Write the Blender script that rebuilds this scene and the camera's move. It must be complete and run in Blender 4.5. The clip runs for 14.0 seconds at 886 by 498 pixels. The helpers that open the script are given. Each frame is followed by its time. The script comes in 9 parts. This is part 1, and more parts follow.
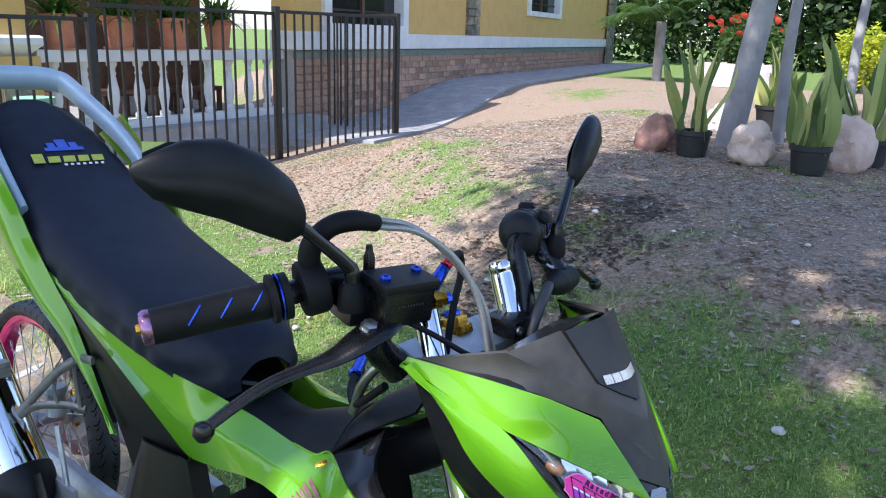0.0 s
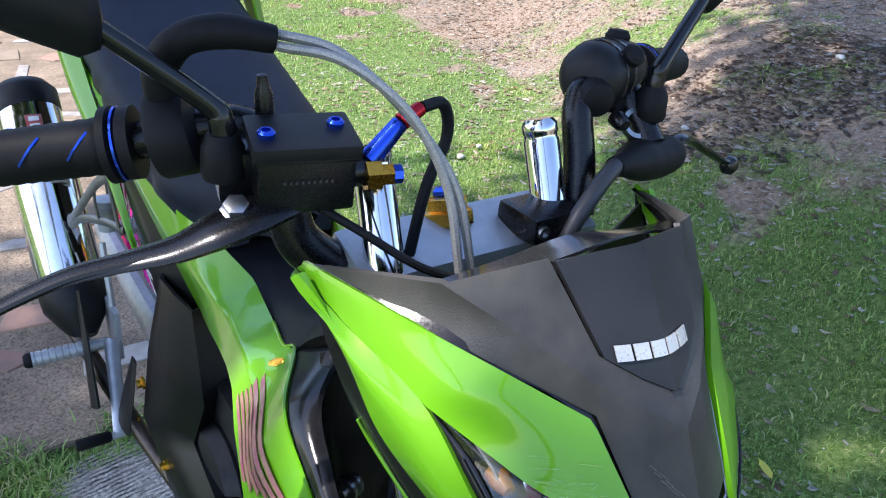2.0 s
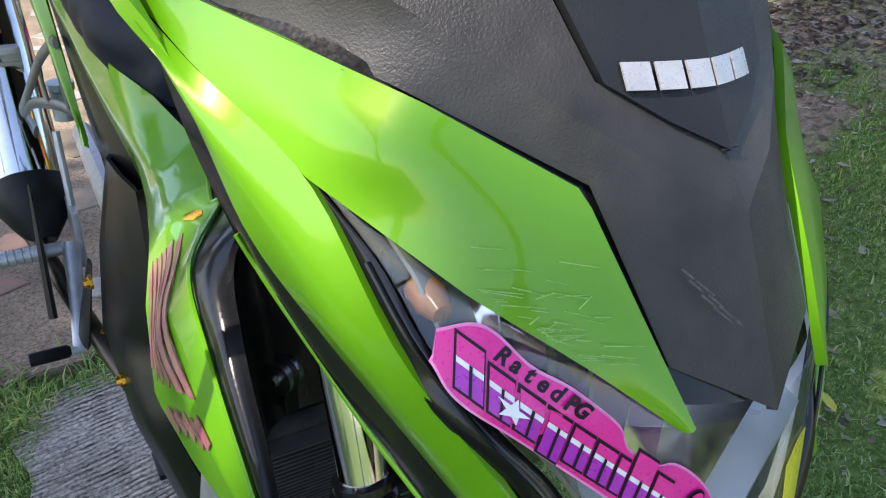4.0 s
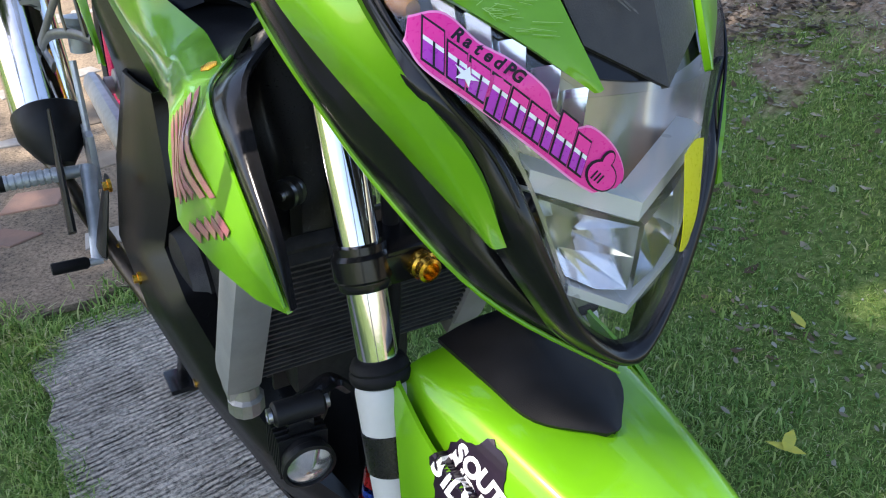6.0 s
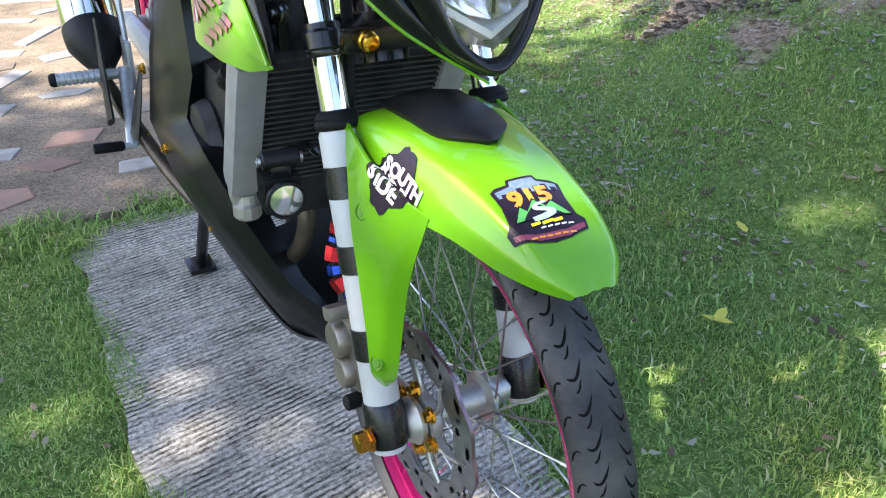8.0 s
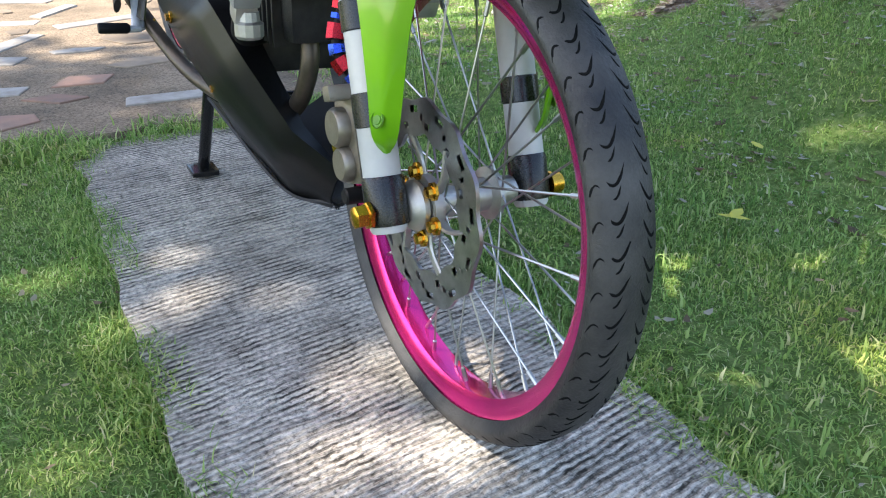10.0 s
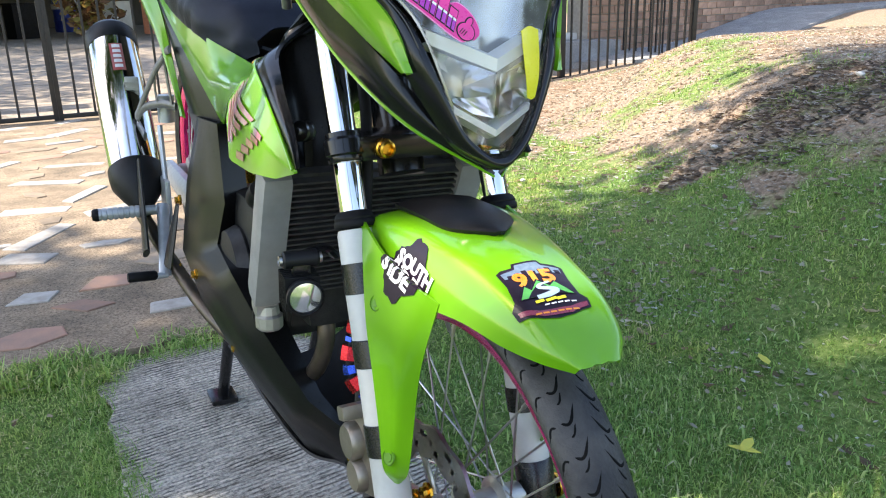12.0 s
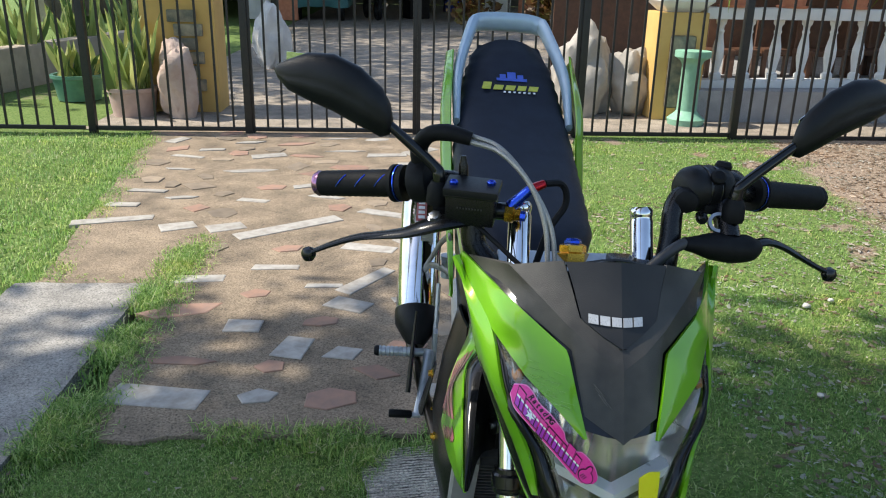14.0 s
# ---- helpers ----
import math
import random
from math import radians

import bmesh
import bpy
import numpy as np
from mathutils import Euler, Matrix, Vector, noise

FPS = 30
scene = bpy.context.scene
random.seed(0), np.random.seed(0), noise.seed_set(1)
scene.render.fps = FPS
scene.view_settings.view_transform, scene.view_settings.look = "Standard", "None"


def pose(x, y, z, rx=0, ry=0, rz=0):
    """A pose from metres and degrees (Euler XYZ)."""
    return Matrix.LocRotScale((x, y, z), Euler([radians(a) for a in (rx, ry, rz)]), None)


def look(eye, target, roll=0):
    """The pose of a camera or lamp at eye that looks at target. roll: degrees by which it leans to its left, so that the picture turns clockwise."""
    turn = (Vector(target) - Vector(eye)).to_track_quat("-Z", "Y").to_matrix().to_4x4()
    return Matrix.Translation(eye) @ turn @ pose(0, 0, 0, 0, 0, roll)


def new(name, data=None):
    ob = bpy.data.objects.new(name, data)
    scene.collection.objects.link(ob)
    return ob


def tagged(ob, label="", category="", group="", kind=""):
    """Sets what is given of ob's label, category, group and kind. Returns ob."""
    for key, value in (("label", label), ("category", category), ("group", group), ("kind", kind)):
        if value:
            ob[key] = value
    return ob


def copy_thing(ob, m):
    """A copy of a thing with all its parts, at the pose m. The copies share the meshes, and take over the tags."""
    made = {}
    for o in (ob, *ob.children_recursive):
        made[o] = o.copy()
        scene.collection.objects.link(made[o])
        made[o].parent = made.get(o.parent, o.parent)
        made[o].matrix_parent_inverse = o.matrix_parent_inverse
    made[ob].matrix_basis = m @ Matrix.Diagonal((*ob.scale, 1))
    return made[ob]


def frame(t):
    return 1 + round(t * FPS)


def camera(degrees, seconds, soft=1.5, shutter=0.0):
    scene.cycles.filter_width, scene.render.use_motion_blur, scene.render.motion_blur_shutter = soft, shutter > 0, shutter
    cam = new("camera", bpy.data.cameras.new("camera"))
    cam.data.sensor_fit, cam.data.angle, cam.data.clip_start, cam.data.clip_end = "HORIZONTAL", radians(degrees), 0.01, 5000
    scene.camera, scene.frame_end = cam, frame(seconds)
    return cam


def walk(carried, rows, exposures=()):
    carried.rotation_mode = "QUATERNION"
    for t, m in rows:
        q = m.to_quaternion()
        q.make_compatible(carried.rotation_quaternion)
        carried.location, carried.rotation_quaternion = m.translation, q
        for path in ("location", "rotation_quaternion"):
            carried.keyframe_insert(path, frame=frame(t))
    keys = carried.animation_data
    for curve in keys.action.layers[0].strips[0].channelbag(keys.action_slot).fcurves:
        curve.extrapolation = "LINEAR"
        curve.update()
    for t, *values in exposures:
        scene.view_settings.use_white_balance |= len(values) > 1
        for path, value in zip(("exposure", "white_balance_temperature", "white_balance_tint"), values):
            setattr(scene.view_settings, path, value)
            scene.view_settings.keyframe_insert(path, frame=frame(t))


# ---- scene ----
from mathutils.bvhtree import BVHTree
cam = camera(58.6, 14.0, soft=1.1)
METRES = 2.40
BASE = pose(-0.6535, -0.2709, 1.2184, -15.253, -1.721, -52.270)
ROWS = [
    (0.0, 0.0, 0.0, 0.0, -0.0, 0.0, -0.0),
    (0.5, 0.0188, 0.022, 0.0118, 6.5, -2.27, -2.65),
    (1.0, 0.0231, 0.0973, 0.019, 9.49, -6.84, -3.95),
    (1.5, 0.0613, 0.15, 0.0167, 13.79, -11.19, -5.3),
    (2.0, 0.0714, 0.1402, 0.0091, 16.86, -13.38, -5.29),
    (4.5, 0.0795, 0.2186, -0.0622, 19.91, -16.47, -4.05),
    (5.0, 0.0816, 0.2137, -0.0737, 19.72, -16.47, -3.7),
    (5.5, 0.0898, 0.1924, -0.0824, 19.5, -16.33, -3.38),
    (6.0, 0.1028, 0.164, -0.0887, 19.44, -16.02, -3.27),
    (6.5, 0.12, 0.1314, -0.1004, 19.64, -15.69, -3.33),
    (7.0, 0.1307, 0.102, -0.1139, 20.13, -15.48, -3.47),
    (7.5, 0.1487, 0.0872, -0.1271, 20.79, -15.38, -3.57),
    (8.0, 0.1728, 0.0768, -0.1497, 21.25, -14.98, -3.55),
    (8.5, 0.1795, 0.0803, -0.1969, 21.45, -14.04, -3.44),
    (11.0, 0.1871, 0.064, -0.2692, 22.32, -8.44, -4.23),
    (11.5, 0.1874, 0.0637, -0.2231, 22.37, -5.95, -3.54),
    (12.0, 0.1866, 0.0638, -0.1757, 23.2, -3.04, -3.14),
    (12.5, 0.1845, 0.0588, -0.1533, 25.54, -0.26, -3.76),
    (12.8, 0.183, 0.0529, -0.1108, 28.41, 0.04, -4.89),
    (13.0, 0.1867, 0.0486, -0.0706, 30.91, -0.34, -5.88),
    (13.2, 0.195, 0.0395, -0.0321, 33.63, -1.78, -6.95),
    (13.5, 0.2158, 0.0302, 0.0006, 38.59, -3.99, -8.77),
    (14.0, 0.2555, 0.0471, 0.0068, 47.92, -7.8, -11.51),
]
walk(cam, [(t, BASE @ pose(METRES * x, METRES * y, METRES * z, 90 + pitch, roll, yaw)) for t, x, y, z, yaw, pitch, roll in ROWS],
     [(0.0, 1.25, 5900, 17), (1.5, 1.42, 5900, 18), (5.0, 1.30, 6700, 16), (8.0, 1.85, 6500, 14), (11.5, 1.78, 6900, 12), (12.5, 1.72, 6900, 14), (14.0, 0.90, 6600, 9)])

# ---- world, sun ----
SUN_AZ, SUN_EL = radians(-81), radians(52)   # azimuth from +y towards +x
world = bpy.data.worlds.new("sky")
scene.world = world
world.use_nodes = True
wn = world.node_tree.nodes
sky = wn.new("ShaderNodeTexSky")
sky.sky_type = "NISHITA"
sky.sun_disc = False
sky.sun_elevation, sky.sun_rotation = SUN_EL, SUN_AZ
sky.dust_density, sky.ozone_density = 1.0, 1.0
wn["Background"].inputs["Strength"].default_value = 0.15
world.node_tree.links.new(sky.outputs[0], wn["Background"].inputs["Color"])
sun_data = bpy.data.lights.new("sun", "SUN")
sun_data.energy, sun_data.angle, sun_data.color = 3.8, radians(0.55), (1.0, 0.94, 0.84)
sun_dir = Vector((math.sin(SUN_AZ) * math.cos(SUN_EL), math.cos(SUN_AZ) * math.cos(SUN_EL), math.sin(SUN_EL)))
sun = new("sun", sun_data)
sun.matrix_world = look(sun_dir * 30, (0, 0, 0))


# ---- materials ----
def nodes_of(name):
    m = bpy.data.materials.new(name)
    m.use_nodes = True
    nt = m.node_tree
    return m, nt, nt.nodes["Principled BSDF"]


def ramp(nt, src, stops):
    r = nt.nodes.new("ShaderNodeValToRGB")
    e = r.color_ramp.elements
    while len(e) < len(stops):
        e.new(0.5)
    for k, (p, c) in zip(e, stops):
        k.position, k.color = p, (*c, 1)
    nt.links.new(src, r.inputs[0])
    return r.outputs[0]


def noise_tex(nt, scale, detail=4, rough=0.6, coords="Object"):
    tc = nt.nodes.new("ShaderNodeTexCoord")
    n = nt.nodes.new("ShaderNodeTexNoise")
    n.inputs["Scale"].default_value, n.inputs["Detail"].default_value, n.inputs["Roughness"].default_value = scale, detail, rough
    nt.links.new(tc.outputs[coords], n.inputs["Vector"])
    return n


def surf(name, a, b=None, rough=0.5, metal=0.0, scale=30.0, fine=300.0, bump=0.05, coat=0.0, rvar=0.12, vary=0.0, spec=0.5, coords="Object", dist=0.002):
    """A plain surface: two colours mixed by a coarse noise, roughness and relief by a fine one."""
    m, nt, p = nodes_of(name)
    b = b or tuple(c * 0.8 for c in a)
    n1, n2 = noise_tex(nt, scale, coords=coords), noise_tex(nt, fine, 3, coords=coords)
    col = ramp(nt, n1.outputs["Fac"], [(0.36, a), (0.66, b)])
    if vary:
        info = nt.nodes.new("ShaderNodeObjectInfo")
        hsv = nt.nodes.new("ShaderNodeHueSaturation")
        mr = nt.nodes.new("ShaderNodeMapRange")
        mr.inputs["To Min"].default_value, mr.inputs["To Max"].default_value = 1 - vary, 1 + vary
        nt.links.new(info.outputs["Random"], mr.inputs["Value"])
        nt.links.new(mr.outputs[0], hsv.inputs["Value"])
        nt.links.new(col, hsv.inputs["Color"])
        col = hsv.outputs[0]
    nt.links.new(col, p.inputs["Base Color"])
    mr = nt.nodes.new("ShaderNodeMapRange")
    mr.inputs["To Min"].default_value, mr.inputs["To Max"].default_value = max(0.02, rough - rvar), min(1, rough + rvar)
    nt.links.new(n2.outputs["Fac"], mr.inputs["Value"])
    nt.links.new(mr.outputs[0], p.inputs["Roughness"])
    p.inputs["Metallic"].default_value = metal
    p.inputs["Coat Weight"].default_value = coat
    p.inputs["Coat Roughness"].default_value = 0.06
    p.inputs["Specular IOR Level"].default_value = spec
    if bump:
        bp = nt.nodes.new("ShaderNodeBump")
        bp.inputs["Strength"].default_value, bp.inputs["Distance"].default_value = bump, dist
        nt.links.new(n2.outputs["Fac"], bp.inputs["Height"])
        nt.links.new(bp.outputs[0], p.inputs["Normal"])
    return m


def clear_glass(name, tint=(1, 1, 1), rough=0.03):
    m, nt, p = nodes_of(name)
    nt.nodes.remove(p)
    t, g, mix, lw, pw, f = (nt.nodes.new("ShaderNode" + k) for k in ("BsdfTransparent", "BsdfGlossy", "MixShader", "LayerWeight", "Math", "Math"))
    t.inputs["Color"].default_value = (*tint, 1)
    g.inputs["Roughness"].default_value = rough
    pw.operation, f.operation = "POWER", "MULTIPLY_ADD"
    pw.inputs[1].default_value, f.inputs[1].default_value, f.inputs[2].default_value = 4.0, 0.6, 0.045
    nt.links.new(lw.outputs["Facing"], pw.inputs[0])
    nt.links.new(pw.outputs[0], f.inputs[0])
    nt.links.new(f.outputs[0], mix.inputs[0])
    nt.links.new(t.outputs[0], mix.inputs[1])
    nt.links.new(g.outputs[0], mix.inputs[2])
    nt.links.new(mix.outputs[0], nt.nodes["Material Output"].inputs["Surface"])
    return m


GREEN = surf("green_pearl_paint", (0.122, 0.350, 0.006), (0.094, 0.295, 0.005), 0.33, scale=7, fine=60, bump=0.010, coat=0.75, rvar=0.06)
GREEN.node_tree.nodes["Principled BSDF"].inputs["Specular Tint"].default_value = (1.0, 0.90, 0.35, 1)   # golden pearl in the gloss
BLACK_PL = surf("black_textured_plastic", (0.0045, 0.0047, 0.0055), (0.010, 0.0103, 0.0115), 0.44, scale=22, fine=1500, bump=0.35, dist=0.0006, spec=0.26)
LEVER_BLACK = surf("satin_black_lever_paint", (0.0035, 0.0035, 0.004), (0.006, 0.006, 0.0065), 0.27, scale=40, fine=700, bump=0.05, spec=0.35)
GREY_PL = surf("weathered_grey_plastic", (0.018, 0.0172, 0.016), (0.060, 0.056, 0.049), 0.42, scale=11, fine=900, bump=0.40, dist=0.0009, spec=0.4, rvar=0.2)
COVER_BLACK = surf("worn_satin_black_plastic", (0.0038, 0.0038, 0.0044), (0.0075, 0.0075, 0.008), 0.32, scale=16, fine=700, bump=0.05, spec=0.32, rvar=0.16)
GLOSS_BLACK = surf("gloss_black", (0.006, 0.006, 0.0065), (0.010, 0.010, 0.011), 0.18, scale=30, fine=500, bump=0.01, coat=0.0, spec=0.4)
RUBBER = surf("black_rubber", (0.006, 0.006, 0.0065), (0.011, 0.011, 0.012), 0.55, scale=30, fine=900, bump=0.25, dist=0.001, spec=0.15)
TYRE = surf("dusty_tyre_rubber", (0.008, 0.008, 0.009), (0.060, 0.057, 0.052), 0.55, scale=13, fine=420, bump=0.5, dist=0.0015, rvar=0.2)
CHROME = surf("chrome", (0.72, 0.72, 0.73), (0.62, 0.62, 0.63), 0.09, 1.0, scale=25, fine=250, bump=0.01, rvar=0.05)
STEEL = surf("brushed_steel", (0.45, 0.45, 0.45), (0.34, 0.34, 0.33), 0.32, 1.0, scale=60, fine=800, bump=0.05)
ALU = surf("cast_aluminium", (0.50, 0.49, 0.46), (0.40, 0.39, 0.36), 0.45, 0.9, scale=40, fine=700, bump=0.2)
SILVER = surf("silver_painted_aluminium", (0.50, 0.52, 0.54), (0.40, 0.42, 0.44), 0.4, 0.5, scale=50, fine=700, bump=0.08)
GOLD = surf("gold_anodised", (0.75, 0.42, 0.06), (0.62, 0.32, 0.04), 0.24, 1.0, scale=60, fine=500, bump=0.03)
BLUE_AN = surf("blue_anodised", (0.03, 0.08, 0.55), (0.04, 0.10, 0.62), 0.25, 0.9, scale=60, fine=500, bump=0.03)
RED_AN = surf("red_anodised", (0.50, 0.02, 0.03), (0.40, 0.015, 0.025), 0.28, 0.8, scale=60, fine=500, bump=0.03)
PINK_RIM = surf("pink_anodised_rim", (0.86, 0.035, 0.27), (0.74, 0.025, 0.22), 0.17, 0.85, scale=15, fine=400, bump=0.02, coat=0.3)
FORK_GREY = surf("light_grey_fork_paint", (0.55, 0.55, 0.53), (0.47, 0.47, 0.45), 0.38, scale=25, fine=400, bump=0.04)
TAPE = surf("black_tape", (0.007, 0.007, 0.0075), (0.011, 0.011, 0.011), 0.28, scale=60, fine=600, bump=0.08)
RAD_GREY = surf("grey_radiator_tank", (0.27, 0.27, 0.26), (0.22, 0.22, 0.21), 0.5, scale=30, fine=600, bump=0.1)
RAD_FIN = surf("radiator_fin", (0.09, 0.09, 0.088), (0.055, 0.055, 0.055), 0.5, 0.6, scale=40, fine=700, bump=0.1)
SEAT_VINYL = surf("navy_black_seat_vinyl", (0.0085, 0.0105, 0.019), (0.014, 0.0175, 0.030), 0.46, scale=20, fine=1400, bump=0.3, dist=0.0008, spec=0.18)
HAND_LIGHT = surf("pale_blue_grab_bar_paint", (0.42, 0.52, 0.62), (0.36, 0.46, 0.56), 0.35, 0.2, scale=20, fine=500, bump=0.03)
ENGINE = surf("dark_engine_metal", (0.016, 0.016, 0.017), (0.035, 0.034, 0.032), 0.5, 0.5, scale=40, fine=600, bump=0.25)
BRAID = surf("braided_steel_hose", (0.42, 0.41, 0.38), (0.25, 0.24, 0.22), 0.35, 0.6, scale=900, fine=1400, bump=0.6, dist=0.001)
STICK_PINK = surf("hot_pink_sticker", (0.80, 0.02, 0.30), (0.72, 0.015, 0.27), 0.3, scale=40, fine=600, bump=0.02, coat=0.4)
STICK_ROSE = surf("pale_pink_sticker_border", (0.86, 0.30, 0.58), (0.84, 0.20, 0.50), 0.3, scale=60, fine=600, bump=0.02, coat=0.4)
STICK_PURPLE = surf("purple_sticker", (0.45, 0.02, 0.45), (0.40, 0.02, 0.42), 0.3, scale=40, fine=600, bump=0.02, coat=0.4)
STICK_DARK = surf("dark_sticker_ink", (0.012, 0.008, 0.015), (0.018, 0.010, 0.022), 0.35, scale=40, fine=600, bump=0.02, spec=0.25)
STICK_WHITE = surf("white_sticker", (0.82, 0.82, 0.82), (0.76, 0.76, 0.76), 0.3, scale=40, fine=600, bump=0.02, coat=0.4)
STICK_ORANGE = surf("orange_sticker", (0.80, 0.22, 0.02), (0.75, 0.30, 0.03), 0.3, scale=120, fine=600, bump=0.02, coat=0.4)
STICK_YELLOW = surf("yellow_sticker", (0.82, 0.76, 0.02), (0.78, 0.70, 0.02), 0.3, scale=40, fine=600, bump=0.02, coat=0.4)
STICK_MAROON = surf("maroon_sticker", (0.22, 0.03, 0.06), (0.18, 0.03, 0.06), 0.3, scale=40, fine=600, bump=0.02, coat=0.4)
LOGO_GREY = surf("silver_lettering", (0.50, 0.50, 0.50), (0.42, 0.42, 0.42), 0.3, 0.4, scale=100, fine=600, bump=0.02)
LENS = clear_glass("clear_headlight_lens")
IRON = surf("black_painted_iron", (0.006, 0.0055, 0.005), (0.016, 0.012, 0.009), 0.5, scale=25, fine=300, bump=0.2)


# ---- mesh helpers ----
def part(name, bm, material, parent=None, label="", smooth=True):
    me = bpy.data.meshes.new(name)
    bmesh.ops.recalc_face_normals(bm, faces=bm.faces[:]) if len(bm.faces) < 60000 else None
    bm.to_mesh(me)
    bm.free()
    if material:
        me.materials.append(material)
    if smooth:
        me.shade_smooth()
        me.set_sharp_from_angle(angle=radians(38))
    ob = new(name, me)
    ob.parent = parent
    return tagged(ob, label) if label else ob


def same_mesh(name, ob, m, parent):
    o = new(name, ob.data)
    o.parent = parent
    o.matrix_local = m
    return o


def thing(name, m, label, category, group="", kind=""):
    e = new(name)
    e.matrix_world = m
    return tagged(e, label, category, group, kind)


def add_box(bm, c, s, m=None, bevel=0.0):
    r = bmesh.ops.create_cube(bm, size=1, matrix=(m or Matrix()) @ Matrix.Translation(c) @ Matrix.Diagonal((*s, 1)))
    if bevel:
        es = list({e for v in r["verts"] for e in v.link_edges})
        bmesh.ops.bevel(bm, geom=es, offset=bevel, segments=2, affect="EDGES", profile=0.7)
    return bm


def boxm(c, s, m=None, bevel=0.0):
    return add_box(bmesh.new(), c, s, m, bevel)


def spline(pts, n):
    """Catmull-Rom through pts, n points in all."""
    P = np.array(pts, float)
    k = len(P)
    if k == 2:
        u = np.linspace(0, 1, n)[:, None]
        return P[0] * (1 - u) + P[1] * u
    E = np.vstack([2 * P[0] - P[1], P, 2 * P[-1] - P[-2]])
    out = []
    for u in np.linspace(0, k - 1, n):
        i = min(int(u), k - 2)
        t = u - i
        a, b, c, d = E[i:i + 4]
        out.append(0.5 * (2 * b + (c - a) * t + (2 * a - 5 * b + 4 * c - d) * t * t + (3 * b - a - 3 * c + d) * t ** 3))
    return np.array(out)


def add_sweep(bm, pts, radius, n=24, segs=10, smooth=True, flat=1.0, up=None, cap=True):
    """A tube along pts. radius: a number or one per control point; flat: the section's height over its width."""
    P = spline(pts, n) if smooth else np.array(pts, float)
    n = len(P)
    rad = np.interp(np.linspace(0, 1, n), np.linspace(0, 1, len(radius)), radius) if hasattr(radius, "__len__") else np.full(n, radius)
    T = np.gradient(P, axis=0)
    T /= np.linalg.norm(T, axis=1)[:, None]
    ref = np.array(up if up is not None else ((0, 0, 1) if abs(T[0][2]) < 0.9 else (1, 0, 0)), float)
    rings = []
    a = np.cross(T[0], ref)
    a /= np.linalg.norm(a)
    for i in range(n):
        a = a - T[i] * (a @ T[i])
        a /= np.linalg.norm(a)
        b = np.cross(T[i], a)
        rings.append([bm.verts.new(P[i] + rad[i] * (a * math.cos(q) + flat * b * math.sin(q))) for q in np.linspace(0, 2 * math.pi, segs, endpoint=False)])
    for r0, r1 in zip(rings, rings[1:]):
        for j in range(segs):
            bm.faces.new((r0[j], r0[(j + 1) % segs], r1[(j + 1) % segs], r1[j]))
    if cap:
        bm.faces.new(rings[0][::-1])
        bm.faces.new(rings[-1])
    return bm


def sweep(pts, radius, n=24, segs=10, **k):
    return add_sweep(bmesh.new(), pts, radius, n, segs, **k)


def add_lathe(bm, prof, segs=32, m=None, closed=False):
    """prof: (radius, along) pairs, turned round z; m places it."""
    m = m or Matrix()
    rings = []
    for r, h in prof:
        rings.append([bm.verts.new(m @ Vector((r * math.cos(q), r * math.sin(q), h))) for q in np.linspace(0, 2 * math.pi, segs, endpoint=False)] if r > 1e-6
                     else [bm.verts.new(m @ Vector((0, 0, h)))])
    pairs = list(zip(rings, rings[1:])) + ([(rings[-1], rings[0])] if closed else [])
    for a, b in pairs:
        for j in range(segs):
            k = (j + 1) % segs
            if len(a) == 1 and len(b) == 1:
                continue
            if len(a) == 1:
                bm.faces.new((a[0], b[k], b[j]))
            elif len(b) == 1:
                bm.faces.new((a[j], a[k], b[0]))
            else:
                bm.faces.new((a[j], a[k], b[k], b[j]))
    if not closed:
        for r in (rings[0], rings[-1]):
            if len(r) > 2:
                bm.faces.new(r)
    return bm


def lathe(prof, segs=32, m=None, closed=False):
    return add_lathe(bmesh.new(), prof, segs, m, closed)


def axis_to(a, b):
    """A matrix whose z runs from a towards b, with its origin at a."""
    a, b = Vector(a), Vector(b)
    return Matrix.Translation(a) @ (b - a).to_track_quat("Z", "Y").to_matrix().to_4x4()


def add_rod(bm, a, b, r, segs=12, r2=None, bevel=0.0):
    d = (Vector(b) - Vector(a)).length
    r2 = r if r2 is None else r2
    prof = [(r - bevel, 0), (r, bevel), (r2, d - bevel), (r2 - bevel, d)] if bevel else [(r, 0), (r2, d)]
    return add_lathe(bm, prof, segs, axis_to(a, b))


def rod(a, b, r, segs=12, r2=None, bevel=0.0):
    return add_rod(bmesh.new(), a, b, r, segs, r2, bevel)


def straight(pts, n):
    """n points along the straight pieces between pts."""
    P = np.array(pts, float)
    u = np.linspace(0, len(P) - 1, n)
    return np.stack([np.interp(u, np.arange(len(P)), P[:, k]) for k in range(3)], 1)


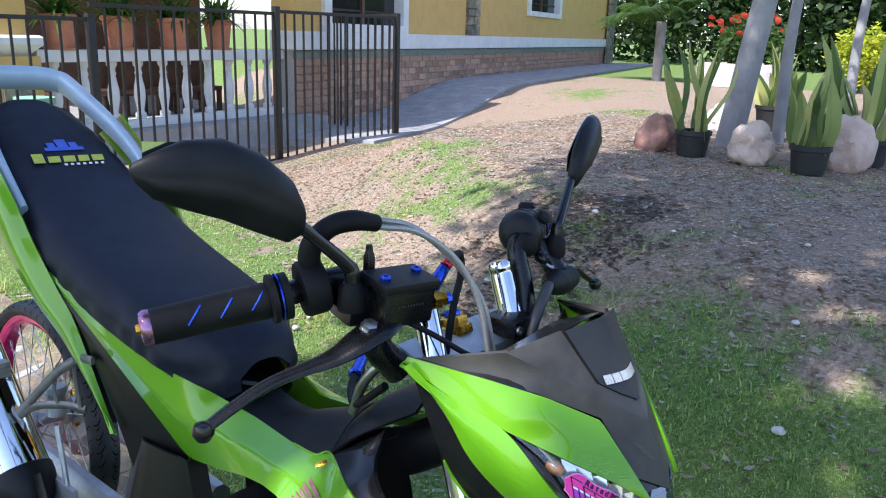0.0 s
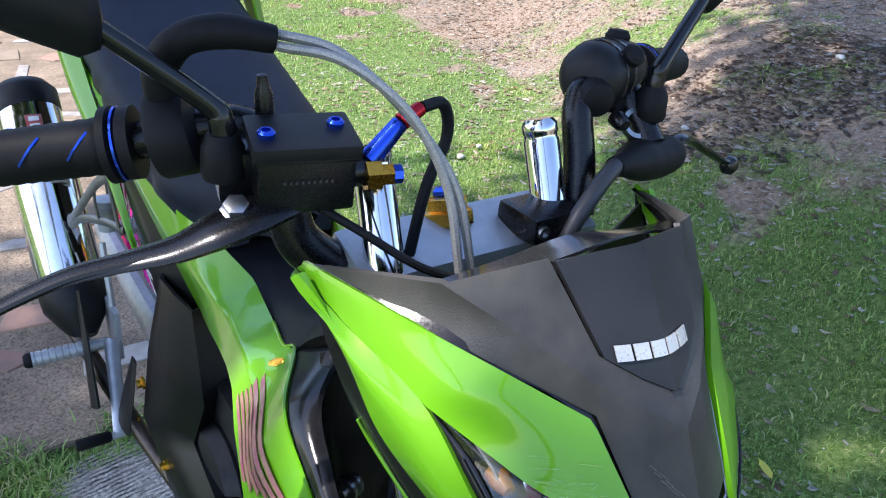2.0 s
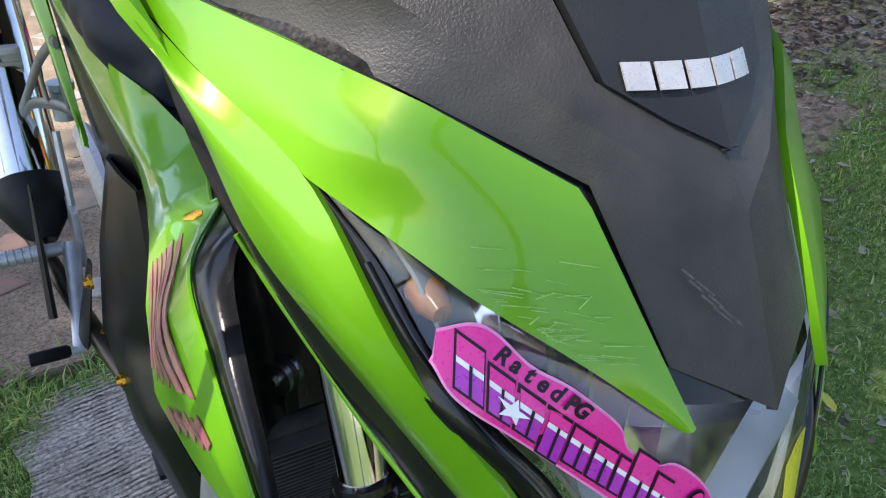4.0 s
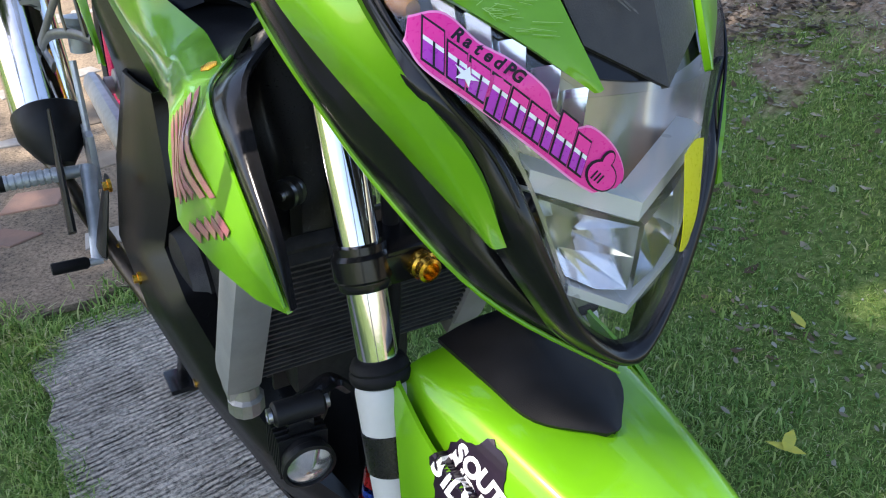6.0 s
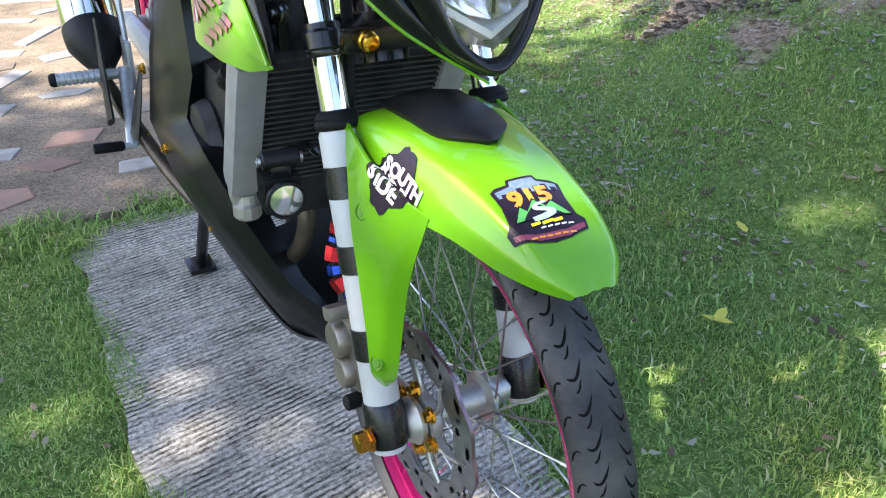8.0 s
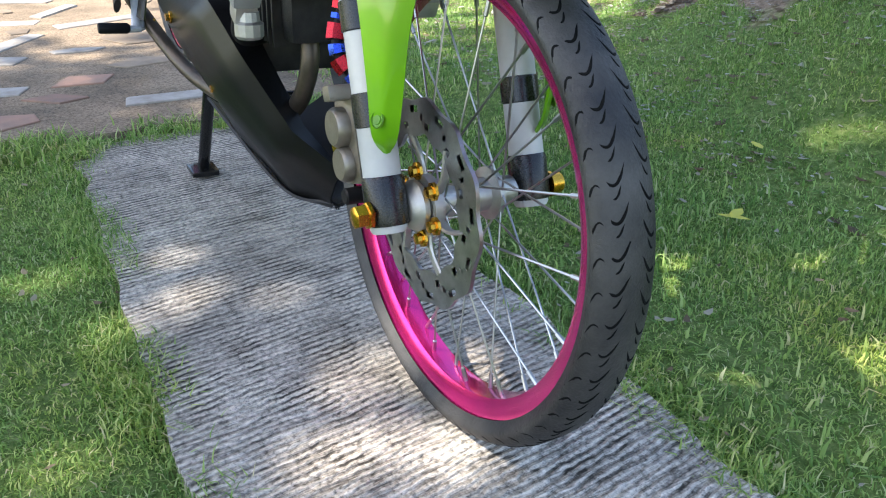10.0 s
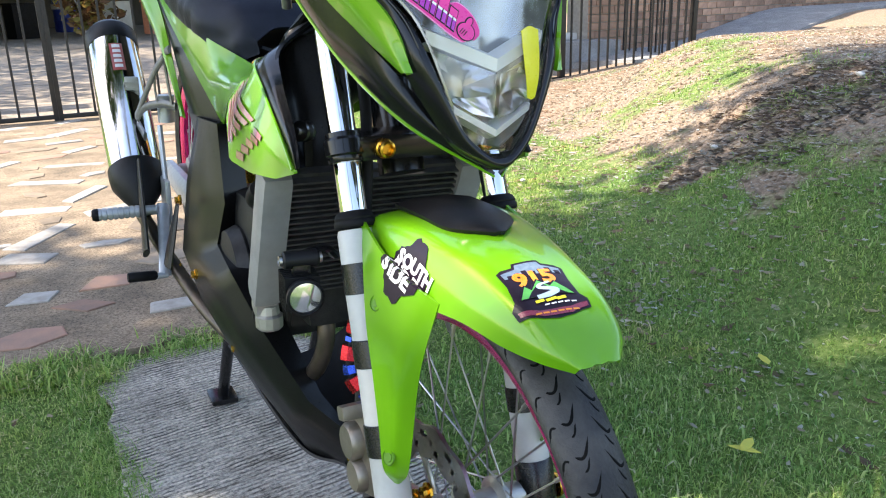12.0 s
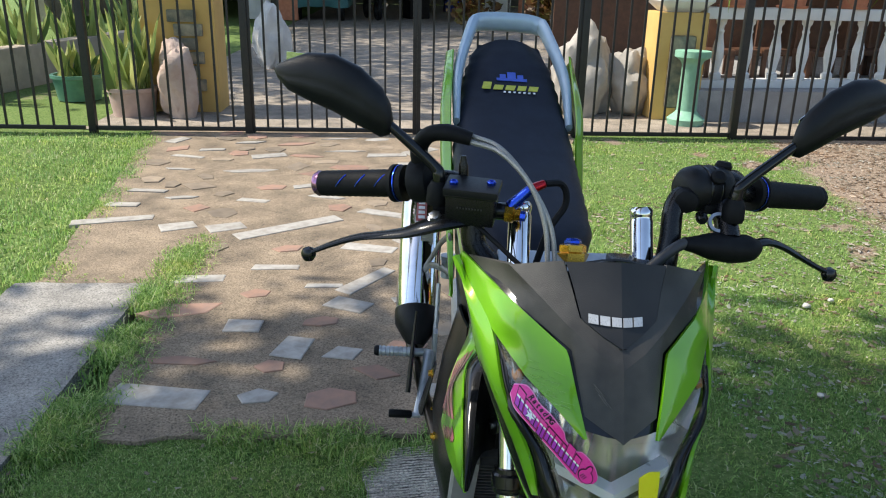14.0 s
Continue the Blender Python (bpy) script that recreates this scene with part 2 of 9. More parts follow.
def add_patch(bm, rows, nu=14, nv=10, thick=0.0025, out=None, mirror=False, sharp=False):
    """A curved sheet through rows of control points, with thickness. out: which way its face looks."""
    rows = [[(-p[0], p[1], p[2]) for p in r] for r in rows] if mirror else rows
    run = straight if sharp else spline
    R = [run(r, nu) for r in rows]
    G = np.stack([(straight if sharp == 2 else spline)([r[i] for r in R], nv) for i in range(nu)])      # nu x nv x 3
    du, dv = np.gradient(G, axis=0), np.gradient(G, axis=1)
    N = np.cross(du, dv)
    N /= np.linalg.norm(N, axis=2)[..., None] + 1e-12
    o = np.array(out if out is not None else (0, -1, 0), float)
    if mirror:
        o = o * np.array((-1, 1, 1))
    if (N @ o).mean() < 0:
        N = -N
    top = [[bm.verts.new(G[i, j]) for j in range(nv)] for i in range(nu)]
    bot = [[bm.verts.new(G[i, j] - N[i, j] * thick) for j in range(nv)] for i in range(nu)]
    for i in range(nu - 1):
        for j in range(nv - 1):
            bm.faces.new((top[i][j], top[i + 1][j], top[i + 1][j + 1], top[i][j + 1]))
            bm.faces.new((bot[i][j], bot[i][j + 1], bot[i + 1][j + 1], bot[i + 1][j]))
    for i in range(nu - 1):
        for j in (0, nv - 1):
            bm.faces.new((top[i][j], bot[i][j], bot[i + 1][j], top[i + 1][j]))
    for j in range(nv - 1):
        for i in (0, nu - 1):
            bm.faces.new((top[i][j], top[i][j + 1], bot[i][j + 1], bot[i][j]))
    return bm


def patch(rows, nu=14, nv=10, thick=0.0025, out=None, mirror=False, sharp=False):
    return add_patch(bmesh.new(), rows, nu, nv, thick, out, mirror, sharp)


def add_prism(bm, poly, depth, m=None):
    """A flat polygon (x, y) pushed up along z by depth, placed by m."""
    m = m or Matrix()
    lo = [bm.verts.new(m @ Vector((x, y, 0))) for x, y in poly]
    hi = [bm.verts.new(m @ Vector((x, y, depth))) for x, y in poly]
    bm.faces.new(lo[::-1])
    bm.faces.new(hi)
    for i in range(len(poly)):
        j = (i + 1) % len(poly)
        bm.faces.new((lo[i], lo[j], hi[j], hi[i]))
    return bm


def prism(poly, depth, m=None):
    return add_prism(bmesh.new(), poly, depth, m)


def text_mesh(name, words, size, material, parent, m, deep=0.0004, bold=0.0, shear=0.0):
    cu = bpy.data.curves.new("words", "FONT")
    cu.body, cu.size, cu.extrude, cu.offset, cu.shear = words, size, deep, bold, shear
    cu.align_x, cu.align_y, cu.resolution_u = "CENTER", "CENTER", 3
    tmp = new("words", cu)
    me = bpy.data.meshes.new_from_object(tmp.evaluated_get(bpy.context.evaluated_depsgraph_get()))
    bpy.data.objects.remove(tmp)
    me.name = name
    me.materials.clear()
    me.materials.append(material)
    ob = new(name, me)
    ob.parent = parent
    ob.matrix_local = m
    return ob


def smoothstep(a, b, x):
    t = np.clip((np.asarray(x, float) - a) / (b - a), 0, 1)
    return t * t * (3 - 2 * t)

# ---- the ground ----
def height(x, y):
    """The lawn: flat by the drive, a bank rising towards +x that falls off again before the fence."""
    x, y = np.asarray(x, float), np.asarray(y, float)
    d = x - 0.72 - 0.62 * np.maximum(0, y - 0.4)
    bank = 0.47 * smoothstep(0, 1.5, d) * (1 - 0.78 * smoothstep(3.2, 5.2, y) * (1 - smoothstep(6.5, 10.0, x)))
    return 0.012 + 0.020 * smoothstep(0.0, 0.6, y) + bank + 0.05 * smoothstep(1.9, 2.6, -x) * smoothstep(0.5, 2.0, y) * (1 - smoothstep(4.8, 5.2, y))


def strip_edge(y):
    """The grassy edge of the ridged strip, which narrows towards the drive."""
    return -0.284 + 0.016 * smoothstep(0.15, 0.9, np.asarray(y, float)) + 0.10 * smoothstep(1.03, 1.16, np.asarray(y, float))


def drive_edge(y):
    """The lawn edge of the wider, far part of the drive."""
    return -1.60 - 0.14 * (np.asarray(y, float) - 2.3)


def lawn_cover(x, y):
    """How green: 1 grass, 0 bare soil."""
    n = noise.noise((x * 0.8 + 3.1, y * 0.8 - 1.7, 0.5)) + 0.5 * noise.noise((x * 2.3, y * 2.3, 4.0))
    bare = float(smoothstep(1.2, 1.95, x - 0.2 * y)) * 0.70
    worn = max(0.0, noise.noise((x * 3.7 + 9.0, y * 3.7, 2.0)) - 0.12) * (0.5 + 1.2 * float(smoothstep(1.2, 1.8, x)))
    return float(np.clip(0.92 + 0.5 * n - bare - worn, 0, 1))


def grass_ground(name):
    m, nt, p = nodes_of(name)
    at = nt.nodes.new("ShaderNodeAttribute")
    at.attribute_name = "cover"
    n1, n2, n3 = noise_tex(nt, 9, 6), noise_tex(nt, 60, 6, 0.7), noise_tex(nt, 240, 4, 0.7)
    soil = ramp(nt, n2.outputs["Fac"], [(0.30, (0.12, 0.088, 0.064)), (0.50, (0.29, 0.22, 0.16)), (0.64, (0.42, 0.335, 0.26)), (0.72, (0.60, 0.53, 0.46))])
    green = ramp(nt, n2.outputs["Fac"], [(0.30, (0.045, 0.085, 0.018)), (0.50, (0.135, 0.205, 0.055)), (0.62, (0.23, 0.29, 0.10)), (0.75, (0.35, 0.34, 0.19))])
    add = nt.nodes.new("ShaderNodeMath")
    add.operation = "MULTIPLY_ADD"
    nt.links.new(n1.outputs["Fac"], add.inputs[0])
    add.inputs[1].default_value = 0.9
    nt.links.new(at.outputs["Fac"], add.inputs[2])
    fac = ramp(nt, add.outputs[0], [(0.72, (0, 0, 0)), (1.0, (1, 1, 1))])
    mix = nt.nodes.new("ShaderNodeMix")
    mix.data_type = "RGBA"
    nt.links.new(fac, mix.inputs["Factor"])
    nt.links.new(soil, mix.inputs["A"])
    nt.links.new(green, mix.inputs["B"])
    nt.links.new(mix.outputs["Result"], p.inputs["Base Color"])
    p.inputs["Roughness"].default_value = 0.95
    p.inputs["Specular IOR Level"].default_value = 0.15
    b = nt.nodes.new("ShaderNodeBump")
    b.inputs["Strength"].default_value, b.inputs["Distance"].default_value = 0.7, 0.012
    nt.links.new(n3.outputs["Fac"], b.inputs["Height"])
    nt.links.new(b.outputs[0], p.inputs["Normal"])
    return m


GROUND_MAT = grass_ground("lawn_and_soil")
xs = np.unique(np.concatenate([np.linspace(-400, -12, 14), np.linspace(-12, -3, 30), np.linspace(-3, 7, 150), np.linspace(7, 30, 50), np.linspace(30, 400, 14)]))
ys = np.unique(np.concatenate([np.linspace(-400, -8, 12), np.linspace(-8, -2, 20), np.linspace(-2, 6, 120), np.linspace(6, 30, 40), np.linspace(30, 400, 14)]))
gx, gy = np.meshgrid(xs, ys, indexing="ij")
gz = height(gx, gy)
wob = np.array([[noise.noise((a * 2.2, b * 2.2, 0)) for b in ys] for a in xs])
gz = gz + 0.008 * wob * ((gx > 0.3) | (gx < -1.75)) - 0.012
drive_zone = (gy > 1.25) & (gx > -0.98) & (gx < 0.36 + 0.185 * (gy - 1.18)) & (gy < 5.6) | (gy > 2.42) & (gx > drive_edge(gy) + 0.05) & (gx < -0.9) & (gy < 5.6)
gz = np.where(drive_zone, -0.02, gz)
gz = np.where((gy > 5.6) & (gx < 6.3) & (gx > -2.55), -0.03, gz)
gz = np.where((gx > strip_edge(gy) + 0.03) & (gx < 0.24) & (gy < 1.2), -0.03, gz)
gz = np.where((gx > -1.75) & (gx < -1.1) & (gy < 2.6), -0.03, gz)
idx = np.arange(gx.size).reshape(gx.shape)
quads = np.stack([idx[:-1, :-1], idx[1:, :-1], idx[1:, 1:], idx[:-1, 1:]], -1).reshape(-1, 4)
me = bpy.data.meshes.new("ground")
me.from_pydata(np.stack([gx, gy, gz], -1).reshape(-1, 3).tolist(), [], quads.tolist())
attr = me.attributes.new("cover", "FLOAT", "POINT")
attr.data.foreach_set("value", np.array([lawn_cover(a, b) if (-6 < a < 14 and -6 < b < 12) else 0.8 for a, b in zip(gx.ravel(), gy.ravel())], np.float32))
me.materials.append(GROUND_MAT)
me.shade_smooth()
ground = tagged(new("ground", me), "uneven lawn with worn bare soil patches and dry litter", "ground", kind="structure")


# ---- concrete strips, stone-set drive ----
def concrete(name, a, b, ridged=True):
    m, nt, p = nodes_of(name)
    tc = nt.nodes.new("ShaderNodeTexCoord")
    mp = nt.nodes.new("ShaderNodeMapping")
    mp.inputs["Rotation"].default_value = (0, 0, radians(-8))
    nt.links.new(tc.outputs["Object"], mp.inputs["Vector"])
    w = nt.nodes.new("ShaderNodeTexWave")
    w.bands_direction = "Y"
    w.inputs["Scale"].default_value, w.inputs["Distortion"].default_value, w.inputs["Detail"].default_value, w.inputs["Detail Scale"].default_value, w.inputs["Detail Roughness"].default_value = 29.0, 4.2, 3.0, 0.7, 0.75
    nt.links.new(mp.outputs[0], w.inputs["Vector"])
    n1, n2 = noise_tex(nt, 5, 6, 0.65), noise_tex(nt, 160, 5, 0.7)
    base = ramp(nt, n1.outputs["Fac"], [(0.30, b), (0.52, a), (0.72, tuple(min(0.72, c * 1.35) for c in a))])
    mp2 = nt.nodes.new("ShaderNodeMapping")
    mp2.inputs["Rotation"].default_value = (0, 0, radians(-7))
    mp2.inputs["Scale"].default_value = (9.0, 150.0, 1.0)
    nt.links.new(tc.outputs["Object"], mp2.inputs["Vector"])
    st = nt.nodes.new("ShaderNodeTexNoise")
    st.inputs["Scale"].default_value, st.inputs["Detail"].default_value, st.inputs["Roughness"].default_value, st.inputs["Distortion"].default_value = 1.0, 6.0, 0.72, 0.25
    nt.links.new(mp2.outputs[0], st.inputs["Vector"])
    streaks = ramp(nt, st.outputs["Fac"], [(0.33, (0.22, 0.21, 0.20)), (0.42, (0.62, 0.61, 0.59)), (0.50, (0.98, 0.98, 0.97)), (0.64, (1.12, 1.12, 1.10))] if ridged else [(0.0, (0.9, 0.9, 0.9)), (1.0, (1, 1, 1))])
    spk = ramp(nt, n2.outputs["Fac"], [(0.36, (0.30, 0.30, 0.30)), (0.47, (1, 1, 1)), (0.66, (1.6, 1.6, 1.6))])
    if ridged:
        # almost black along the low bands of the wave that also drives the bump
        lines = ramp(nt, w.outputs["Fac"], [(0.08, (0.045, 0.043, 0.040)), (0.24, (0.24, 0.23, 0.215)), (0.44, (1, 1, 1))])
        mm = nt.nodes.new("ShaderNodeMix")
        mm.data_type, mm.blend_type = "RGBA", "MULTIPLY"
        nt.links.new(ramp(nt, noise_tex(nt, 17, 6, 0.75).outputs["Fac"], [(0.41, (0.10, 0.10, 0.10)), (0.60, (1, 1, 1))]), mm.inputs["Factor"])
        nt.links.new(streaks, mm.inputs["A"]), nt.links.new(lines, mm.inputs["B"])
        streaks = mm.outputs["Result"]
    m1, m2 = nt.nodes.new("ShaderNodeMix"), nt.nodes.new("ShaderNodeMix")
    for q in (m1, m2):
        q.data_type, q.blend_type = "RGBA", "MULTIPLY"
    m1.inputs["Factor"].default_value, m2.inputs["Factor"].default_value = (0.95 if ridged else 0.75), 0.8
    nt.links.new(base, m1.inputs["A"]), nt.links.new(streaks, m1.inputs["B"])
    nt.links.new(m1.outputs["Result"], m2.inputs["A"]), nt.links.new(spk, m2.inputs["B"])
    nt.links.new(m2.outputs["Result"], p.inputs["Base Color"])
    p.inputs["Roughness"].default_value = 0.88
    p.inputs["Specular IOR Level"].default_value = 0.25
    b1, b2 = nt.nodes.new("ShaderNodeBump"), nt.nodes.new("ShaderNodeBump")
    b1.inputs["Strength"].default_value, b1.inputs["Distance"].default_value = (0.9 if ridged else 0.1), 0.006
    b2.inputs["Strength"].default_value, b2.inputs["Distance"].default_value = 0.5, 0.003
    nt.links.new(w.outputs["Fac"], b1.inputs["Height"]), nt.links.new(n2.outputs["Fac"], b2.inputs["Height"])
    nt.links.new(b1.outputs[0], b2.inputs["Normal"]), nt.links.new(b2.outputs[0], p.inputs["Normal"])
    return m


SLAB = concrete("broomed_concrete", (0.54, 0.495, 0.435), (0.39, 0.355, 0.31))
CEMENT = concrete("worn_cement", (0.235, 0.183, 0.128), (0.125, 0.10, 0.072), ridged=False)
PATHWAY = concrete("grey_cement_path", (0.30, 0.30, 0.30), (0.24, 0.24, 0.24), ridged=False)


def sheet(name, x0, x1, y0, y1, top, nx, ny, material, label, rough_edge=0.012, thick=0.08, skew=0.0, edge=None):
    """A slab with a slightly ragged outline that follows top(x, y)."""
    bm = bmesh.new()
    g = []
    for i in range(nx + 1):
        col = []
        for j in range(ny + 1):
            u, v = i / nx, j / ny
            y = y0 + (y1 - y0) * v
            xa = x0 if edge is None else float(edge(y))
            x = xa + (x1 + skew * (y - y0) - xa) * u
            if i in (0, nx):
                x += rough_edge * noise.noise((y * 6, i * 3.3, 1)) + rough_edge * 0.6 * noise.noise((y * 25, i * 3.3, 1))
            if j in (0, ny):
                y += rough_edge * noise.noise((x * 6, j * 3.3, 2)) + rough_edge * 0.6 * noise.noise((x * 25, j * 3.3, 2))
            col.append(bm.verts.new((x, y, top(x, y))))
        g.append(col)
    for i in range(nx):
        for j in range(ny):
            bm.faces.new((g[i][j], g[i + 1][j], g[i + 1][j + 1], g[i][j + 1]))
    rim = [e for e in bm.edges if e.is_boundary]
    r = bmesh.ops.extrude_edge_only(bm, edges=rim)
    for v in r["geom"]:
        if isinstance(v, bmesh.types.BMVert):
            v.co.z -= thick
    ob = part(name, bm, material)
    return tagged(ob, label, "pavement", kind="structure")


def base_z(x, y):
    return 0.010 + 0.020 * float(smoothstep(0.0, 0.6, y))


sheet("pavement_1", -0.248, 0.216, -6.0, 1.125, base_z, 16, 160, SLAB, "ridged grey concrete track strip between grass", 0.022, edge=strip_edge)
sheet("pavement_2", -1.68, -1.17, -6.0, 2.3, lambda x, y: base_z(x, y) + 0.004, 10, 120, concrete("worn_grey_concrete", (0.27, 0.255, 0.23), (0.18, 0.17, 0.155), ridged=False), "worn grey concrete track strip beside the drive")
drive = sheet("drive", -1.05, 0.42, 1.18, 5.55, lambda x, y: 0.034 + 0.004 * noise.noise((x * 1.5, y * 1.5, 0)), 24, 50, CEMENT, "cement drive set with irregular white and red stones", 0.03, skew=0.185)
drive_w = sheet("drive_widening", -1.6, -1.02, 2.28, 5.55, lambda x, y: 0.033 + 0.004 * noise.noise((x * 1.5, y * 1.5, 0)), 14, 36, CEMENT, "cement drive set with irregular stones", 0.04, edge=drive_edge)
yard = sheet("yard", -2.6, 9.5, 5.53, 32, lambda x, y: 0.030, 12, 14, concrete("yard_concrete", (0.29, 0.245, 0.195), (0.17, 0.15, 0.12), ridged=False), "pale concrete yard behind the gate", 0.0)

STONE_W = surf("white_marble_chip", (0.40, 0.375, 0.335), (0.27, 0.245, 0.21), 0.6, scale=18, fine=200, bump=0.2, vary=0.14)
STONE_R = surf("red_flagstone", (0.33, 0.19, 0.13), (0.24, 0.155, 0.115), 0.7, scale=14, fine=200, bump=0.3, vary=0.22)
rs = random.Random(21)
placed = []


def put_stone(x, y, ln, wd, ang, white, parent):
    if white and rs.random() < 0.75:
        poly = [(-ln / 2, -wd / 2), (ln / 2 * rs.uniform(0.9, 1), -wd / 2 * rs.uniform(0.8, 1.1)), (ln / 2, wd / 2 * rs.uniform(0.7, 1)), (-ln / 2 * rs.uniform(0.85, 1), wd / 2)]
    else:
        k = rs.choice((4, 5, 5, 6))
        poly = [(ln / 2 * rs.uniform(0.75, 1.05) * math.cos(2 * math.pi * q / k + 0.3), wd / 2 * rs.uniform(0.75, 1.05) * math.sin(2 * math.pi * q / k + 0.3)) for q in range(k)]
    bm = bmesh.new()
    lo = [bm.verts.new((a, b, -0.02)) for a, b in poly]
    mid = [bm.verts.new((a, b, 0.0015)) for a, b in poly]
    hi = [bm.verts.new((a * 0.95, b * 0.95, 0.0035)) for a, b in poly]
    bm.faces.new(hi)
    for i in range(len(poly)):
        j = (i + 1) % len(poly)
        bm.faces.new((lo[i], lo[j], mid[j], mid[i]))
        bm.faces.new((mid[i], mid[j], hi[j], hi[i]))
    ob = part("paving_stone", bm, STONE_T if white is None else STONE_W if white else STONE_R, parent, smooth=False)
    ob.matrix_world = pose(x, y, 0.035, 0, 0, math.degrees(ang))


KNOWN = [(-0.89, 1.40, 0.30, 0.12, -0.15, True), (-0.59, 1.39, 0.14, 0.11, 0.1, True), (-0.38, 1.37, 0.19, 0.15, 0.3, False), (-0.58, 1.58, 0.11, 0.10, 0.3, False), (-0.35, 1.67, 0.16, 0.13, 0.1, True),
         (-0.45, 1.92, 0.15, 0.10, 0.2, False), (-0.72, 1.89, 0.13, 0.10, 0.0, True), (-0.88, 1.62, 0.26, 0.07, -0.1, False), (-0.98, 2.34, 0.21, 0.08, 0.1, True), (-0.69, 2.47, 0.20, 0.06, 0.0, True),
         (-0.47, 2.26, 0.15, 0.04, 0.0, True), (-0.30, 2.32, 0.32, 0.08, 0.95, True), (-0.72, 2.18, 0.15, 0.10, 0.2, False), (-0.70, 3.03, 0.56, 0.10, 0.60, True), (-0.67, 2.71, 0.16, 0.10, 0.3, False), (-1.01, 3.03, 0.18, 0.12, 0.5, True)]
for k in KNOWN:
    put_stone(*k, drive)
    placed.append((k[0], k[1], max(k[2], k[3]) * 0.5))
tries = 0
while len(placed) < 96 and tries < 9000:
    tries += 1
    x, y = rs.uniform(-2.1, 1.15), rs.uniform(1.3, 5.4)
    if x > 0.33 + 0.185 * (y - 1.18) or (x < -1.0 and y < 2.45) or x < float(drive_edge(y)) + 0.12 or (x < -1.0 and y < 3.0):
        continue
    ln, wd = rs.uniform(0.15, 0.40), rs.uniform(0.09, 0.20)
    white = rs.random() < 0.60
    if white:
        wd = rs.uniform(0.05, 0.12)
    r = ln * 0.46
    if any((x - a) ** 2 + (y - b) ** 2 < (r + c) ** 2 for a, b, c in placed):
        continue
    put_stone(x, y, ln, wd, rs.uniform(-0.5, 0.5) if rs.random() < 0.8 else rs.uniform(0.6, 1.4), white, drive if x > -1.05 else drive_w)
    placed.append((x, y, r))

STONE_T = surf("tan_flagstone", (0.255, 0.20, 0.14), (0.18, 0.14, 0.10), 0.75, scale=12, fine=150, bump=0.3, vary=0.28)
tries, tan = 0, 0
while tan < 30 and tries < 12000:
    tries += 1
    x, y = rs.uniform(-2.1, 1.15), rs.uniform(1.3, 5.4)
    if x > 0.30 + 0.185 * (y - 1.18) or (x < -1.0 and y < 2.45) or x < float(drive_edge(y)) + 0.12 or (x < -1.0 and y < 3.0):
        continue
    ln = rs.uniform(0.14, 0.34)
    if any((x - a) ** 2 + (y - b) ** 2 < (ln * 0.42 + c * 0.9) ** 2 for a, b, c in placed):
        continue
    put_stone(x, y, ln, ln * rs.uniform(0.5, 0.9), rs.uniform(-1.5, 1.5), None, drive if x > -1.05 else drive_w)
    placed.append((x, y, ln * 0.42))
    tan += 1


# ---- grass blades ----
def blades(name, n, x0, x1, y0, y1, ln, wd, keep, label, seed, mats):
    rg = np.random.default_rng(seed)
    P = np.stack([rg.uniform(x0, x1, n), rg.uniform(y0, y1, n)], 1)
    k = np.array([keep(a, b) for a, b in P])
    P = P[rg.random(n) < k]
    n = len(P)
    z = height(P[:, 0], P[:, 1]) - 0.016
    a, lean = rg.uniform(0, 2 * np.pi, n), rg.uniform(0.35, 1.35, n)
    L, W = ln * rg.uniform(0.5, 1.3, n), wd * rg.uniform(0.7, 1.3, n)
    base = np.stack([P[:, 0], P[:, 1], z], 1)
    side = np.stack([-np.sin(a), np.cos(a), np.zeros(n)], 1) * W[:, None]
    tip = base + np.stack([np.cos(a) * np.sin(lean), np.sin(a) * np.sin(lean), np.cos(lean)], 1) * L[:, None]
    mid = base + np.stack([np.cos(a) * np.sin(lean * 0.4), np.sin(a) * np.sin(lean * 0.4), np.cos(lean * 0.4)], 1) * (L * 0.55)[:, None]
    V = np.stack([base - side, base + side, mid + side * 0.8, mid - side * 0.8, tip], 1).reshape(-1, 3)
    i = np.arange(n) * 5
    me = bpy.data.meshes.new(name)
    me.vertices.add(len(V))
    me.vertices.foreach_set("co", V.ravel())
    loops = np.stack([i, i + 1, i + 2, i + 3, i + 3, i + 2, i + 4], 1).ravel()
    me.loops.add(len(loops))
    me.loops.foreach_set("vertex_index", loops)
    starts = np.stack([i // 5 * 7, i // 5 * 7 + 4], 1).ravel()
    me.polygons.add(2 * n)
    me.polygons.foreach_set("loop_start", starts)
    me.materials.append(mats)
    me.update(calc_edges=True)
    return tagged(new(name, me), label, "grass", kind="stuff")


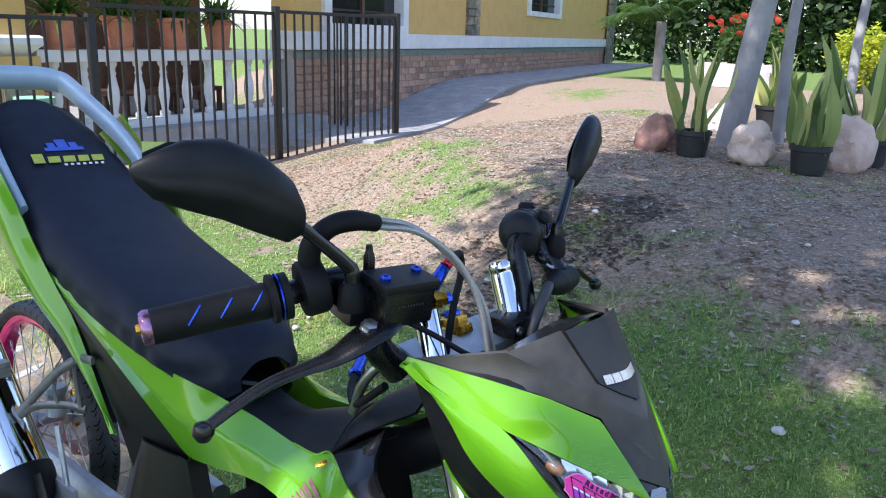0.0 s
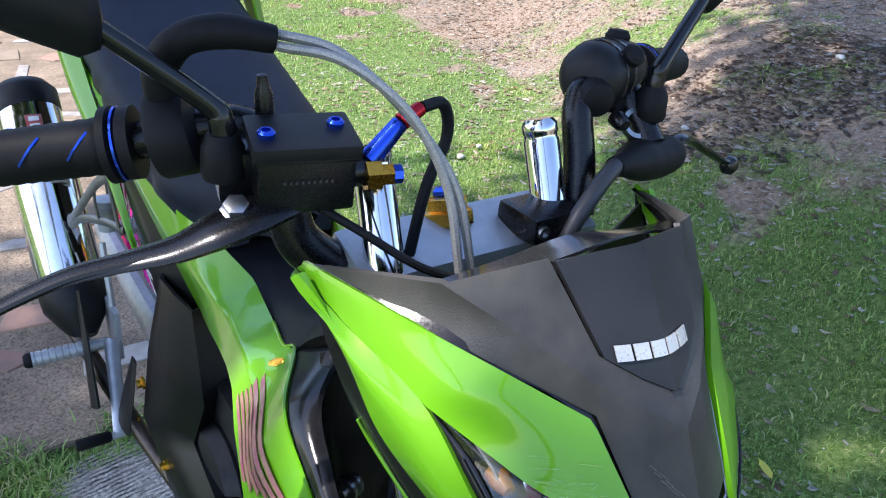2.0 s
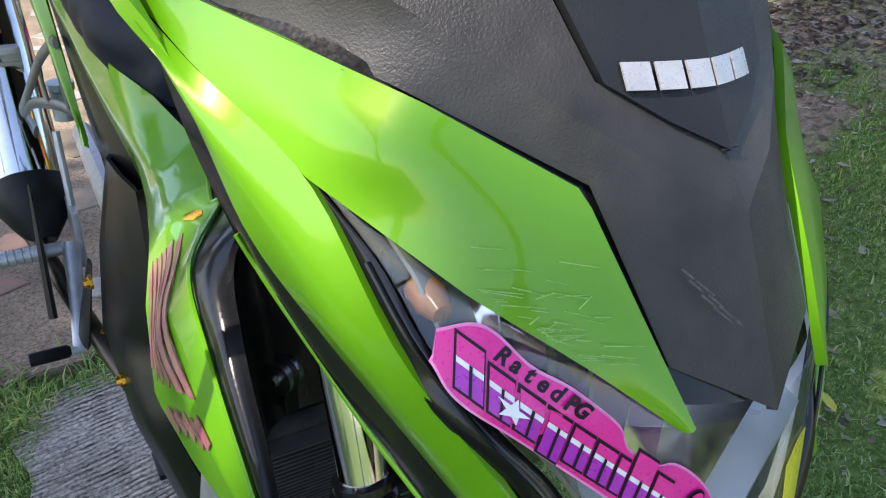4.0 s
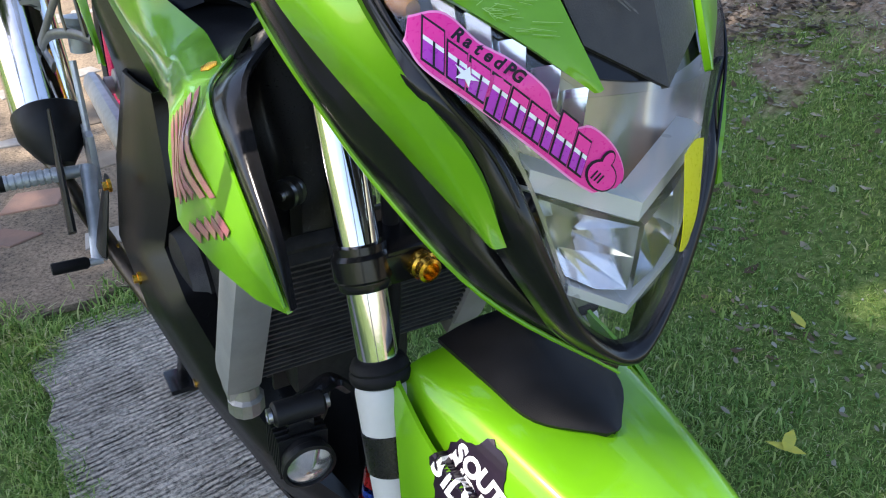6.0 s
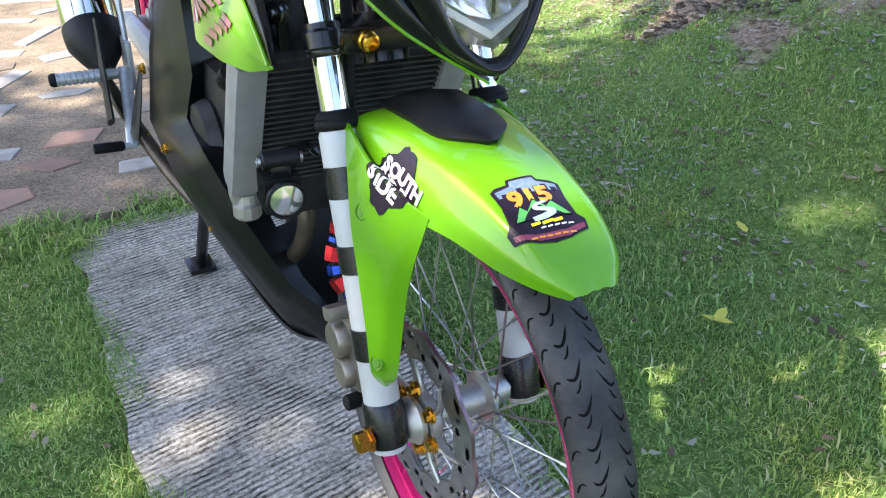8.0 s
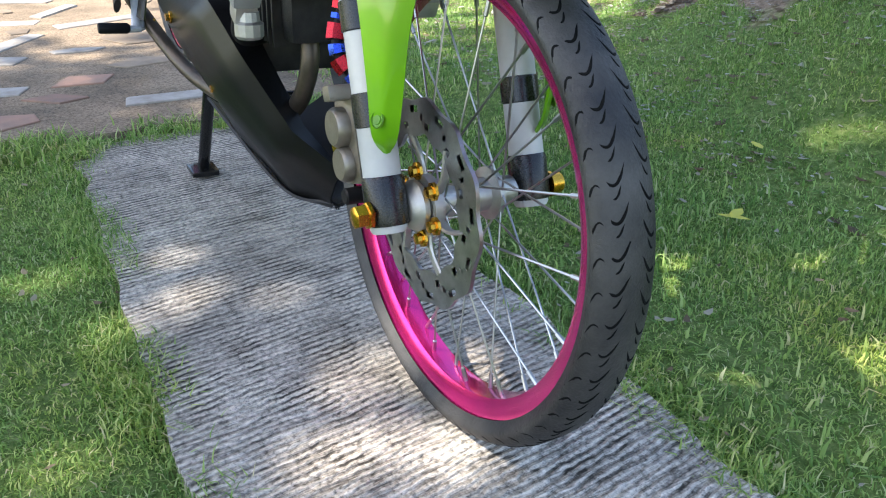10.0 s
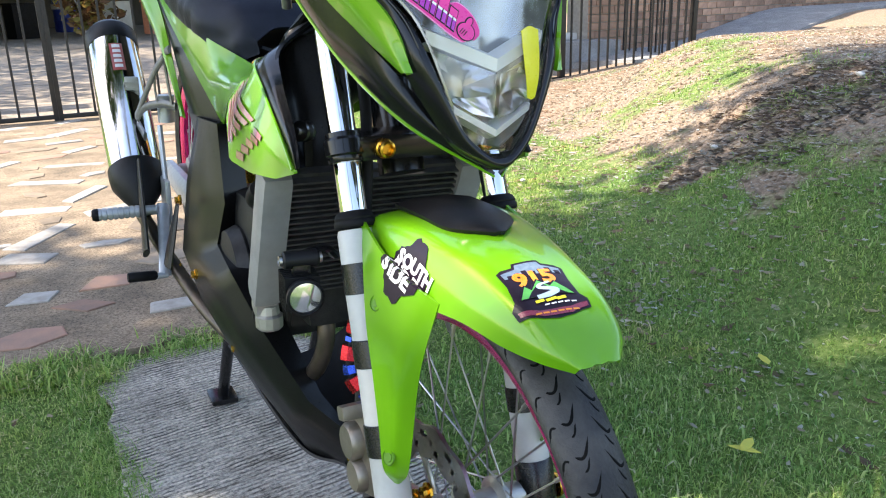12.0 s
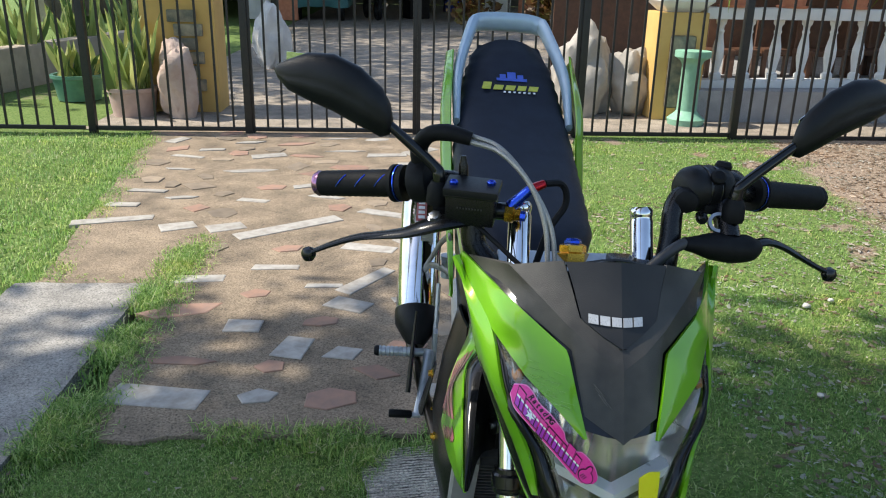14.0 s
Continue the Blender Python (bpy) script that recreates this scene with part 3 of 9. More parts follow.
def blade_mat(name, stops, rough=0.55):
    m, nt, p = nodes_of(name)
    g = nt.nodes.new("ShaderNodeNewGeometry")
    c = ramp(nt, g.outputs["Random Per Island"], stops)
    big = noise_tex(nt, 2.6, 5, 0.65)
    hue = ramp(nt, big.outputs["Fac"], [(0.32, (0.80, 0.92, 0.95)), (0.52, (1.0, 1.0, 1.0)), (0.70, (1.35, 1.12, 0.95))])
    mu = nt.nodes.new("ShaderNodeMix")
    mu.data_type, mu.blend_type = "RGBA", "MULTIPLY"
    mu.inputs["Factor"].default_value = 1.0
    nt.links.new(c, mu.inputs["A"])
    nt.links.new(hue, mu.inputs["B"])
    c = mu.outputs["Result"]
    nt.links.new(c, p.inputs["Base Color"])
    p.inputs["Roughness"].default_value = rough
    tr = nt.nodes.new("ShaderNodeBsdfTranslucent")
    nt.links.new(c, tr.inputs["Color"])
    mx = nt.nodes.new("ShaderNodeMixShader")
    mx.inputs[0].default_value = 0.5
    nt.links.new(p.outputs[0], mx.inputs[1])
    nt.links.new(tr.outputs[0], mx.inputs[2])
    nt.links.new(mx.outputs[0], nt.nodes["Material Output"].inputs["Surface"])
    return m


GRASS = blade_mat("grass_blade", [(0.0, (0.10, 0.21, 0.042)), (0.35, (0.235, 0.40, 0.092)), (0.75, (0.415, 0.565, 0.165)), (0.9, (0.53, 0.64, 0.24)), (1.0, (0.66, 0.61, 0.40))])


def paved(x, y):
    e, f = 0.05 * noise.noise((y * 4, 0, 7)) + 0.02 * noise.noise((y * 13, 2, 7)), 0.07 * noise.noise((x * 3, y * 3, 5))
    return (float(strip_edge(y)) + 0.02 + e < x < 0.188 + e and y < 1.16) or (-1.65 + e < x < -1.19 + e and y < 2.3) or (-0.98 + f < x < 0.36 + f + 0.185 * (y - 1.18) and 1.25 + f < y < 5.5) or (float(drive_edge(y)) + 0.08 + f < x < (-0.95 if y > 2.9 + f else -1.17) and 2.38 + f < y)


def keep_grass(x, y):
    if paved(x, y) or y > 5.4 and x < 6:
        return 0
    c = lawn_cover(x, y) + 0.30 * noise.noise((x * 5, y * 5, 9))
    return float(smoothstep(0.22, 0.75, c))


blades("grass_near", 300000, 0.17, 2.1, -0.9, 2.2, 0.0145, 0.0010, keep_grass, "short green lawn grass beside the concrete strip", 1, GRASS)
blades("grass_verge", 120000, -1.25, -0.2, -0.4, 1.4, 0.0145, 0.0011, keep_grass, "short green grass verge between the concrete strips", 2, GRASS)
blades("grass_bank", 130000, 0.2, 7.5, -1.0, 5.4, 0.028, 0.0022, keep_grass, "patchy lawn grass on the bank", 3, GRASS)
blades("grass_lawn", 70000, -5.5, -0.9, 1.2, 5.4, 0.034, 0.0026, keep_grass, "bright green lawn beside the drive", 4, GRASS)


def fringe(x, y):
    """Tufts that creep over the edges of the drive."""
    d = min(1.6 * abs(y - 1.16) if -1.1 < x < 0.45 else 9, abs(x - float(drive_edge(y))) if 2.3 < y < 5.4 else 9, abs(x + 1.08) if 1.1 < y < 2.9 else 9, abs(x - 0.42 - 0.185 * (y - 1.18)) if 1.1 < y < 5.4 else 9)
    if -0.6 < y < 1.16:
        d = min(d, 2.3 * abs(x + 0.010 - float(strip_edge(y))), 2.6 * abs(x - 0.222))
    return float(smoothstep(0.16, 0.0, d)) * float(smoothstep(-0.15, 0.35, noise.noise((x * 4, y * 4, 3)) + 0.1))


for k, (n, x0, x1, y0, y1) in enumerate(((50000, -1.15, 0.48, 1.04, 1.42), (40000, -2.3, -1.5, 2.25, 5.4), (32000, -1.25, -0.95, 1.1, 2.95), (60000, 0.3, 1.35, 1.15, 5.4), (60000, -0.37, -0.13, -0.5, 1.16), (22000, 0.15, 0.29, -0.5, 1.16))):
    blades("grass_fringe", n, x0, x1, y0, y1, 0.045 if k < 4 else 0.027, 0.0018 if k < 4 else 0.0012, fringe, "ragged grass creeping over the drive edge", 80 + k, GRASS)

# dry leaves and chips on the soil
LITTER = blade_mat("dry_litter", [(0.0, (0.16, 0.11, 0.07)), (0.35, (0.30, 0.22, 0.15)), (0.7, (0.42, 0.35, 0.27)), (1.0, (0.62, 0.58, 0.50))], 0.8)


def scatter(name, n, x0, x1, y0, y1, size, keep, label, mat, seed, lift=0.0):
    rg = np.random.default_rng(seed)
    V, F = [], []
    for _ in range(n):
        x, y = rg.uniform(x0, x1), rg.uniform(y0, y1)
        if rg.random() > keep(x, y):
            continue
        s, a = size * rg.uniform(0.4, 1.4), rg.uniform(0, 6.28)
        z = float(height(x, y)) - 0.010 + lift
        q = len(V)
        for du, dv, dz in ((-1, 0, rg.uniform(0, .35)), (-0.3, -0.45, 0), (0.6, -0.3, rg.uniform(0, .3)), (1, 0.1, rg.uniform(0, .5)), (0.4, 0.45, 0.1), (-0.5, 0.4, rg.uniform(0, .3))):
            V.append((x + s * (du * math.cos(a) - dv * math.sin(a)), y + s * (du * math.sin(a) + dv * math.cos(a)), z + s * dz))
        F.append(tuple(range(q, q + 6)))
    me = bpy.data.meshes.new(name)
    me.from_pydata(V, [], F)
    me.materials.append(mat)
    return tagged(new(name, me), label, "litter", kind="stuff")


scatter("leaf_litter", 46000, 0.8, 7.5, -1.0, 5.3, 0.016, lambda x, y: 0.0 if paved(x, y) else 1.0 - 0.85 * lawn_cover(x, y), "dry leaf litter and pale chips on the soil", LITTER, 5)
CHIPS = blade_mat("pale_chips", [(0.0, (0.30, 0.27, 0.23)), (0.6, (0.50, 0.46, 0.41)), (1.0, (0.72, 0.70, 0.66))], 0.9)
scatter("pale_chips", 28000, 0.8, 4.5, -1.0, 3.5, 0.007, lambda x, y: 0.0 if paved(x, y) else 1.05 - 0.9 * lawn_cover(x, y), "small pale stone chips on the soil", CHIPS, 9, 0.003)
scatter("leaf_litter_verge", 1300, -1.15, 1.4, -0.6, 1.2, 0.008, lambda x, y: 0.0 if paved(x, y) else 1.2 - lawn_cover(x, y), "scattered dry bits in the grass", LITTER, 6, 0.006)
# dark-coloured bits that draw the soft tree shadow on the bank
SHADOW_BITS = blade_mat("shadow_dark_litter", [(0.0, (0.07, 0.05, 0.038)), (0.5, (0.15, 0.115, 0.088)), (0.75, (0.25, 0.20, 0.155)), (1.0, (0.55, 0.50, 0.44))], 0.85)


def shadow_patch(x, y):
    """A tree's shadow on the bank, laid as a patch of dark leaf bits, and smaller ones beside it."""
    d = math.hypot((x - 2.35) / 0.62, (y - 1.36) / 0.50) + 0.55 * noise.noise((x * 3.1, y * 3.1, 6)) + 0.25 * noise.noise((x * 9, y * 9, 6))
    return float(smoothstep(1.05, 0.55, d))


scatter("leaf_mulch", 7500, 1.5, 3.2, 0.6, 2.1, 0.017, shadow_patch, "dark litter laid as a tree's shadow on the bank", SHADOW_BITS, 11, 0.004)
scatter("pale_leaf_bits", 36, 0.6, 2.4, -0.5, 1.6, 0.008, lambda x, y: 0.0 if paved(x, y) else 1.0, "pale dry leaf bits on the lawn", CHIPS, 12, 0.016)
YLEAF = surf("yellow_fallen_leaf", (0.55, 0.50, 0.05), (0.40, 0.42, 0.06), 0.6, scale=60)
for x, y, a in ((0.690, 0.192, 0.4), (0.675, 0.183, 2.0), (0.93, 0.36, 1.0)):
    bm = bmesh.new()
    lf = [(-0.03, 0), (-0.012, -0.009), (0.012, -0.008), (0.032, 0.001), (0.010, 0.010), (-0.014, 0.009)]
    bm.faces.new([bm.verts.new((u, v, 0.014 + 0.1 * abs(v))) for u, v in lf])
    ob = part("fallen_leaf", bm, YLEAF)
    ob.matrix_world = pose(x, y, float(height(x, y)), 5, 4, math.degrees(a))
    tagged(ob, "yellow fallen leaf on the grass", "leaf", "fallen leaves")
STONE_G = surf("pale_pebble", (0.55, 0.53, 0.48), (0.42, 0.40, 0.36), 0.8, scale=60, bump=0.3)
rs = random.Random(5)
for k in range(16):
    x, y = rs.uniform(1.1, 2.6), rs.uniform(-0.4, 2.2)
    bm = bmesh.new()
    bmesh.ops.create_icosphere(bm, subdivisions=2, radius=rs.uniform(0.007, 0.018))
    for v in bm.verts:
        v.co *= 1 + 0.35 * noise.noise(v.co * 60 + Vector((k, 0, 0)))
        v.co.z *= 0.6
    ob = part("pebble", bm, STONE_G)
    ob.matrix_world = pose(x, y, float(height(x, y)) + 0.004, 0, 0, rs.uniform(0, 360))
    tagged(ob, "pale pebble lying in the grass", "stone", "pebbles in the lawn")


# ---- fence and gate ----
def picket_mesh(h, r=0.0075):
    bm = boxm((0, 0, h / 2), (r * 2, r * 2, h), None, 0.0)
    return bm


def panel_of(name, p0, p1, z0, z1, label, category, kind="", group="", n=None, rails=(0.06, 1.0), post_ends=(True, True), base0=0.02, base1=0.02):
    """A run of iron fence from p0 to p1: posts, rails and pickets, all parts of it."""
    a, b = Vector((*p0, 0)), Vector((*p1, 0))
    d = (b - a).length
    ang = math.degrees(math.atan2(b.y - a.y, b.x - a.x))
    e = thing(name, pose(a.x, a.y, 0, 0, 0, ang), label, category, group, kind)
    n = n or int(d / 0.115)
    for k, on in ((0, post_ends[0]), (1, post_ends[1])):
        if on:
            add = 0.030 if name == "gate_leaf" else 0.055
            part("post", boxm((d * k, 0, (z1 + (0.03 if name != "gate_leaf" else 0)) / 2), (add, add, z1 + (0.03 if name != "gate_leaf" else 0)), None, 0.003), IRON, e)
    for f in rails:
        z = z0 + (z1 - z0) * f
        part("rail", boxm((d / 2, 0, z), (d, 0.026, 0.030), None, 0.002), IRON, e)
    first = None
    for i in range(1, n):
        m = Matrix.Translation((d * i / n, 0, z0))
        if first is None:
            first = part("picket", picket_mesh(z1 - z0), IRON, e, smooth=False)
            first.matrix_local = m
        else:
            same_mesh("picket", first, m, e)
    return e


FY = 5.42
g = "black iron gate leaves"
panel_of("gate_leaf", (-1.27, FY), (-0.035, FY), 0.05, 1.235, "black iron gate leaf with thin pickets, closed", "gate", group=g, n=11, rails=(0.01, 0.99))
panel_of("gate_leaf", (-0.005, FY), (1.21, FY), 0.05, 1.235, "black iron gate leaf with thin pickets, closed", "gate", group=g, n=11, rails=(0.01, 0.99))
g = "iron fence panels"
panel_of("fence_panel", (-2.47, FY), (-1.30, FY), 0.05, 1.245, "black iron fence panel beside the gate", "fence", group=g, n=10, rails=(0.01, 0.99))
panel_of("fence_panel", (-5.2, FY + 0.05), (-2.53, FY), 0.05, 1.245, "black iron fence panel along the lawn", "fence", group=g, rails=(0.01, 0.99), post_ends=(True, False))
panel_of("fence_panel", (1.25, FY), (2.50, FY), 0.04, 1.255, "black iron fence panel beside the gate", "fence", group=g, n=11, rails=(0.01, 0.99), post_ends=(True, True))
panel_of("fence_panel", (2.50, FY), (4.25, FY), 0.02, 1.36, "black iron fence panel before the porch", "fence", group=g, rails=(0.01, 0.99), post_ends=(False, False))
panel_of("fence_panel", (4.25, FY), (5.90, FY), 0.02, 1.38, "black iron fence panel on the lawn edge", "fence", group=g, n=15, rails=(0.01, 0.99), post_ends=(True, True))
panel_of("fence_panel", (5.90, FY), (5.98, FY + 1.32), 0.12, 1.40, "black iron fence panel returning to the house", "fence", group=g, n=12, rails=(0.01, 0.99), post_ends=(False, True))

# ---- house, porch, garden behind ----
YELLOW = surf("yellow_render", (0.62, 0.40, 0.13), (0.55, 0.35, 0.11), 0.85, scale=4, fine=90, bump=0.15)
WHITE_PT = surf("white_wall_paint", (0.74, 0.73, 0.70), (0.64, 0.63, 0.60), 0.7, scale=5, fine=90, bump=0.15)
GREEN_BAND = surf("green_grey_stone_band", (0.20, 0.24, 0.19), (0.13, 0.16, 0.13), 0.8, scale=16, fine=120, bump=0.4)
MORTAR = surf("mortar", (0.42, 0.38, 0.33), (0.34, 0.31, 0.27), 0.9, scale=30, fine=200, bump=0.3)
BRICK = surf("mixed_brick", (0.44, 0.27, 0.18), (0.33, 0.19, 0.13), 0.85, scale=18, fine=120, bump=0.4, vary=0.38)
TERRA = surf("terracotta", (0.56, 0.22, 0.12), (0.46, 0.17, 0.09), 0.7, scale=14, fine=160, bump=0.2, vary=0.08)
DARK_WOOD = surf("dark_brown_wood", (0.075, 0.035, 0.020), (0.12, 0.055, 0.03), 0.5, scale=12, fine=120, bump=0.15)
DARK_GLASS = surf("dark_window_glass", (0.012, 0.014, 0.014), (0.02, 0.022, 0.022), 0.06, scale=4, fine=40, bump=0.0)

# side wall, running away from the porch
W0, W1 = Vector((5.4, 6.45, 0)), Vector((21.5, 10.6, 0))
wd = (W1 - W0).normalized()
WM = Matrix.Translation(W0) @ Matrix((wd, Vector((-wd.y, wd.x, 0)), Vector((0, 0, 1)))).transposed().to_4x4()
WL = (W1 - W0).length


def wall_box(name, u0, u1, z0, z1, v0, v1, material, parent, label="", bevel=0.0):
    return part(name, boxm(((u0 + u1) / 2, (v0 + v1) / 2, (z0 + z1) / 2), (u1 - u0, v1 - v0, z1 - z0), None, bevel), material, parent, label, smooth=False)


wall = thing("wall_house", WM, "yellow rendered house wall on a brick plinth", "wall", kind="structure")
wall_box("plinth", 0, WL, 0, 1.00, 0.02, 0.3, MORTAR, wall)
wall_box("green_band", -0.02, WL, 0.90, 0.985, -0.02, 0.02, GREEN_BAND, wall, "green-grey stone band")
wall_box("white_band", -0.04, WL + 0.04, 1.00, 1.20, -0.06, 0.3, WHITE_PT, wall, "white moulded band", 0.01)
WIN1, WIN2 = (0.55, 2.75), (8.3, 10.8)
for u0, u1, z0, z1 in ((0, WIN1[0], 1.2, 5), (WIN1[0], WIN1[1], 2.75, 5), (WIN1[1], WIN2[0], 1.2, 5), (WIN2[0], WIN2[1], 1.2, 1.62), (WIN2[0], WIN2[1], 3.0, 5), (WIN2[1], WL, 1.2, 5)):
    wall_box("wall_face", u0, u1, z0, z1, 0.0, 0.3, YELLOW, wall)
for name, (u0, u1), z0, z1 in (("window_1", WIN1, 1.2, 2.75), ("window_2", WIN2, 1.62, 3.0)):
    w = thing(name, WM, "dark house window in a white frame", "window", kind="structure")
    t = 0.16
    for a, b, c, d in ((u0, u0 + t, z0, z1), (u1 - t, u1, z0, z1), (u0 + t, u1 - t, z1 - t, z1), (u0 + t, u1 - t, z0, z0 + 0.10)):
        wall_box("window_frame", a, b, c, d, -0.05, 0.2, WHITE_PT, w, bevel=0.008)
    um = (u0 + u1) / 2
    for a, b in ((u0 + t, um - 0.03), (um + 0.03, u1 - t)):
        wall_box("pane", a, b, z0 + 0.10, z1 - t, 0.10, 0.12, DARK_GLASS, w)
    wall_box("mullion", um - 0.03, um + 0.03, z0 + 0.10, z1 - t, 0.06, 0.14, DARK_WOOD, w)
    for k in range(4):
        z = z0 + 0.25 + k * (z1 - z0 - 0.4) / 4
        wall_box("glazing_bar", u0 + t, u1 - t, z, z + 0.025, 0.08, 0.10, IRON, w)
# slate column, corner quoin
SLATE = surf("mixed_slate", (0.10, 0.11, 0.09), (0.32, 0.27, 0.18), 0.8, scale=9, fine=60, bump=0.4, vary=0.3)
for u, wdt in ((5.0, 0.55), (WL - 0.9, 0.9)):
    col = thing("stone_column", WM @ Matrix.Translation((u, 0, 0)), "column faced with dark and ochre slate pieces on the wall", "column", kind="structure")
    rs = random.Random(int(u * 10))
    z = 1.21 if u < 10 else 0.02
    while z < 4:
        hh = rs.uniform(0.10, 0.22)
        x = 0
        while x < wdt - 0.02:
            ww = min(rs.uniform(0.12, 0.32), wdt - x)
            part("slate_piece", boxm((x + ww / 2, -0.025 - 0.06 * (u > 10), z + hh / 2), (ww - 0.015, 0.05 + 0.012 * rs.random(), hh - 0.015), None, 0.0), SLATE, col, smooth=False)
            x += ww
        z += hh
# path beside it
PW = thing("path", WM, "narrow grey cement path along the house wall", "path", kind="structure")
bm = bmesh.new()
grid = []
for i in range(61):
    col = []
    for j in range(5):
        u, v = -0.5 + (WL + 1.5) * i / 60, -1.25 + 0.31 * j
        p = WM @ Vector((u, v, 0))
        col.append(bm.verts.new((u, v, float(height(p.x, p.y)) + 0.02)))
    grid.append(col)
for i in range(60):
    for j in range(4):
        bm.faces.new((grid[i][j], grid[i + 1][j], grid[i + 1][j + 1], grid[i][j + 1]))
edge = bmesh.ops.extrude_edge_only(bm, edges=[e for e in bm.edges if e.is_boundary])
for v in edge["geom"]:
    if isinstance(v, bmesh.types.BMVert):
        v.co.z -= 0.12
part("path_slab", bm, PATHWAY, PW)
# brick facing: nearest bricks each a part, the rest joined
bw, bh, gap = 0.23, 0.075, 0.012
brick0 = None
rest = bmesh.new()
count = 0
rs = random.Random(8)
for r in range(10):
    u = -(r % 2) * bw / 2
    while u < WL:
        a, b = max(u, 0.0), min(u + bw, WL)
        if b - a > 0.05:
            full = b - a > bw - 0.001
            m = Matrix.Translation(((a + b) / 2, 0.012 + rs.uniform(-0.006, 0.006), 0.045 + r * (bh + gap) + bh / 2))
            if full and count < 300 and 0.8 < a < 8.5:
                if brick0 is None:
                    brick0 = part("brick", boxm((0, 0, 0), (bw - gap, 0.035, bh)), BRICK, wall, smooth=False)
                    brick0.matrix_local = m
                else:
                    same_mesh("brick", brick0, m, wall)
                count += 1
            else:
                add_box(rest, (0, 0, 0), (b - a - gap, 0.035, bh), m)
        u += bw
BRICK2 = surf("mixed_brick_far", (0.44, 0.27, 0.18), (0.33, 0.19, 0.13), 0.85, scale=3.5, fine=120, bump=0.4)
tagged(part("brickwork", rest, BRICK2, wall, smooth=False), kind="stuff")

# porch with balustrade
BX0, BX1 = 2.55, 5.30


def by(x):
    return 6.40 + (x - BX0) * 0.10


sheet("porch_floor", 2.3, 5.6, 6.15, 9.5, lambda x, y: 0.30 if y > 6.62 else 0.30, 4, 4, PATHWAY, "grey porch floor", 0.0, 0.3)
bal = thing("balustrade", Matrix(), "white turned balustrade along the porch", "balustrade", kind="structure")
rails = part("top_rail", boxm(((BX0 + BX1) / 2, by((BX0 + BX1) / 2), 0.945), ((BX1 - BX0) + 0.1, 0.20, 0.10), None, 0.012), WHITE_PT, bal)
part("bottom_rail", boxm(((BX0 + BX1) / 2, by((BX0 + BX1) / 2), 0.335), ((BX1 - BX0) + 0.1, 0.18, 0.07), None, 0.01), WHITE_PT, bal)
for o in bal.children:
    o.matrix_local = Matrix.Translation((BX0 + BX1) / 2 * Vector((1, 0, 0)) + by((BX0 + BX1) / 2) * Vector((0, 1, 0))) @ Matrix.Rotation(math.atan(0.10), 4, "Z") @ Matrix.Translation(-((BX0 + BX1) / 2 * Vector((1, 0, 0)) + by((BX0 + BX1) / 2) * Vector((0, 1, 0))))
prof = [(0.045, 0), (0.050, 0.01), (0.050, 0.05), (0.030, 0.07), (0.038, 0.12), (0.052, 0.20), (0.050, 0.28), (0.034, 0.36), (0.028, 0.40), (0.036, 0.42), (0.028, 0.44), (0.030, 0.47), (0.045, 0.49), (0.048, 0.53)]
b0 = None
for k in range(10):
    x = BX0 + 0.15 + k * 0.275
    m = Matrix.Translation((x, by(x), 0.368))
    if b0 is None:
        b0 = part("baluster", lathe(prof, 16), WHITE_PT, bal)
        b0.matrix_local = m
    else:
        same_mesh("baluster", b0, m, bal)


# planters with ferns
FERN = blade_mat("fern_leaf", [(0.0, (0.03, 0.08, 0.012)), (0.6, (0.07, 0.16, 0.02)), (1.0, (0.16, 0.22, 0.03))])


def leaf_strip(bm, base, direction, length, width, droop, fold=0.0, n=5):
    d = Vector(direction).normalized()
    s = d.cross(Vector((0, 0, 1)))
    s = s.normalized() if s.length > 1e-4 else Vector((1, 0, 0))
    prev = None
    for i in range(n + 1):
        t = i / n
        c = Vector(base) + d * length * t + Vector((0, 0, -droop * length * t * t))
        w = width * math.sin(math.pi * min(0.12 + 0.88 * t, 0.995)) * (1 if t < 0.98 else 0.1)
        cur = (bm.verts.new(c - s * w + Vector((0, 0, fold * w))), bm.verts.new(c + s * w + Vector((0, 0, fold * w))))
        if prev:
            bm.faces.new((prev[0], prev[1], cur[1], cur[0]))
        prev = cur


def potted_fern(m, seed):
    rs = random.Random(seed)
    e = thing("potted_fern", m, "terracotta pot with a bushy green fern on the balustrade", "plant pot", "pots on the balustrade")
    part("pot", lathe([(0.0, 0.0), (0.105, 0.0), (0.135, 0.24), (0.150, 0.25), (0.150, 0.285), (0.138, 0.29), (0.130, 0.26), (0.0, 0.25)], 24), TERRA, e, "terracotta pot")
    part("saucer", lathe([(0, 0.0), (0.13, 0.0), (0.14, 0.02), (0.125, 0.02), (0, 0.012)], 24), TERRA, e)
    bm = bmesh.new()
    for k in range(150):
        a, el = rs.uniform(0, 6.28), rs.uniform(0.2, 1.4)
        leaf_strip(bm, (rs.uniform(-.07, .07), rs.uniform(-.07, .07), 0.26), (math.cos(a) * math.cos(el), math.sin(a) * math.cos(el), math.sin(el)), rs.uniform(0.25, 0.55), rs.uniform(0.008, 0.018), rs.uniform(0.2, 0.8))
    part("foliage", bm, FERN, e, "green fern fronds")
    return e


p0 = potted_fern(pose(2.78, by(2.78), 0.995), 1)
for k, x in enumerate((3.35, 3.95, 4.50)):
    copy_thing(p0, pose(x, by(x), 0.995, 0, 0, 70 * (k + 1)))

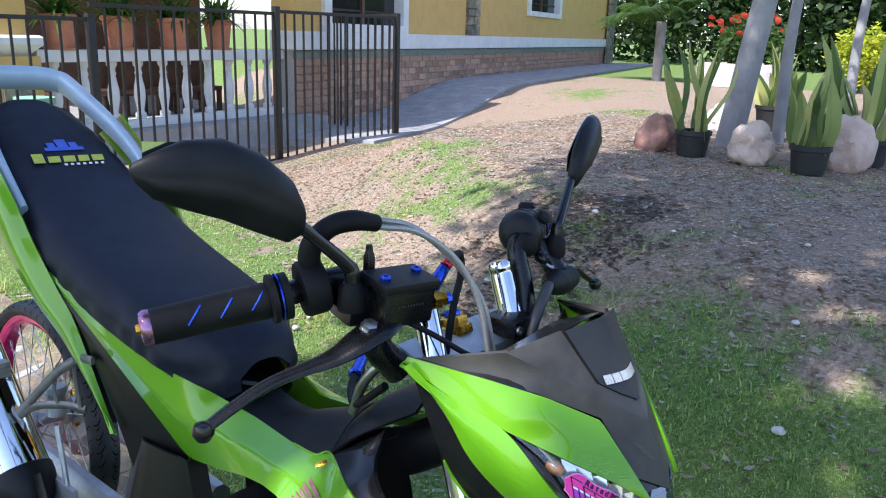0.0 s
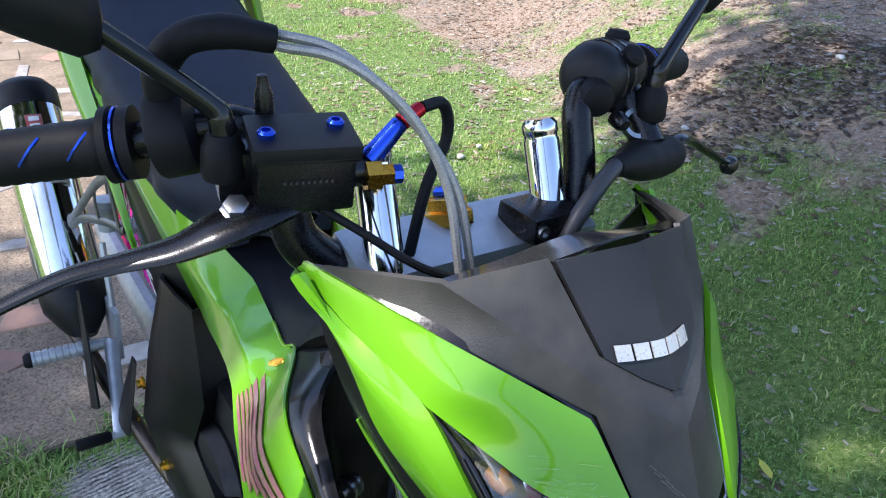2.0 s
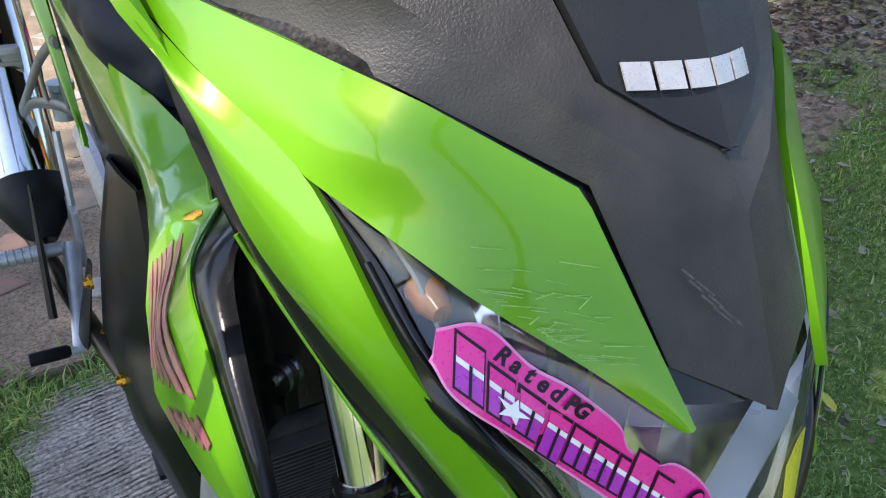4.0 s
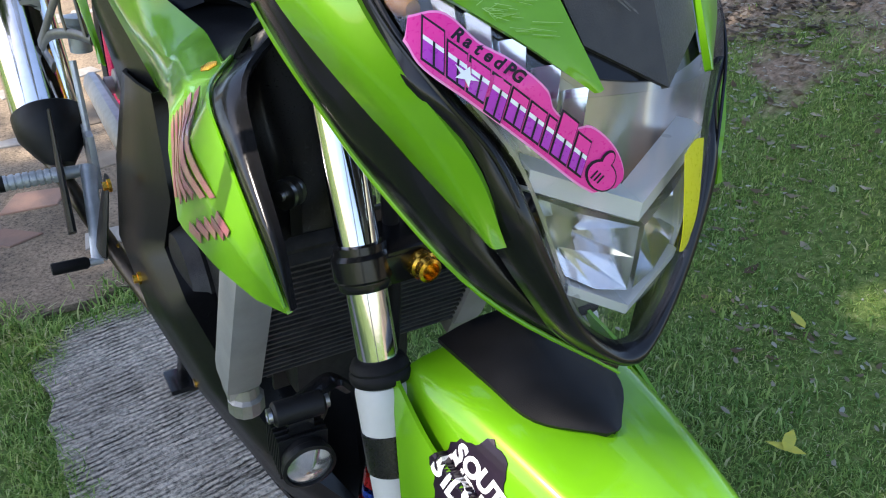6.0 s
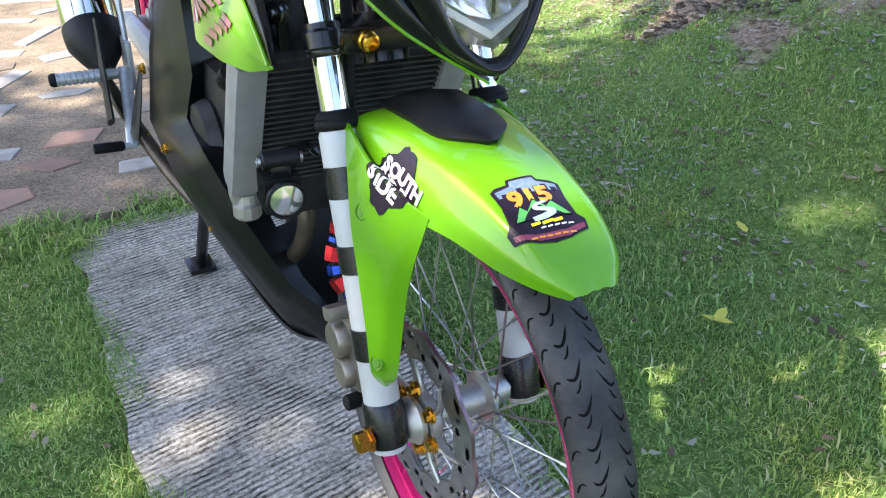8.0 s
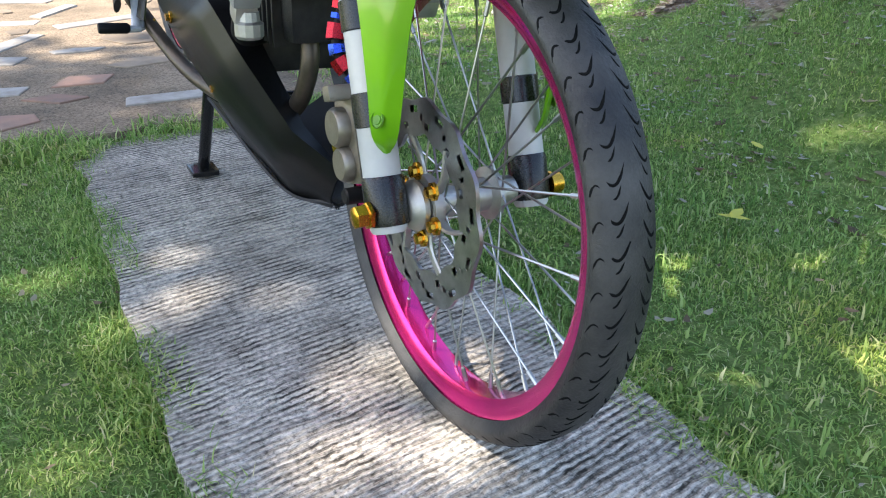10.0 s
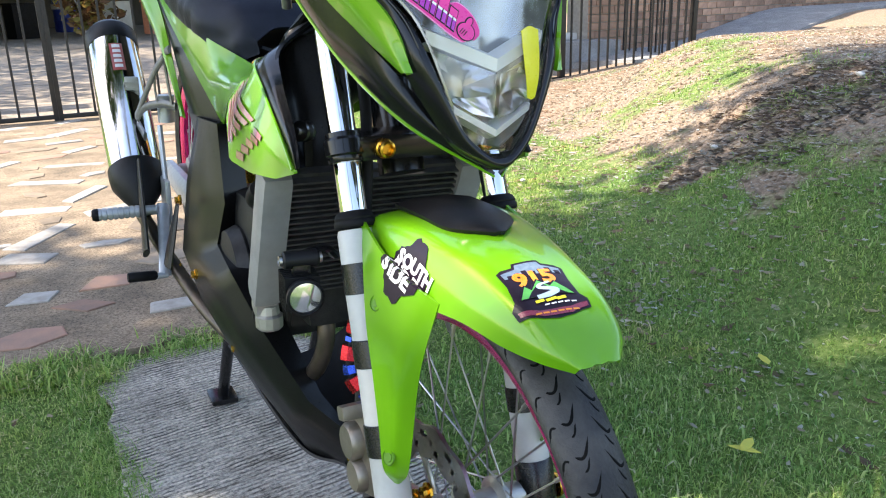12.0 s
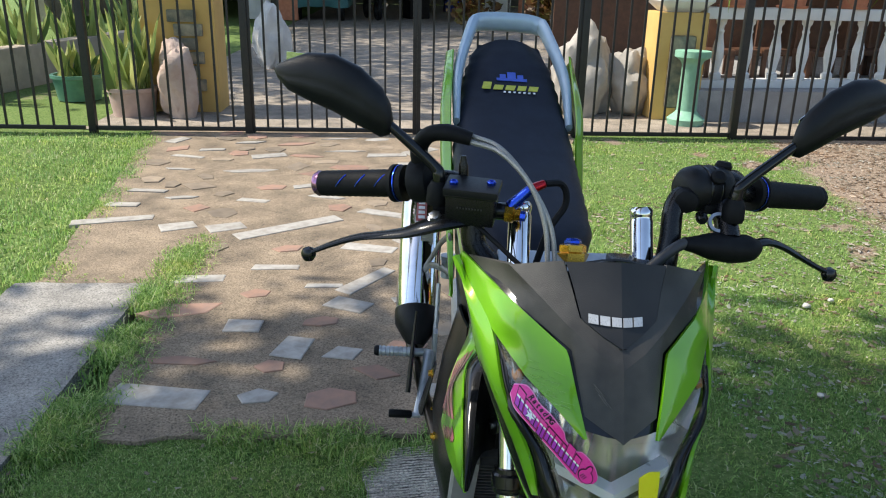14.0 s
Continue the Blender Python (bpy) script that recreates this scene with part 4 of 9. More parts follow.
# yellow porch pillar with cap, inner yellow wall and dark door side
pil = thing("porch_pillar", pose(2.30, 6.42, 0.03), "yellow square porch pillar with a white capped plinth", "pillar", kind="structure")
part("plinth", boxm((0, 0, 0.46), (0.42, 0.40, 0.92), None, 0.01), YELLOW, pil)
part("cap", lathe([(0, 0), (0.20, 0), (0.27, 0.05), (0.33, 0.09), (0.33, 0.14), (0.30, 0.16), (0, 0.16)], 4, Matrix.Translation((0, 0, 0.92)) @ Matrix.Rotation(radians(45), 4, "Z")), WHITE_PT, pil, "white stepped cap")
part("shaft", boxm((0, 0, 2.1), (0.30, 0.30, 2.1), None, 0.01), YELLOW, pil)
part("slate_inlay", boxm((0.0, -0.21, 0.42), (0.22, 0.03, 0.62), None, 0.03), SLATE, pil)
ped = thing("pedestal", pose(2.33, 6.02, 0.03), "pale green cast pedestal standing by the pillar", "pedestal")
part("column", lathe([(0, 0), (0.15, 0), (0.16, 0.05), (0.11, 0.09), (0.085, 0.12), (0.080, 0.50), (0.10, 0.54), (0.15, 0.57), (0.15, 0.62), (0, 0.63)], 20), surf("pale_green_paint", (0.25, 0.48, 0.34), (0.20, 0.40, 0.28), 0.6, scale=14, bump=0.1), ped)
tagged(part("wall_porch_back", boxm((4.1, 9.6, 1.6), (4.6, 0.2, 3.2)), DARK_WOOD, smooth=False), "dark brown panelled back wall of the porch", "wall", kind="structure")
ob = part("ceiling_porch", boxm((4.0, 7.9, 3.15), (4.4, 3.7, 0.12)), WHITE_PT, smooth=False)
tagged(ob, "white porch ceiling", "ceiling", kind="structure")
rs = random.Random(3)
for k in range(8):
    x = 2.7 + 0.32 * k
    e = thing("wooden_chair", pose(x + rs.uniform(-.05, .05), by(x) + 0.55 + rs.uniform(0, .3), 0.30, 0, 0, rs.uniform(-20, 20)), "dark brown carved wooden seat on the porch", "chair", "seats on the porch")
    part("seat", boxm((0, 0, 0.25), (0.27, 0.3, 0.05), None, 0.01), DARK_WOOD, e)
    part("backrest", boxm((0, 0.14, 0.45), (0.24, 0.04, 0.42), None, 0.015), DARK_WOOD, e)
    for sx in (-1, 1):
        for sy in (-1, 1):
            part("leg", boxm((sx * 0.11, sy * 0.12, 0.12), (0.045, 0.045, 0.24), None, 0.008), DARK_WOOD, e)

# grey slab blocks and planter beside the porch
GREY_STONE = surf("grey_boulder", (0.30, 0.28, 0.25), (0.42, 0.38, 0.33), 0.85, scale=5, fine=60, bump=0.5)
PINKROCK = surf("pinkish_rock", (0.46, 0.33, 0.27), (0.58, 0.46, 0.38), 0.85, scale=6, fine=60, bump=0.6, dist=0.01)
WHITEROCK = surf("white_rock", (0.66, 0.63, 0.59), (0.52, 0.49, 0.46), 0.85, scale=6, fine=60, bump=0.6, dist=0.01)


def rock(x, y, z, sx, sy, sz, mat, label, seed):
    bm = bmesh.new()
    bmesh.ops.create_icosphere(bm, subdivisions=4, radius=1)
    for v in bm.verts:
        p = v.co.copy()
        f = 1 + 0.35 * noise.noise(p * 1.3 + Vector((seed, 0, 0))) + 0.14 * noise.noise(p * 3.5 + Vector((0, seed, 0))) + 0.05 * noise.noise(p * 9)
        v.co = Vector((p.x * sx * f, p.y * sy * f, p.z * sz * f))
    ob = part("rock", bm, mat)
    ob.matrix_world = pose(x, y, z, 0, 0, seed * 37)
    return tagged(ob, label, "rock", "garden rocks")


rock(1.52, 6.5, 0.36, 0.30, 0.22, 0.44, GREY_STONE, "tall grey boulder behind the fence", 1)
rock(1.95, 6.55, 0.30, 0.22, 0.2, 0.36, GREY_STONE, "grey boulder beside the porch pillar", 2)

# gate pillar with slate and urn, left of the drive
gp = thing("gate_pillar", pose(-2.02, 6.55, 0.03), "yellow gate pillar with slate inlay and white cap", "pillar", kind="structure")
part("plinth", boxm((0, 0, 0.50), (0.62, 0.40, 1.0), None, 0.01), YELLOW, gp)
part("cap", lathe([(0, 0), (0.36, 0), (0.44, 0.05), (0.52, 0.09), (0.52, 0.15), (0.46, 0.17), (0, 0.17)], 4, Matrix.Translation((0, 0, 1.0)) @ Matrix.Rotation(radians(45), 4, "Z")), WHITE_PT, gp, "white stepped cap")
part("upper_shaft", boxm((0, 0, 1.9), (0.46, 0.34, 1.5), None, 0.01), YELLOW, gp)
for k in range(7):
    part("slate_piece", boxm((0.04 + 0.05 * (k % 2), -0.215, 0.12 + 0.115 * k), (0.24, 0.04, 0.10), None, 0.012), SLATE, gp)
rock(-2.0, 6.12, 0.30, 0.17, 0.15, 0.36, PINKROCK, "upright pale stone before the gate pillar", 3)
rock(-1.75, 9.8, 0.35, 0.22, 0.2, 0.45, WHITEROCK, "small upright white stone in the yard", 4)

# snake plants
SNAKE = blade_mat("snake_plant_leaf", [(0.0, (0.06, 0.12, 0.035)), (0.3, (0.20, 0.27, 0.08)), (0.55, (0.42, 0.46, 0.15)), (1.0, (0.60, 0.58, 0.22))], 0.4)
POT_DARK = surf("dark_plastic_pot", (0.010, 0.011, 0.011), (0.018, 0.020, 0.018), 0.6, scale=20, bump=0.1)


def snake_plant(x, y, z, h, seed, pot=True, n=16, potmat=None, label="dark pot with tall yellow-edged snake plant leaves", rad=0.14):
    rs = random.Random(seed)
    e = thing("snake_plant", pose(x, y, z), label, "potted plant", "snake plants")
    if pot:
        hp = min(0.235, rad * 1.5)
        part("pot", lathe([(0, 0), (rad * 0.85, 0), (rad, hp - 0.035), (rad * 1.08, hp - 0.030), (rad * 1.08, hp), (rad * 0.95, hp), (rad * 0.9, hp - 0.045), (0, hp - 0.055)], 20), potmat or POT_DARK, e)
    bm = bmesh.new()
    for k in range(n):
        a = rs.uniform(0, 6.28)
        el = rs.uniform(1.05, 1.5)
        L = h * rs.uniform(0.5, 1.0)
        base = Vector((rs.uniform(-.7, .7) * rad, rs.uniform(-.7, .7) * rad, min(0.16, rad)))
        d = Vector((math.cos(a) * math.cos(el), math.sin(a) * math.cos(el), math.sin(el)))
        s = d.cross(Vector((math.sin(a * 3), math.cos(a * 3), 0.1))).normalized()
        nrm = d.cross(s)
        w = 0.034 * rs.uniform(0.8, 1.25)
        prev = None
        for i in range(8):
            t = i / 7
            c = base + d * L * t + nrm * 0.03 * math.sin(5 * t + k)
            ww = w * (0.55 + 0.6 * math.sin(math.pi * (0.15 + 0.6 * t))) * (1 - t ** 5) + 0.0015
            cur = [bm.verts.new(c - s * ww - nrm * ww * 0.5), bm.verts.new(c), bm.verts.new(c + s * ww - nrm * ww * 0.5)]
            if prev:
                bm.faces.new((prev[0], prev[1], cur[1], cur[0]))
                bm.faces.new((prev[1], prev[2], cur[2], cur[1]))
            prev = cur
    part("leaves", bm, SNAKE, e)
    return e


PINK_POT = surf("faded_pink_pot", (0.50, 0.36, 0.30), (0.42, 0.30, 0.25), 0.8, scale=12, bump=0.2)
snake_plant(-2.40, 6.2, 0.03, 0.75, 11, True, 40, PINK_POT, "faded pink pot with a dense striped snake plant", 0.20)


def lawn_z(x, y):
    return float(height(x, y))


# ---- garden group on the bank: tree, pots, rocks ----
BARK = surf("grey_palm_bark", (0.20, 0.20, 0.20), (0.30, 0.29, 0.28), 0.85, scale=4, fine=50, bump=0.5, dist=0.01)
LEAF = blade_mat("tree_leaf", [(0.0, (0.025, 0.06, 0.010)), (0.5, (0.05, 0.11, 0.018)), (1.0, (0.10, 0.16, 0.03))])


# points to be sunlit: leaves are cut away towards the sun to put patches on the ground and the cowl
GAPS = [((0.96, -0.06, 0.03), 0.08), ((1.10, 0.30, 0.08), 0.07), ((-0.17, 0.38, 0.02), 0.055), ((-0.23, 0.36, 0.02), 0.05), ((-0.28, 0.35, 0.02), 0.05), ((-0.18, 0.52, 0.02), 0.045), ((-0.06, 0.12, 0.02), 0.06), ((0.02, 0.08, 0.02), 0.06),
        ((-0.15, -0.02, 0.02), 0.07), ((-0.04, -0.07, 0.02), 0.07), ((-0.41, 0.54, 0.02), 0.06), ((-0.31, 0.53, 0.02), 0.05), ((-0.43, 0.12, 0.02), 0.06), ((0.48, 0.11, 0.02), 0.055), ((0.41, -0.04, 0.02), 0.06), ((0.35, -0.11, 0.02), 0.05),
        ((0.46, -0.15, 0.02), 0.06), ((0.79, -0.03, 0.02), 0.075), ((0.70, -0.09, 0.02), 0.06), ((0.58, -0.18, 0.02), 0.06), ((0.23, -0.06, 0.02), 0.05), ((0.42, 0.30, 0.02), 0.045),
        ((1.55, 0.15, 0.29), 0.055), ((1.335, -0.02, 0.18), 0.061), ((2.80, 1.03, 0.50), 0.066), ((1.86, 0.20, 0.42), 0.061), ((1.93, 0.10, 0.43), 0.072), ((1.64, 0.05, 0.33), 0.077), ((1.84, 0.85, 0.31), 0.055), ((2.1, 0.27, 0.48), 0.061), ((2.6, 1.36, 0.48), 0.061),
        ((-0.085, 0.125, 0.912), 0.078), ((-0.05, 0.08, 0.892), 0.072), ((-0.105, 0.21, 0.685), 0.075)]


def crown_mesh(centre, radii, clumps, per, leaf, seed, base=None):
    """A crown of many small leaves in uneven clumps."""
    rg = np.random.default_rng(seed)
    n = clumps * per
    u = rg.normal(size=(clumps, 3))
    u /= np.linalg.norm(u, axis=1)[:, None]
    c = np.array(centre) + u * np.array(radii) * (rg.random(clumps) ** 0.4)[:, None]
    off = rg.normal(size=(clumps, per, 3)) * (np.array(radii) * 0.13)
    P = (c[:, None, :] + off).reshape(-1, 3)
    a, b = rg.uniform(0, 6.28, n), rg.uniform(-0.9, 0.9, n)
    d = np.stack([np.cos(a) * np.cos(b), np.sin(a) * np.cos(b), np.sin(b)], 1)
    s = np.cross(d, rg.normal(size=(n, 3)))
    s /= np.linalg.norm(s, axis=1)[:, None]
    L = leaf * rg.uniform(0.6, 1.4, n)[:, None]
    V = np.stack([P - d * L, P + s * L * 0.45, P + d * L, P - s * L * 0.45], 1)
    # leave out the leaves that would block a chosen sun patch
    if base is not None:
        keep, sd = np.ones(n, bool), np.array(sun_dir)
        for g, r in GAPS:
            q = P + np.array(base) - np.array(g)
            keep &= np.linalg.norm(q - np.outer(q @ sd, sd), axis=1) > r
        V, n = V[keep], int(keep.sum())
    V = V.reshape(-1, 3)
    me = bpy.data.meshes.new("crown")
    i = np.arange(n) * 4
    me.from_pydata(V.tolist(), [], np.stack([i, i + 1, i + 2, i + 3], 1).tolist())
    return me


def tree(name, base, top, r0, crown_c, radii, clumps, per, leaf, seed, label, bark=None):
    e = thing(name, Matrix.Translation(base), label, "tree")
    b, t = Vector(base), Vector(top)
    part("trunk", sweep([(0, 0, -0.1), tuple((t - b) * 0.35 + Vector((0.02, 0.01, 0))), tuple((t - b) * 0.7), tuple(t - b)], [r0 * 1.25, r0, r0 * 0.8, r0 * 0.55], 24, 16), bark or BARK, e, "bare trunk")
    rs = random.Random(seed)
    for k in range(9):
        for _ in range(12):
            a = rs.uniform(0, 6.28)
            q = Vector(crown_c) - b + Vector((math.cos(a) * radii[0] * 0.7, math.sin(a) * radii[1] * 0.7, rs.uniform(-.4, .6) * radii[2]))
            s = (t - b) * rs.uniform(0.75, 1.0)
            if all((p - sun_dir * p.dot(sun_dir)).length > r + 0.06 for g, r in GAPS for p in (s.lerp(q, i / 24) + Vector((0, 0, 0.4 * (i / 24) * (1 - i / 24) * 2)) + b - Vector(g) for i in range(25))):
                break
        part("limb", sweep([tuple(s), tuple(s.lerp(q, 0.5) + Vector((0, 0, 0.2))), tuple(q)], [r0 * 0.5, r0 * 0.3, r0 * 0.12], 12, 8), bark or BARK, e)
    me = crown_mesh(Vector(crown_c) - b, radii, clumps, per, leaf, seed, base)
    me.materials.append(LEAF)
    o = new("crown", me)
    o.parent = e
    return e


tree("tree", (5.17, 1.60, lawn_z(5.17, 1.60)), (5.52, 1.16, 4.2), 0.078, (5.9, 1.2, 4.9), (1.3, 1.2, 0.7), 70, 46, 0.085, 1, "garden tree with a bare grey trunk")
# the next two stay out of view, added to dapple drive and lawn
tree("tree", (-6.8, -1.8, 0.0), (-6.2, -1.0, 4.4), 0.15, (-4.9, 1.10, 6.2), (2.9, 1.75, 0.8), 230, 60, 0.085, 2, "unseen garden tree whose crown shades the drive")
tree("tree", (-2.0, -4.4, 0.0), (-1.8, -2.6, 4.6), 0.15, (-0.8, 1.05, 6.2), (3.0, 1.75, 0.8), 230, 60, 0.085, 3, "unseen garden tree whose crown shades the lawn")
snake_plant(4.43, 1.58, lawn_z(4.43, 1.58), 0.70, 21, n=11, rad=0.108)
snake_plant(4.26, 0.82, lawn_z(4.26, 0.82), 0.55, 22, n=11, rad=0.108)
snake_plant(4.91, 0.62, lawn_z(4.91, 0.62), 0.85, 23, n=11, rad=0.108)
snake_plant(6.49, 1.66, lawn_z(6.49, 1.66), 0.6, 24)
rock(4.57, 1.87, lawn_z(4.57, 1.87) + 0.08, 0.15, 0.14, 0.15, surf("red_brown_rock", (0.22, 0.11, 0.085), (0.32, 0.19, 0.15), 0.9, scale=7, fine=60, bump=0.6, dist=0.01), "pinkish rock beside a snake plant", 5)
rock(6.13, 1.95, lawn_z(6.13, 1.95) + 0.06, 0.17, 0.15, 0.14, WHITEROCK, "white rock behind the tree", 6)
rock(4.40, 1.19, lawn_z(4.40, 1.19) + 0.10, 0.14, 0.13, 0.14, surf("beige_rock", (0.52, 0.42, 0.34), (0.42, 0.33, 0.27), 0.85, scale=6, fine=60, bump=0.6, dist=0.01), "pale beige rock at the foot of the tree", 7)
rock(4.60, 0.70, lawn_z(4.60, 0.70) + 0.12, 0.14, 0.13, 0.18, PINKROCK, "craggy pinkish rock between the pots", 8)

# ---- right-hand garden, far planting ----
def shrub(name, c, radii, clumps, per, leaf, seed, label, stops=None, category="shrub", group=""):
    e = thing(name, Matrix.Translation((c[0], c[1], 0)), label, category, group)
    bm = bmesh.new()
    rs = random.Random(seed)
    for k in range(6):
        add_sweep(bm, [(rs.uniform(-.1, .1), rs.uniform(-.1, .1), 0.0), (rs.uniform(-.4, .4) * radii[0], rs.uniform(-.4, .4) * radii[1], c[2] * 0.7), (rs.uniform(-.8, .8) * radii[0], rs.uniform(-.8, .8) * radii[1], c[2] + rs.uniform(-.2, .5) * radii[2])], [0.03, 0.02, 0.006], 8, 6)
    part("stem", bm, BARK, e)
    me = crown_mesh((0, 0, c[2]), radii, clumps, per, leaf, seed)
    me.materials.append(blade_mat("shrub_leaf", stops) if stops else LEAF)
    o = new("foliage", me)
    o.parent = e
    return e


DARK = [(0.0, (0.012, 0.03, 0.008)), (0.6, (0.03, 0.07, 0.014)), (1.0, (0.07, 0.12, 0.03))]
for k, (x, y, z, rx, ry, rz) in enumerate(((24, 1.0, 2.2, 2.5, 3.0, 2.4), (25, 5.5, 2.4, 2.5, 3.0, 2.6), (26, 9.8, 2.6, 2.6, 3.0, 2.8), (24, -4.0, 2.2, 2.5, 3.2, 2.4), (27, 13.5, 3.0, 3.0, 3.0, 3.0))):
    shrub("shrub", (x, y, z), (rx, ry, rz), 190, 30, 0.16, 60 + k, "tall dark green shrub at the end of the garden", DARK, group="shrubs at the garden end")
shrub("shrub", (13.8, 2.35, 1.05), (0.55, 0.5, 0.5), 120, 30, 0.045, 71, "bright yellow-green clipped bush", [(0.0, (0.25, 0.34, 0.02)), (1.0, (0.55, 0.58, 0.04))])
ring = thing("ring_planter", pose(13.6, 4.2, 0.48), "round white-painted stone planter with red flowers", "planter")
part("wall", lathe([(0.72, 0), (0.75, 0.02), (0.75, 0.38), (0.62, 0.40), (0.60, 0.1)], 28, closed=True), WHITEROCK, ring)
me = crown_mesh((0, 0, 0.75), (0.7, 0.6, 0.4), 60, 30, 0.06, 72)
me.materials.append(LEAF)
o = new("foliage", me)
o.parent = ring
RED_PETAL = blade_mat("red_petal", [(0.0, (0.55, 0.03, 0.02)), (1.0, (0.70, 0.10, 0.05))])
rs = random.Random(73)
for k in range(24):
    a, r = rs.uniform(0, 6.28), 0.62 * rs.random() ** 0.5
    bm = bmesh.new()
    c = bm.verts.new((0, 0, 0))
    edge = [bm.verts.new((rs.uniform(0.05, 0.08) * math.cos(q * 1.05), rs.uniform(0.05, 0.08) * math.sin(q * 1.05), 0.03)) for q in range(6)]
    for q in range(6):
        bm.faces.new((c, edge[q], edge[(q + 1) % 6]))
    bm.transform(Matrix.Translation((r * math.cos(a), r * math.sin(a), rs.uniform(0.85, 1.18))) @ Matrix.Rotation(rs.uniform(0.5, 1.3), 4, "Y"))
    part("flower", bm, RED_PETAL, ring)
# palm-like bush by the house corner
palm = thing("palm_bush", pose(13.65, 5.75, 0.3), "arching green palm fronds by the house corner", "palm")
for k in range(11):
    rs = random.Random(k)
    a, el = rs.uniform(0, 6.28), rs.uniform(0.5, 1.2)
    base = Vector((0, 0, 1.2))
    d = Vector((math.cos(a) * math.cos(el), math.sin(a) * math.cos(el), math.sin(el)))
    bm = bmesh.new()
    for i in range(26):
        t = 0.15 + 0.85 * i / 25
        c = base + d * 1.5 * t + Vector((0, 0, -0.9 * t * t))
        sd = d.cross(Vector((0, 0, 1))).normalized()
        for sg in (-1, 1):
            leaf_strip(bm, c, sd * sg + d * 0.6 + Vector((0, 0, -0.25)), 0.45 * math.sin(math.pi * min(0.95, 0.25 + t * 0.7)), 0.018, 0.5, n=3)
    part("frond", bm, LEAF, palm)
part("trunk", rod((0, 0, -0.2), (0, 0, 1.25), 0.09, 10), BARK, palm)
# slim dracaena stems near the pots
for x, y, h, s in ((5.72, 1.39, 2.6, 3), (7.4, 1.25, 2.4, 4)):
    e = thing("dracaena", pose(x, y, lawn_z(x, y)), "slim grey dracaena stem with narrow leaves", "plant", "dracaena stems")
    part("stem", sweep([(0, 0, -0.1), (0.05, 0.02, 0.8), (0.14, -0.02, 1.6), (0.2, -0.05, h)], [0.05, 0.042, 0.035, 0.03], 16, 10), BARK, e)
    bm = bmesh.new()
    rs = random.Random(s)
    for k in range(90):
        a, el = rs.uniform(0, 6.28), rs.uniform(-0.6, 1.3)
        leaf_strip(bm, (0.13 + rs.uniform(0, .07), -0.03, rs.uniform(1.45, h)), (math.cos(a) * math.cos(el), math.sin(a) * math.cos(el), math.sin(el)), rs.uniform(0.25, 0.5), 0.012, rs.uniform(0.3, 1.0))
    part("leaves", bm, FERN, e)

# ---- yard behind the gate ----
STONEWALL = surf("beige_planter_wall", (0.40, 0.33, 0.25), (0.30, 0.25, 0.19), 0.9, scale=6, fine=60, bump=0.4)
ob = part("planter_wall", boxm((0, 0, 0.20), (5.6, 0.22, 0.42), None, 0.03), STONEWALL)
ob.matrix_world = pose(-3.75, 9.4, 0.03, 0, 0, 80)
tagged(ob, "low beige planter wall along the lawn", "wall", kind="structure")
for k in range(5):
    snake_plant(-4.35 + 0.20 * k, 7.0 + 1.15 * k, 0.10, 0.85, 40 + k, False, 26, label="clump of striped snake plants behind the planter wall", rad=0.30)
GLAZE = surf("green_glazed_pot", (0.10, 0.24, 0.17), (0.07, 0.18, 0.13), 0.35, scale=12)
snake_plant(-3.15, 7.0, 0.03, 0.5, 50, True, 20, GLAZE, "green glazed pot with snake plant leaves", 0.22)
snake_plant(-3.0, 9.5, 0.03, 0.6, 51, True, 20, GLAZE, "green glazed pot with snake plant leaves", 0.24)

# carport: roof, posts, dark back wall, what stands in it
ROOF = surf("rusty_sheet_roof", (0.22, 0.12, 0.08), (0.16, 0.15, 0.14), 0.6, scale=3, bump=0.1)
cp = thing("carport", Matrix(), "open carport with a sheet roof and dark back wall", "carport", kind="structure")
part("roof", boxm((0.5, 25.5, 3.0), (17, 15, 0.10), None, 0.0), ROOF, cp, smooth=False)
part("back_wall", boxm((0.5, 33, 1.5), (17, 0.2, 3.0), None), surf("dark_back_wall", (0.10, 0.09, 0.08), (0.06, 0.055, 0.05), 0.9, scale=1.5), cp, smooth=False)
part("side_wall", boxm((-8, 25.5, 1.5), (0.2, 15, 3.0), None), STONEWALL, cp, smooth=False)
for x in (-7.5, -2.9, 3.2, 8.5):
    part("post", boxm((x, 18.2, 1.5), (0.16, 0.16, 3.0), None, 0.01), IRON, cp)
TARP = surf("teal_tarpaulin", (0.03, 0.13, 0.13), (0.02, 0.09, 0.10), 0.6, scale=3, fine=30, bump=0.3, dist=0.02)
bm = bmesh.new()
bmesh.ops.create_cube(bm, size=1)
bmesh.ops.subdivide_edges(bm, edges=bm.edges[:], cuts=10, use_grid_fill=True)
for v in bm.verts:
    p = v.co.copy()
    v.co = Vector((p.x * (1.5 - 0.5 * (p.z + 0.5)), p.y * 2.2, p.z * 1.25 + 0.95)) + Vector((0.08, 0.08, 0.05)) * noise.noise(p * 4)
ob = part("covered_vehicle", bm, TARP)
ob.matrix_world = pose(-2.1, 21.2, 0.03)
tagged(ob, "vehicle under a teal tarpaulin in the carport", "vehicle")
for sx in (-0.55, 0.55):
    o = part("wheel", lathe([(0.12, -0.07), (0.27, -0.08), (0.29, -0.04), (0.29, 0.04), (0.27, 0.08), (0.12, 0.07)], 20, Matrix.Translation((sx, -0.8, 0.27)) @ Matrix.Rotation(radians(90), 4, "Y"), closed=True), RUBBER, ob)
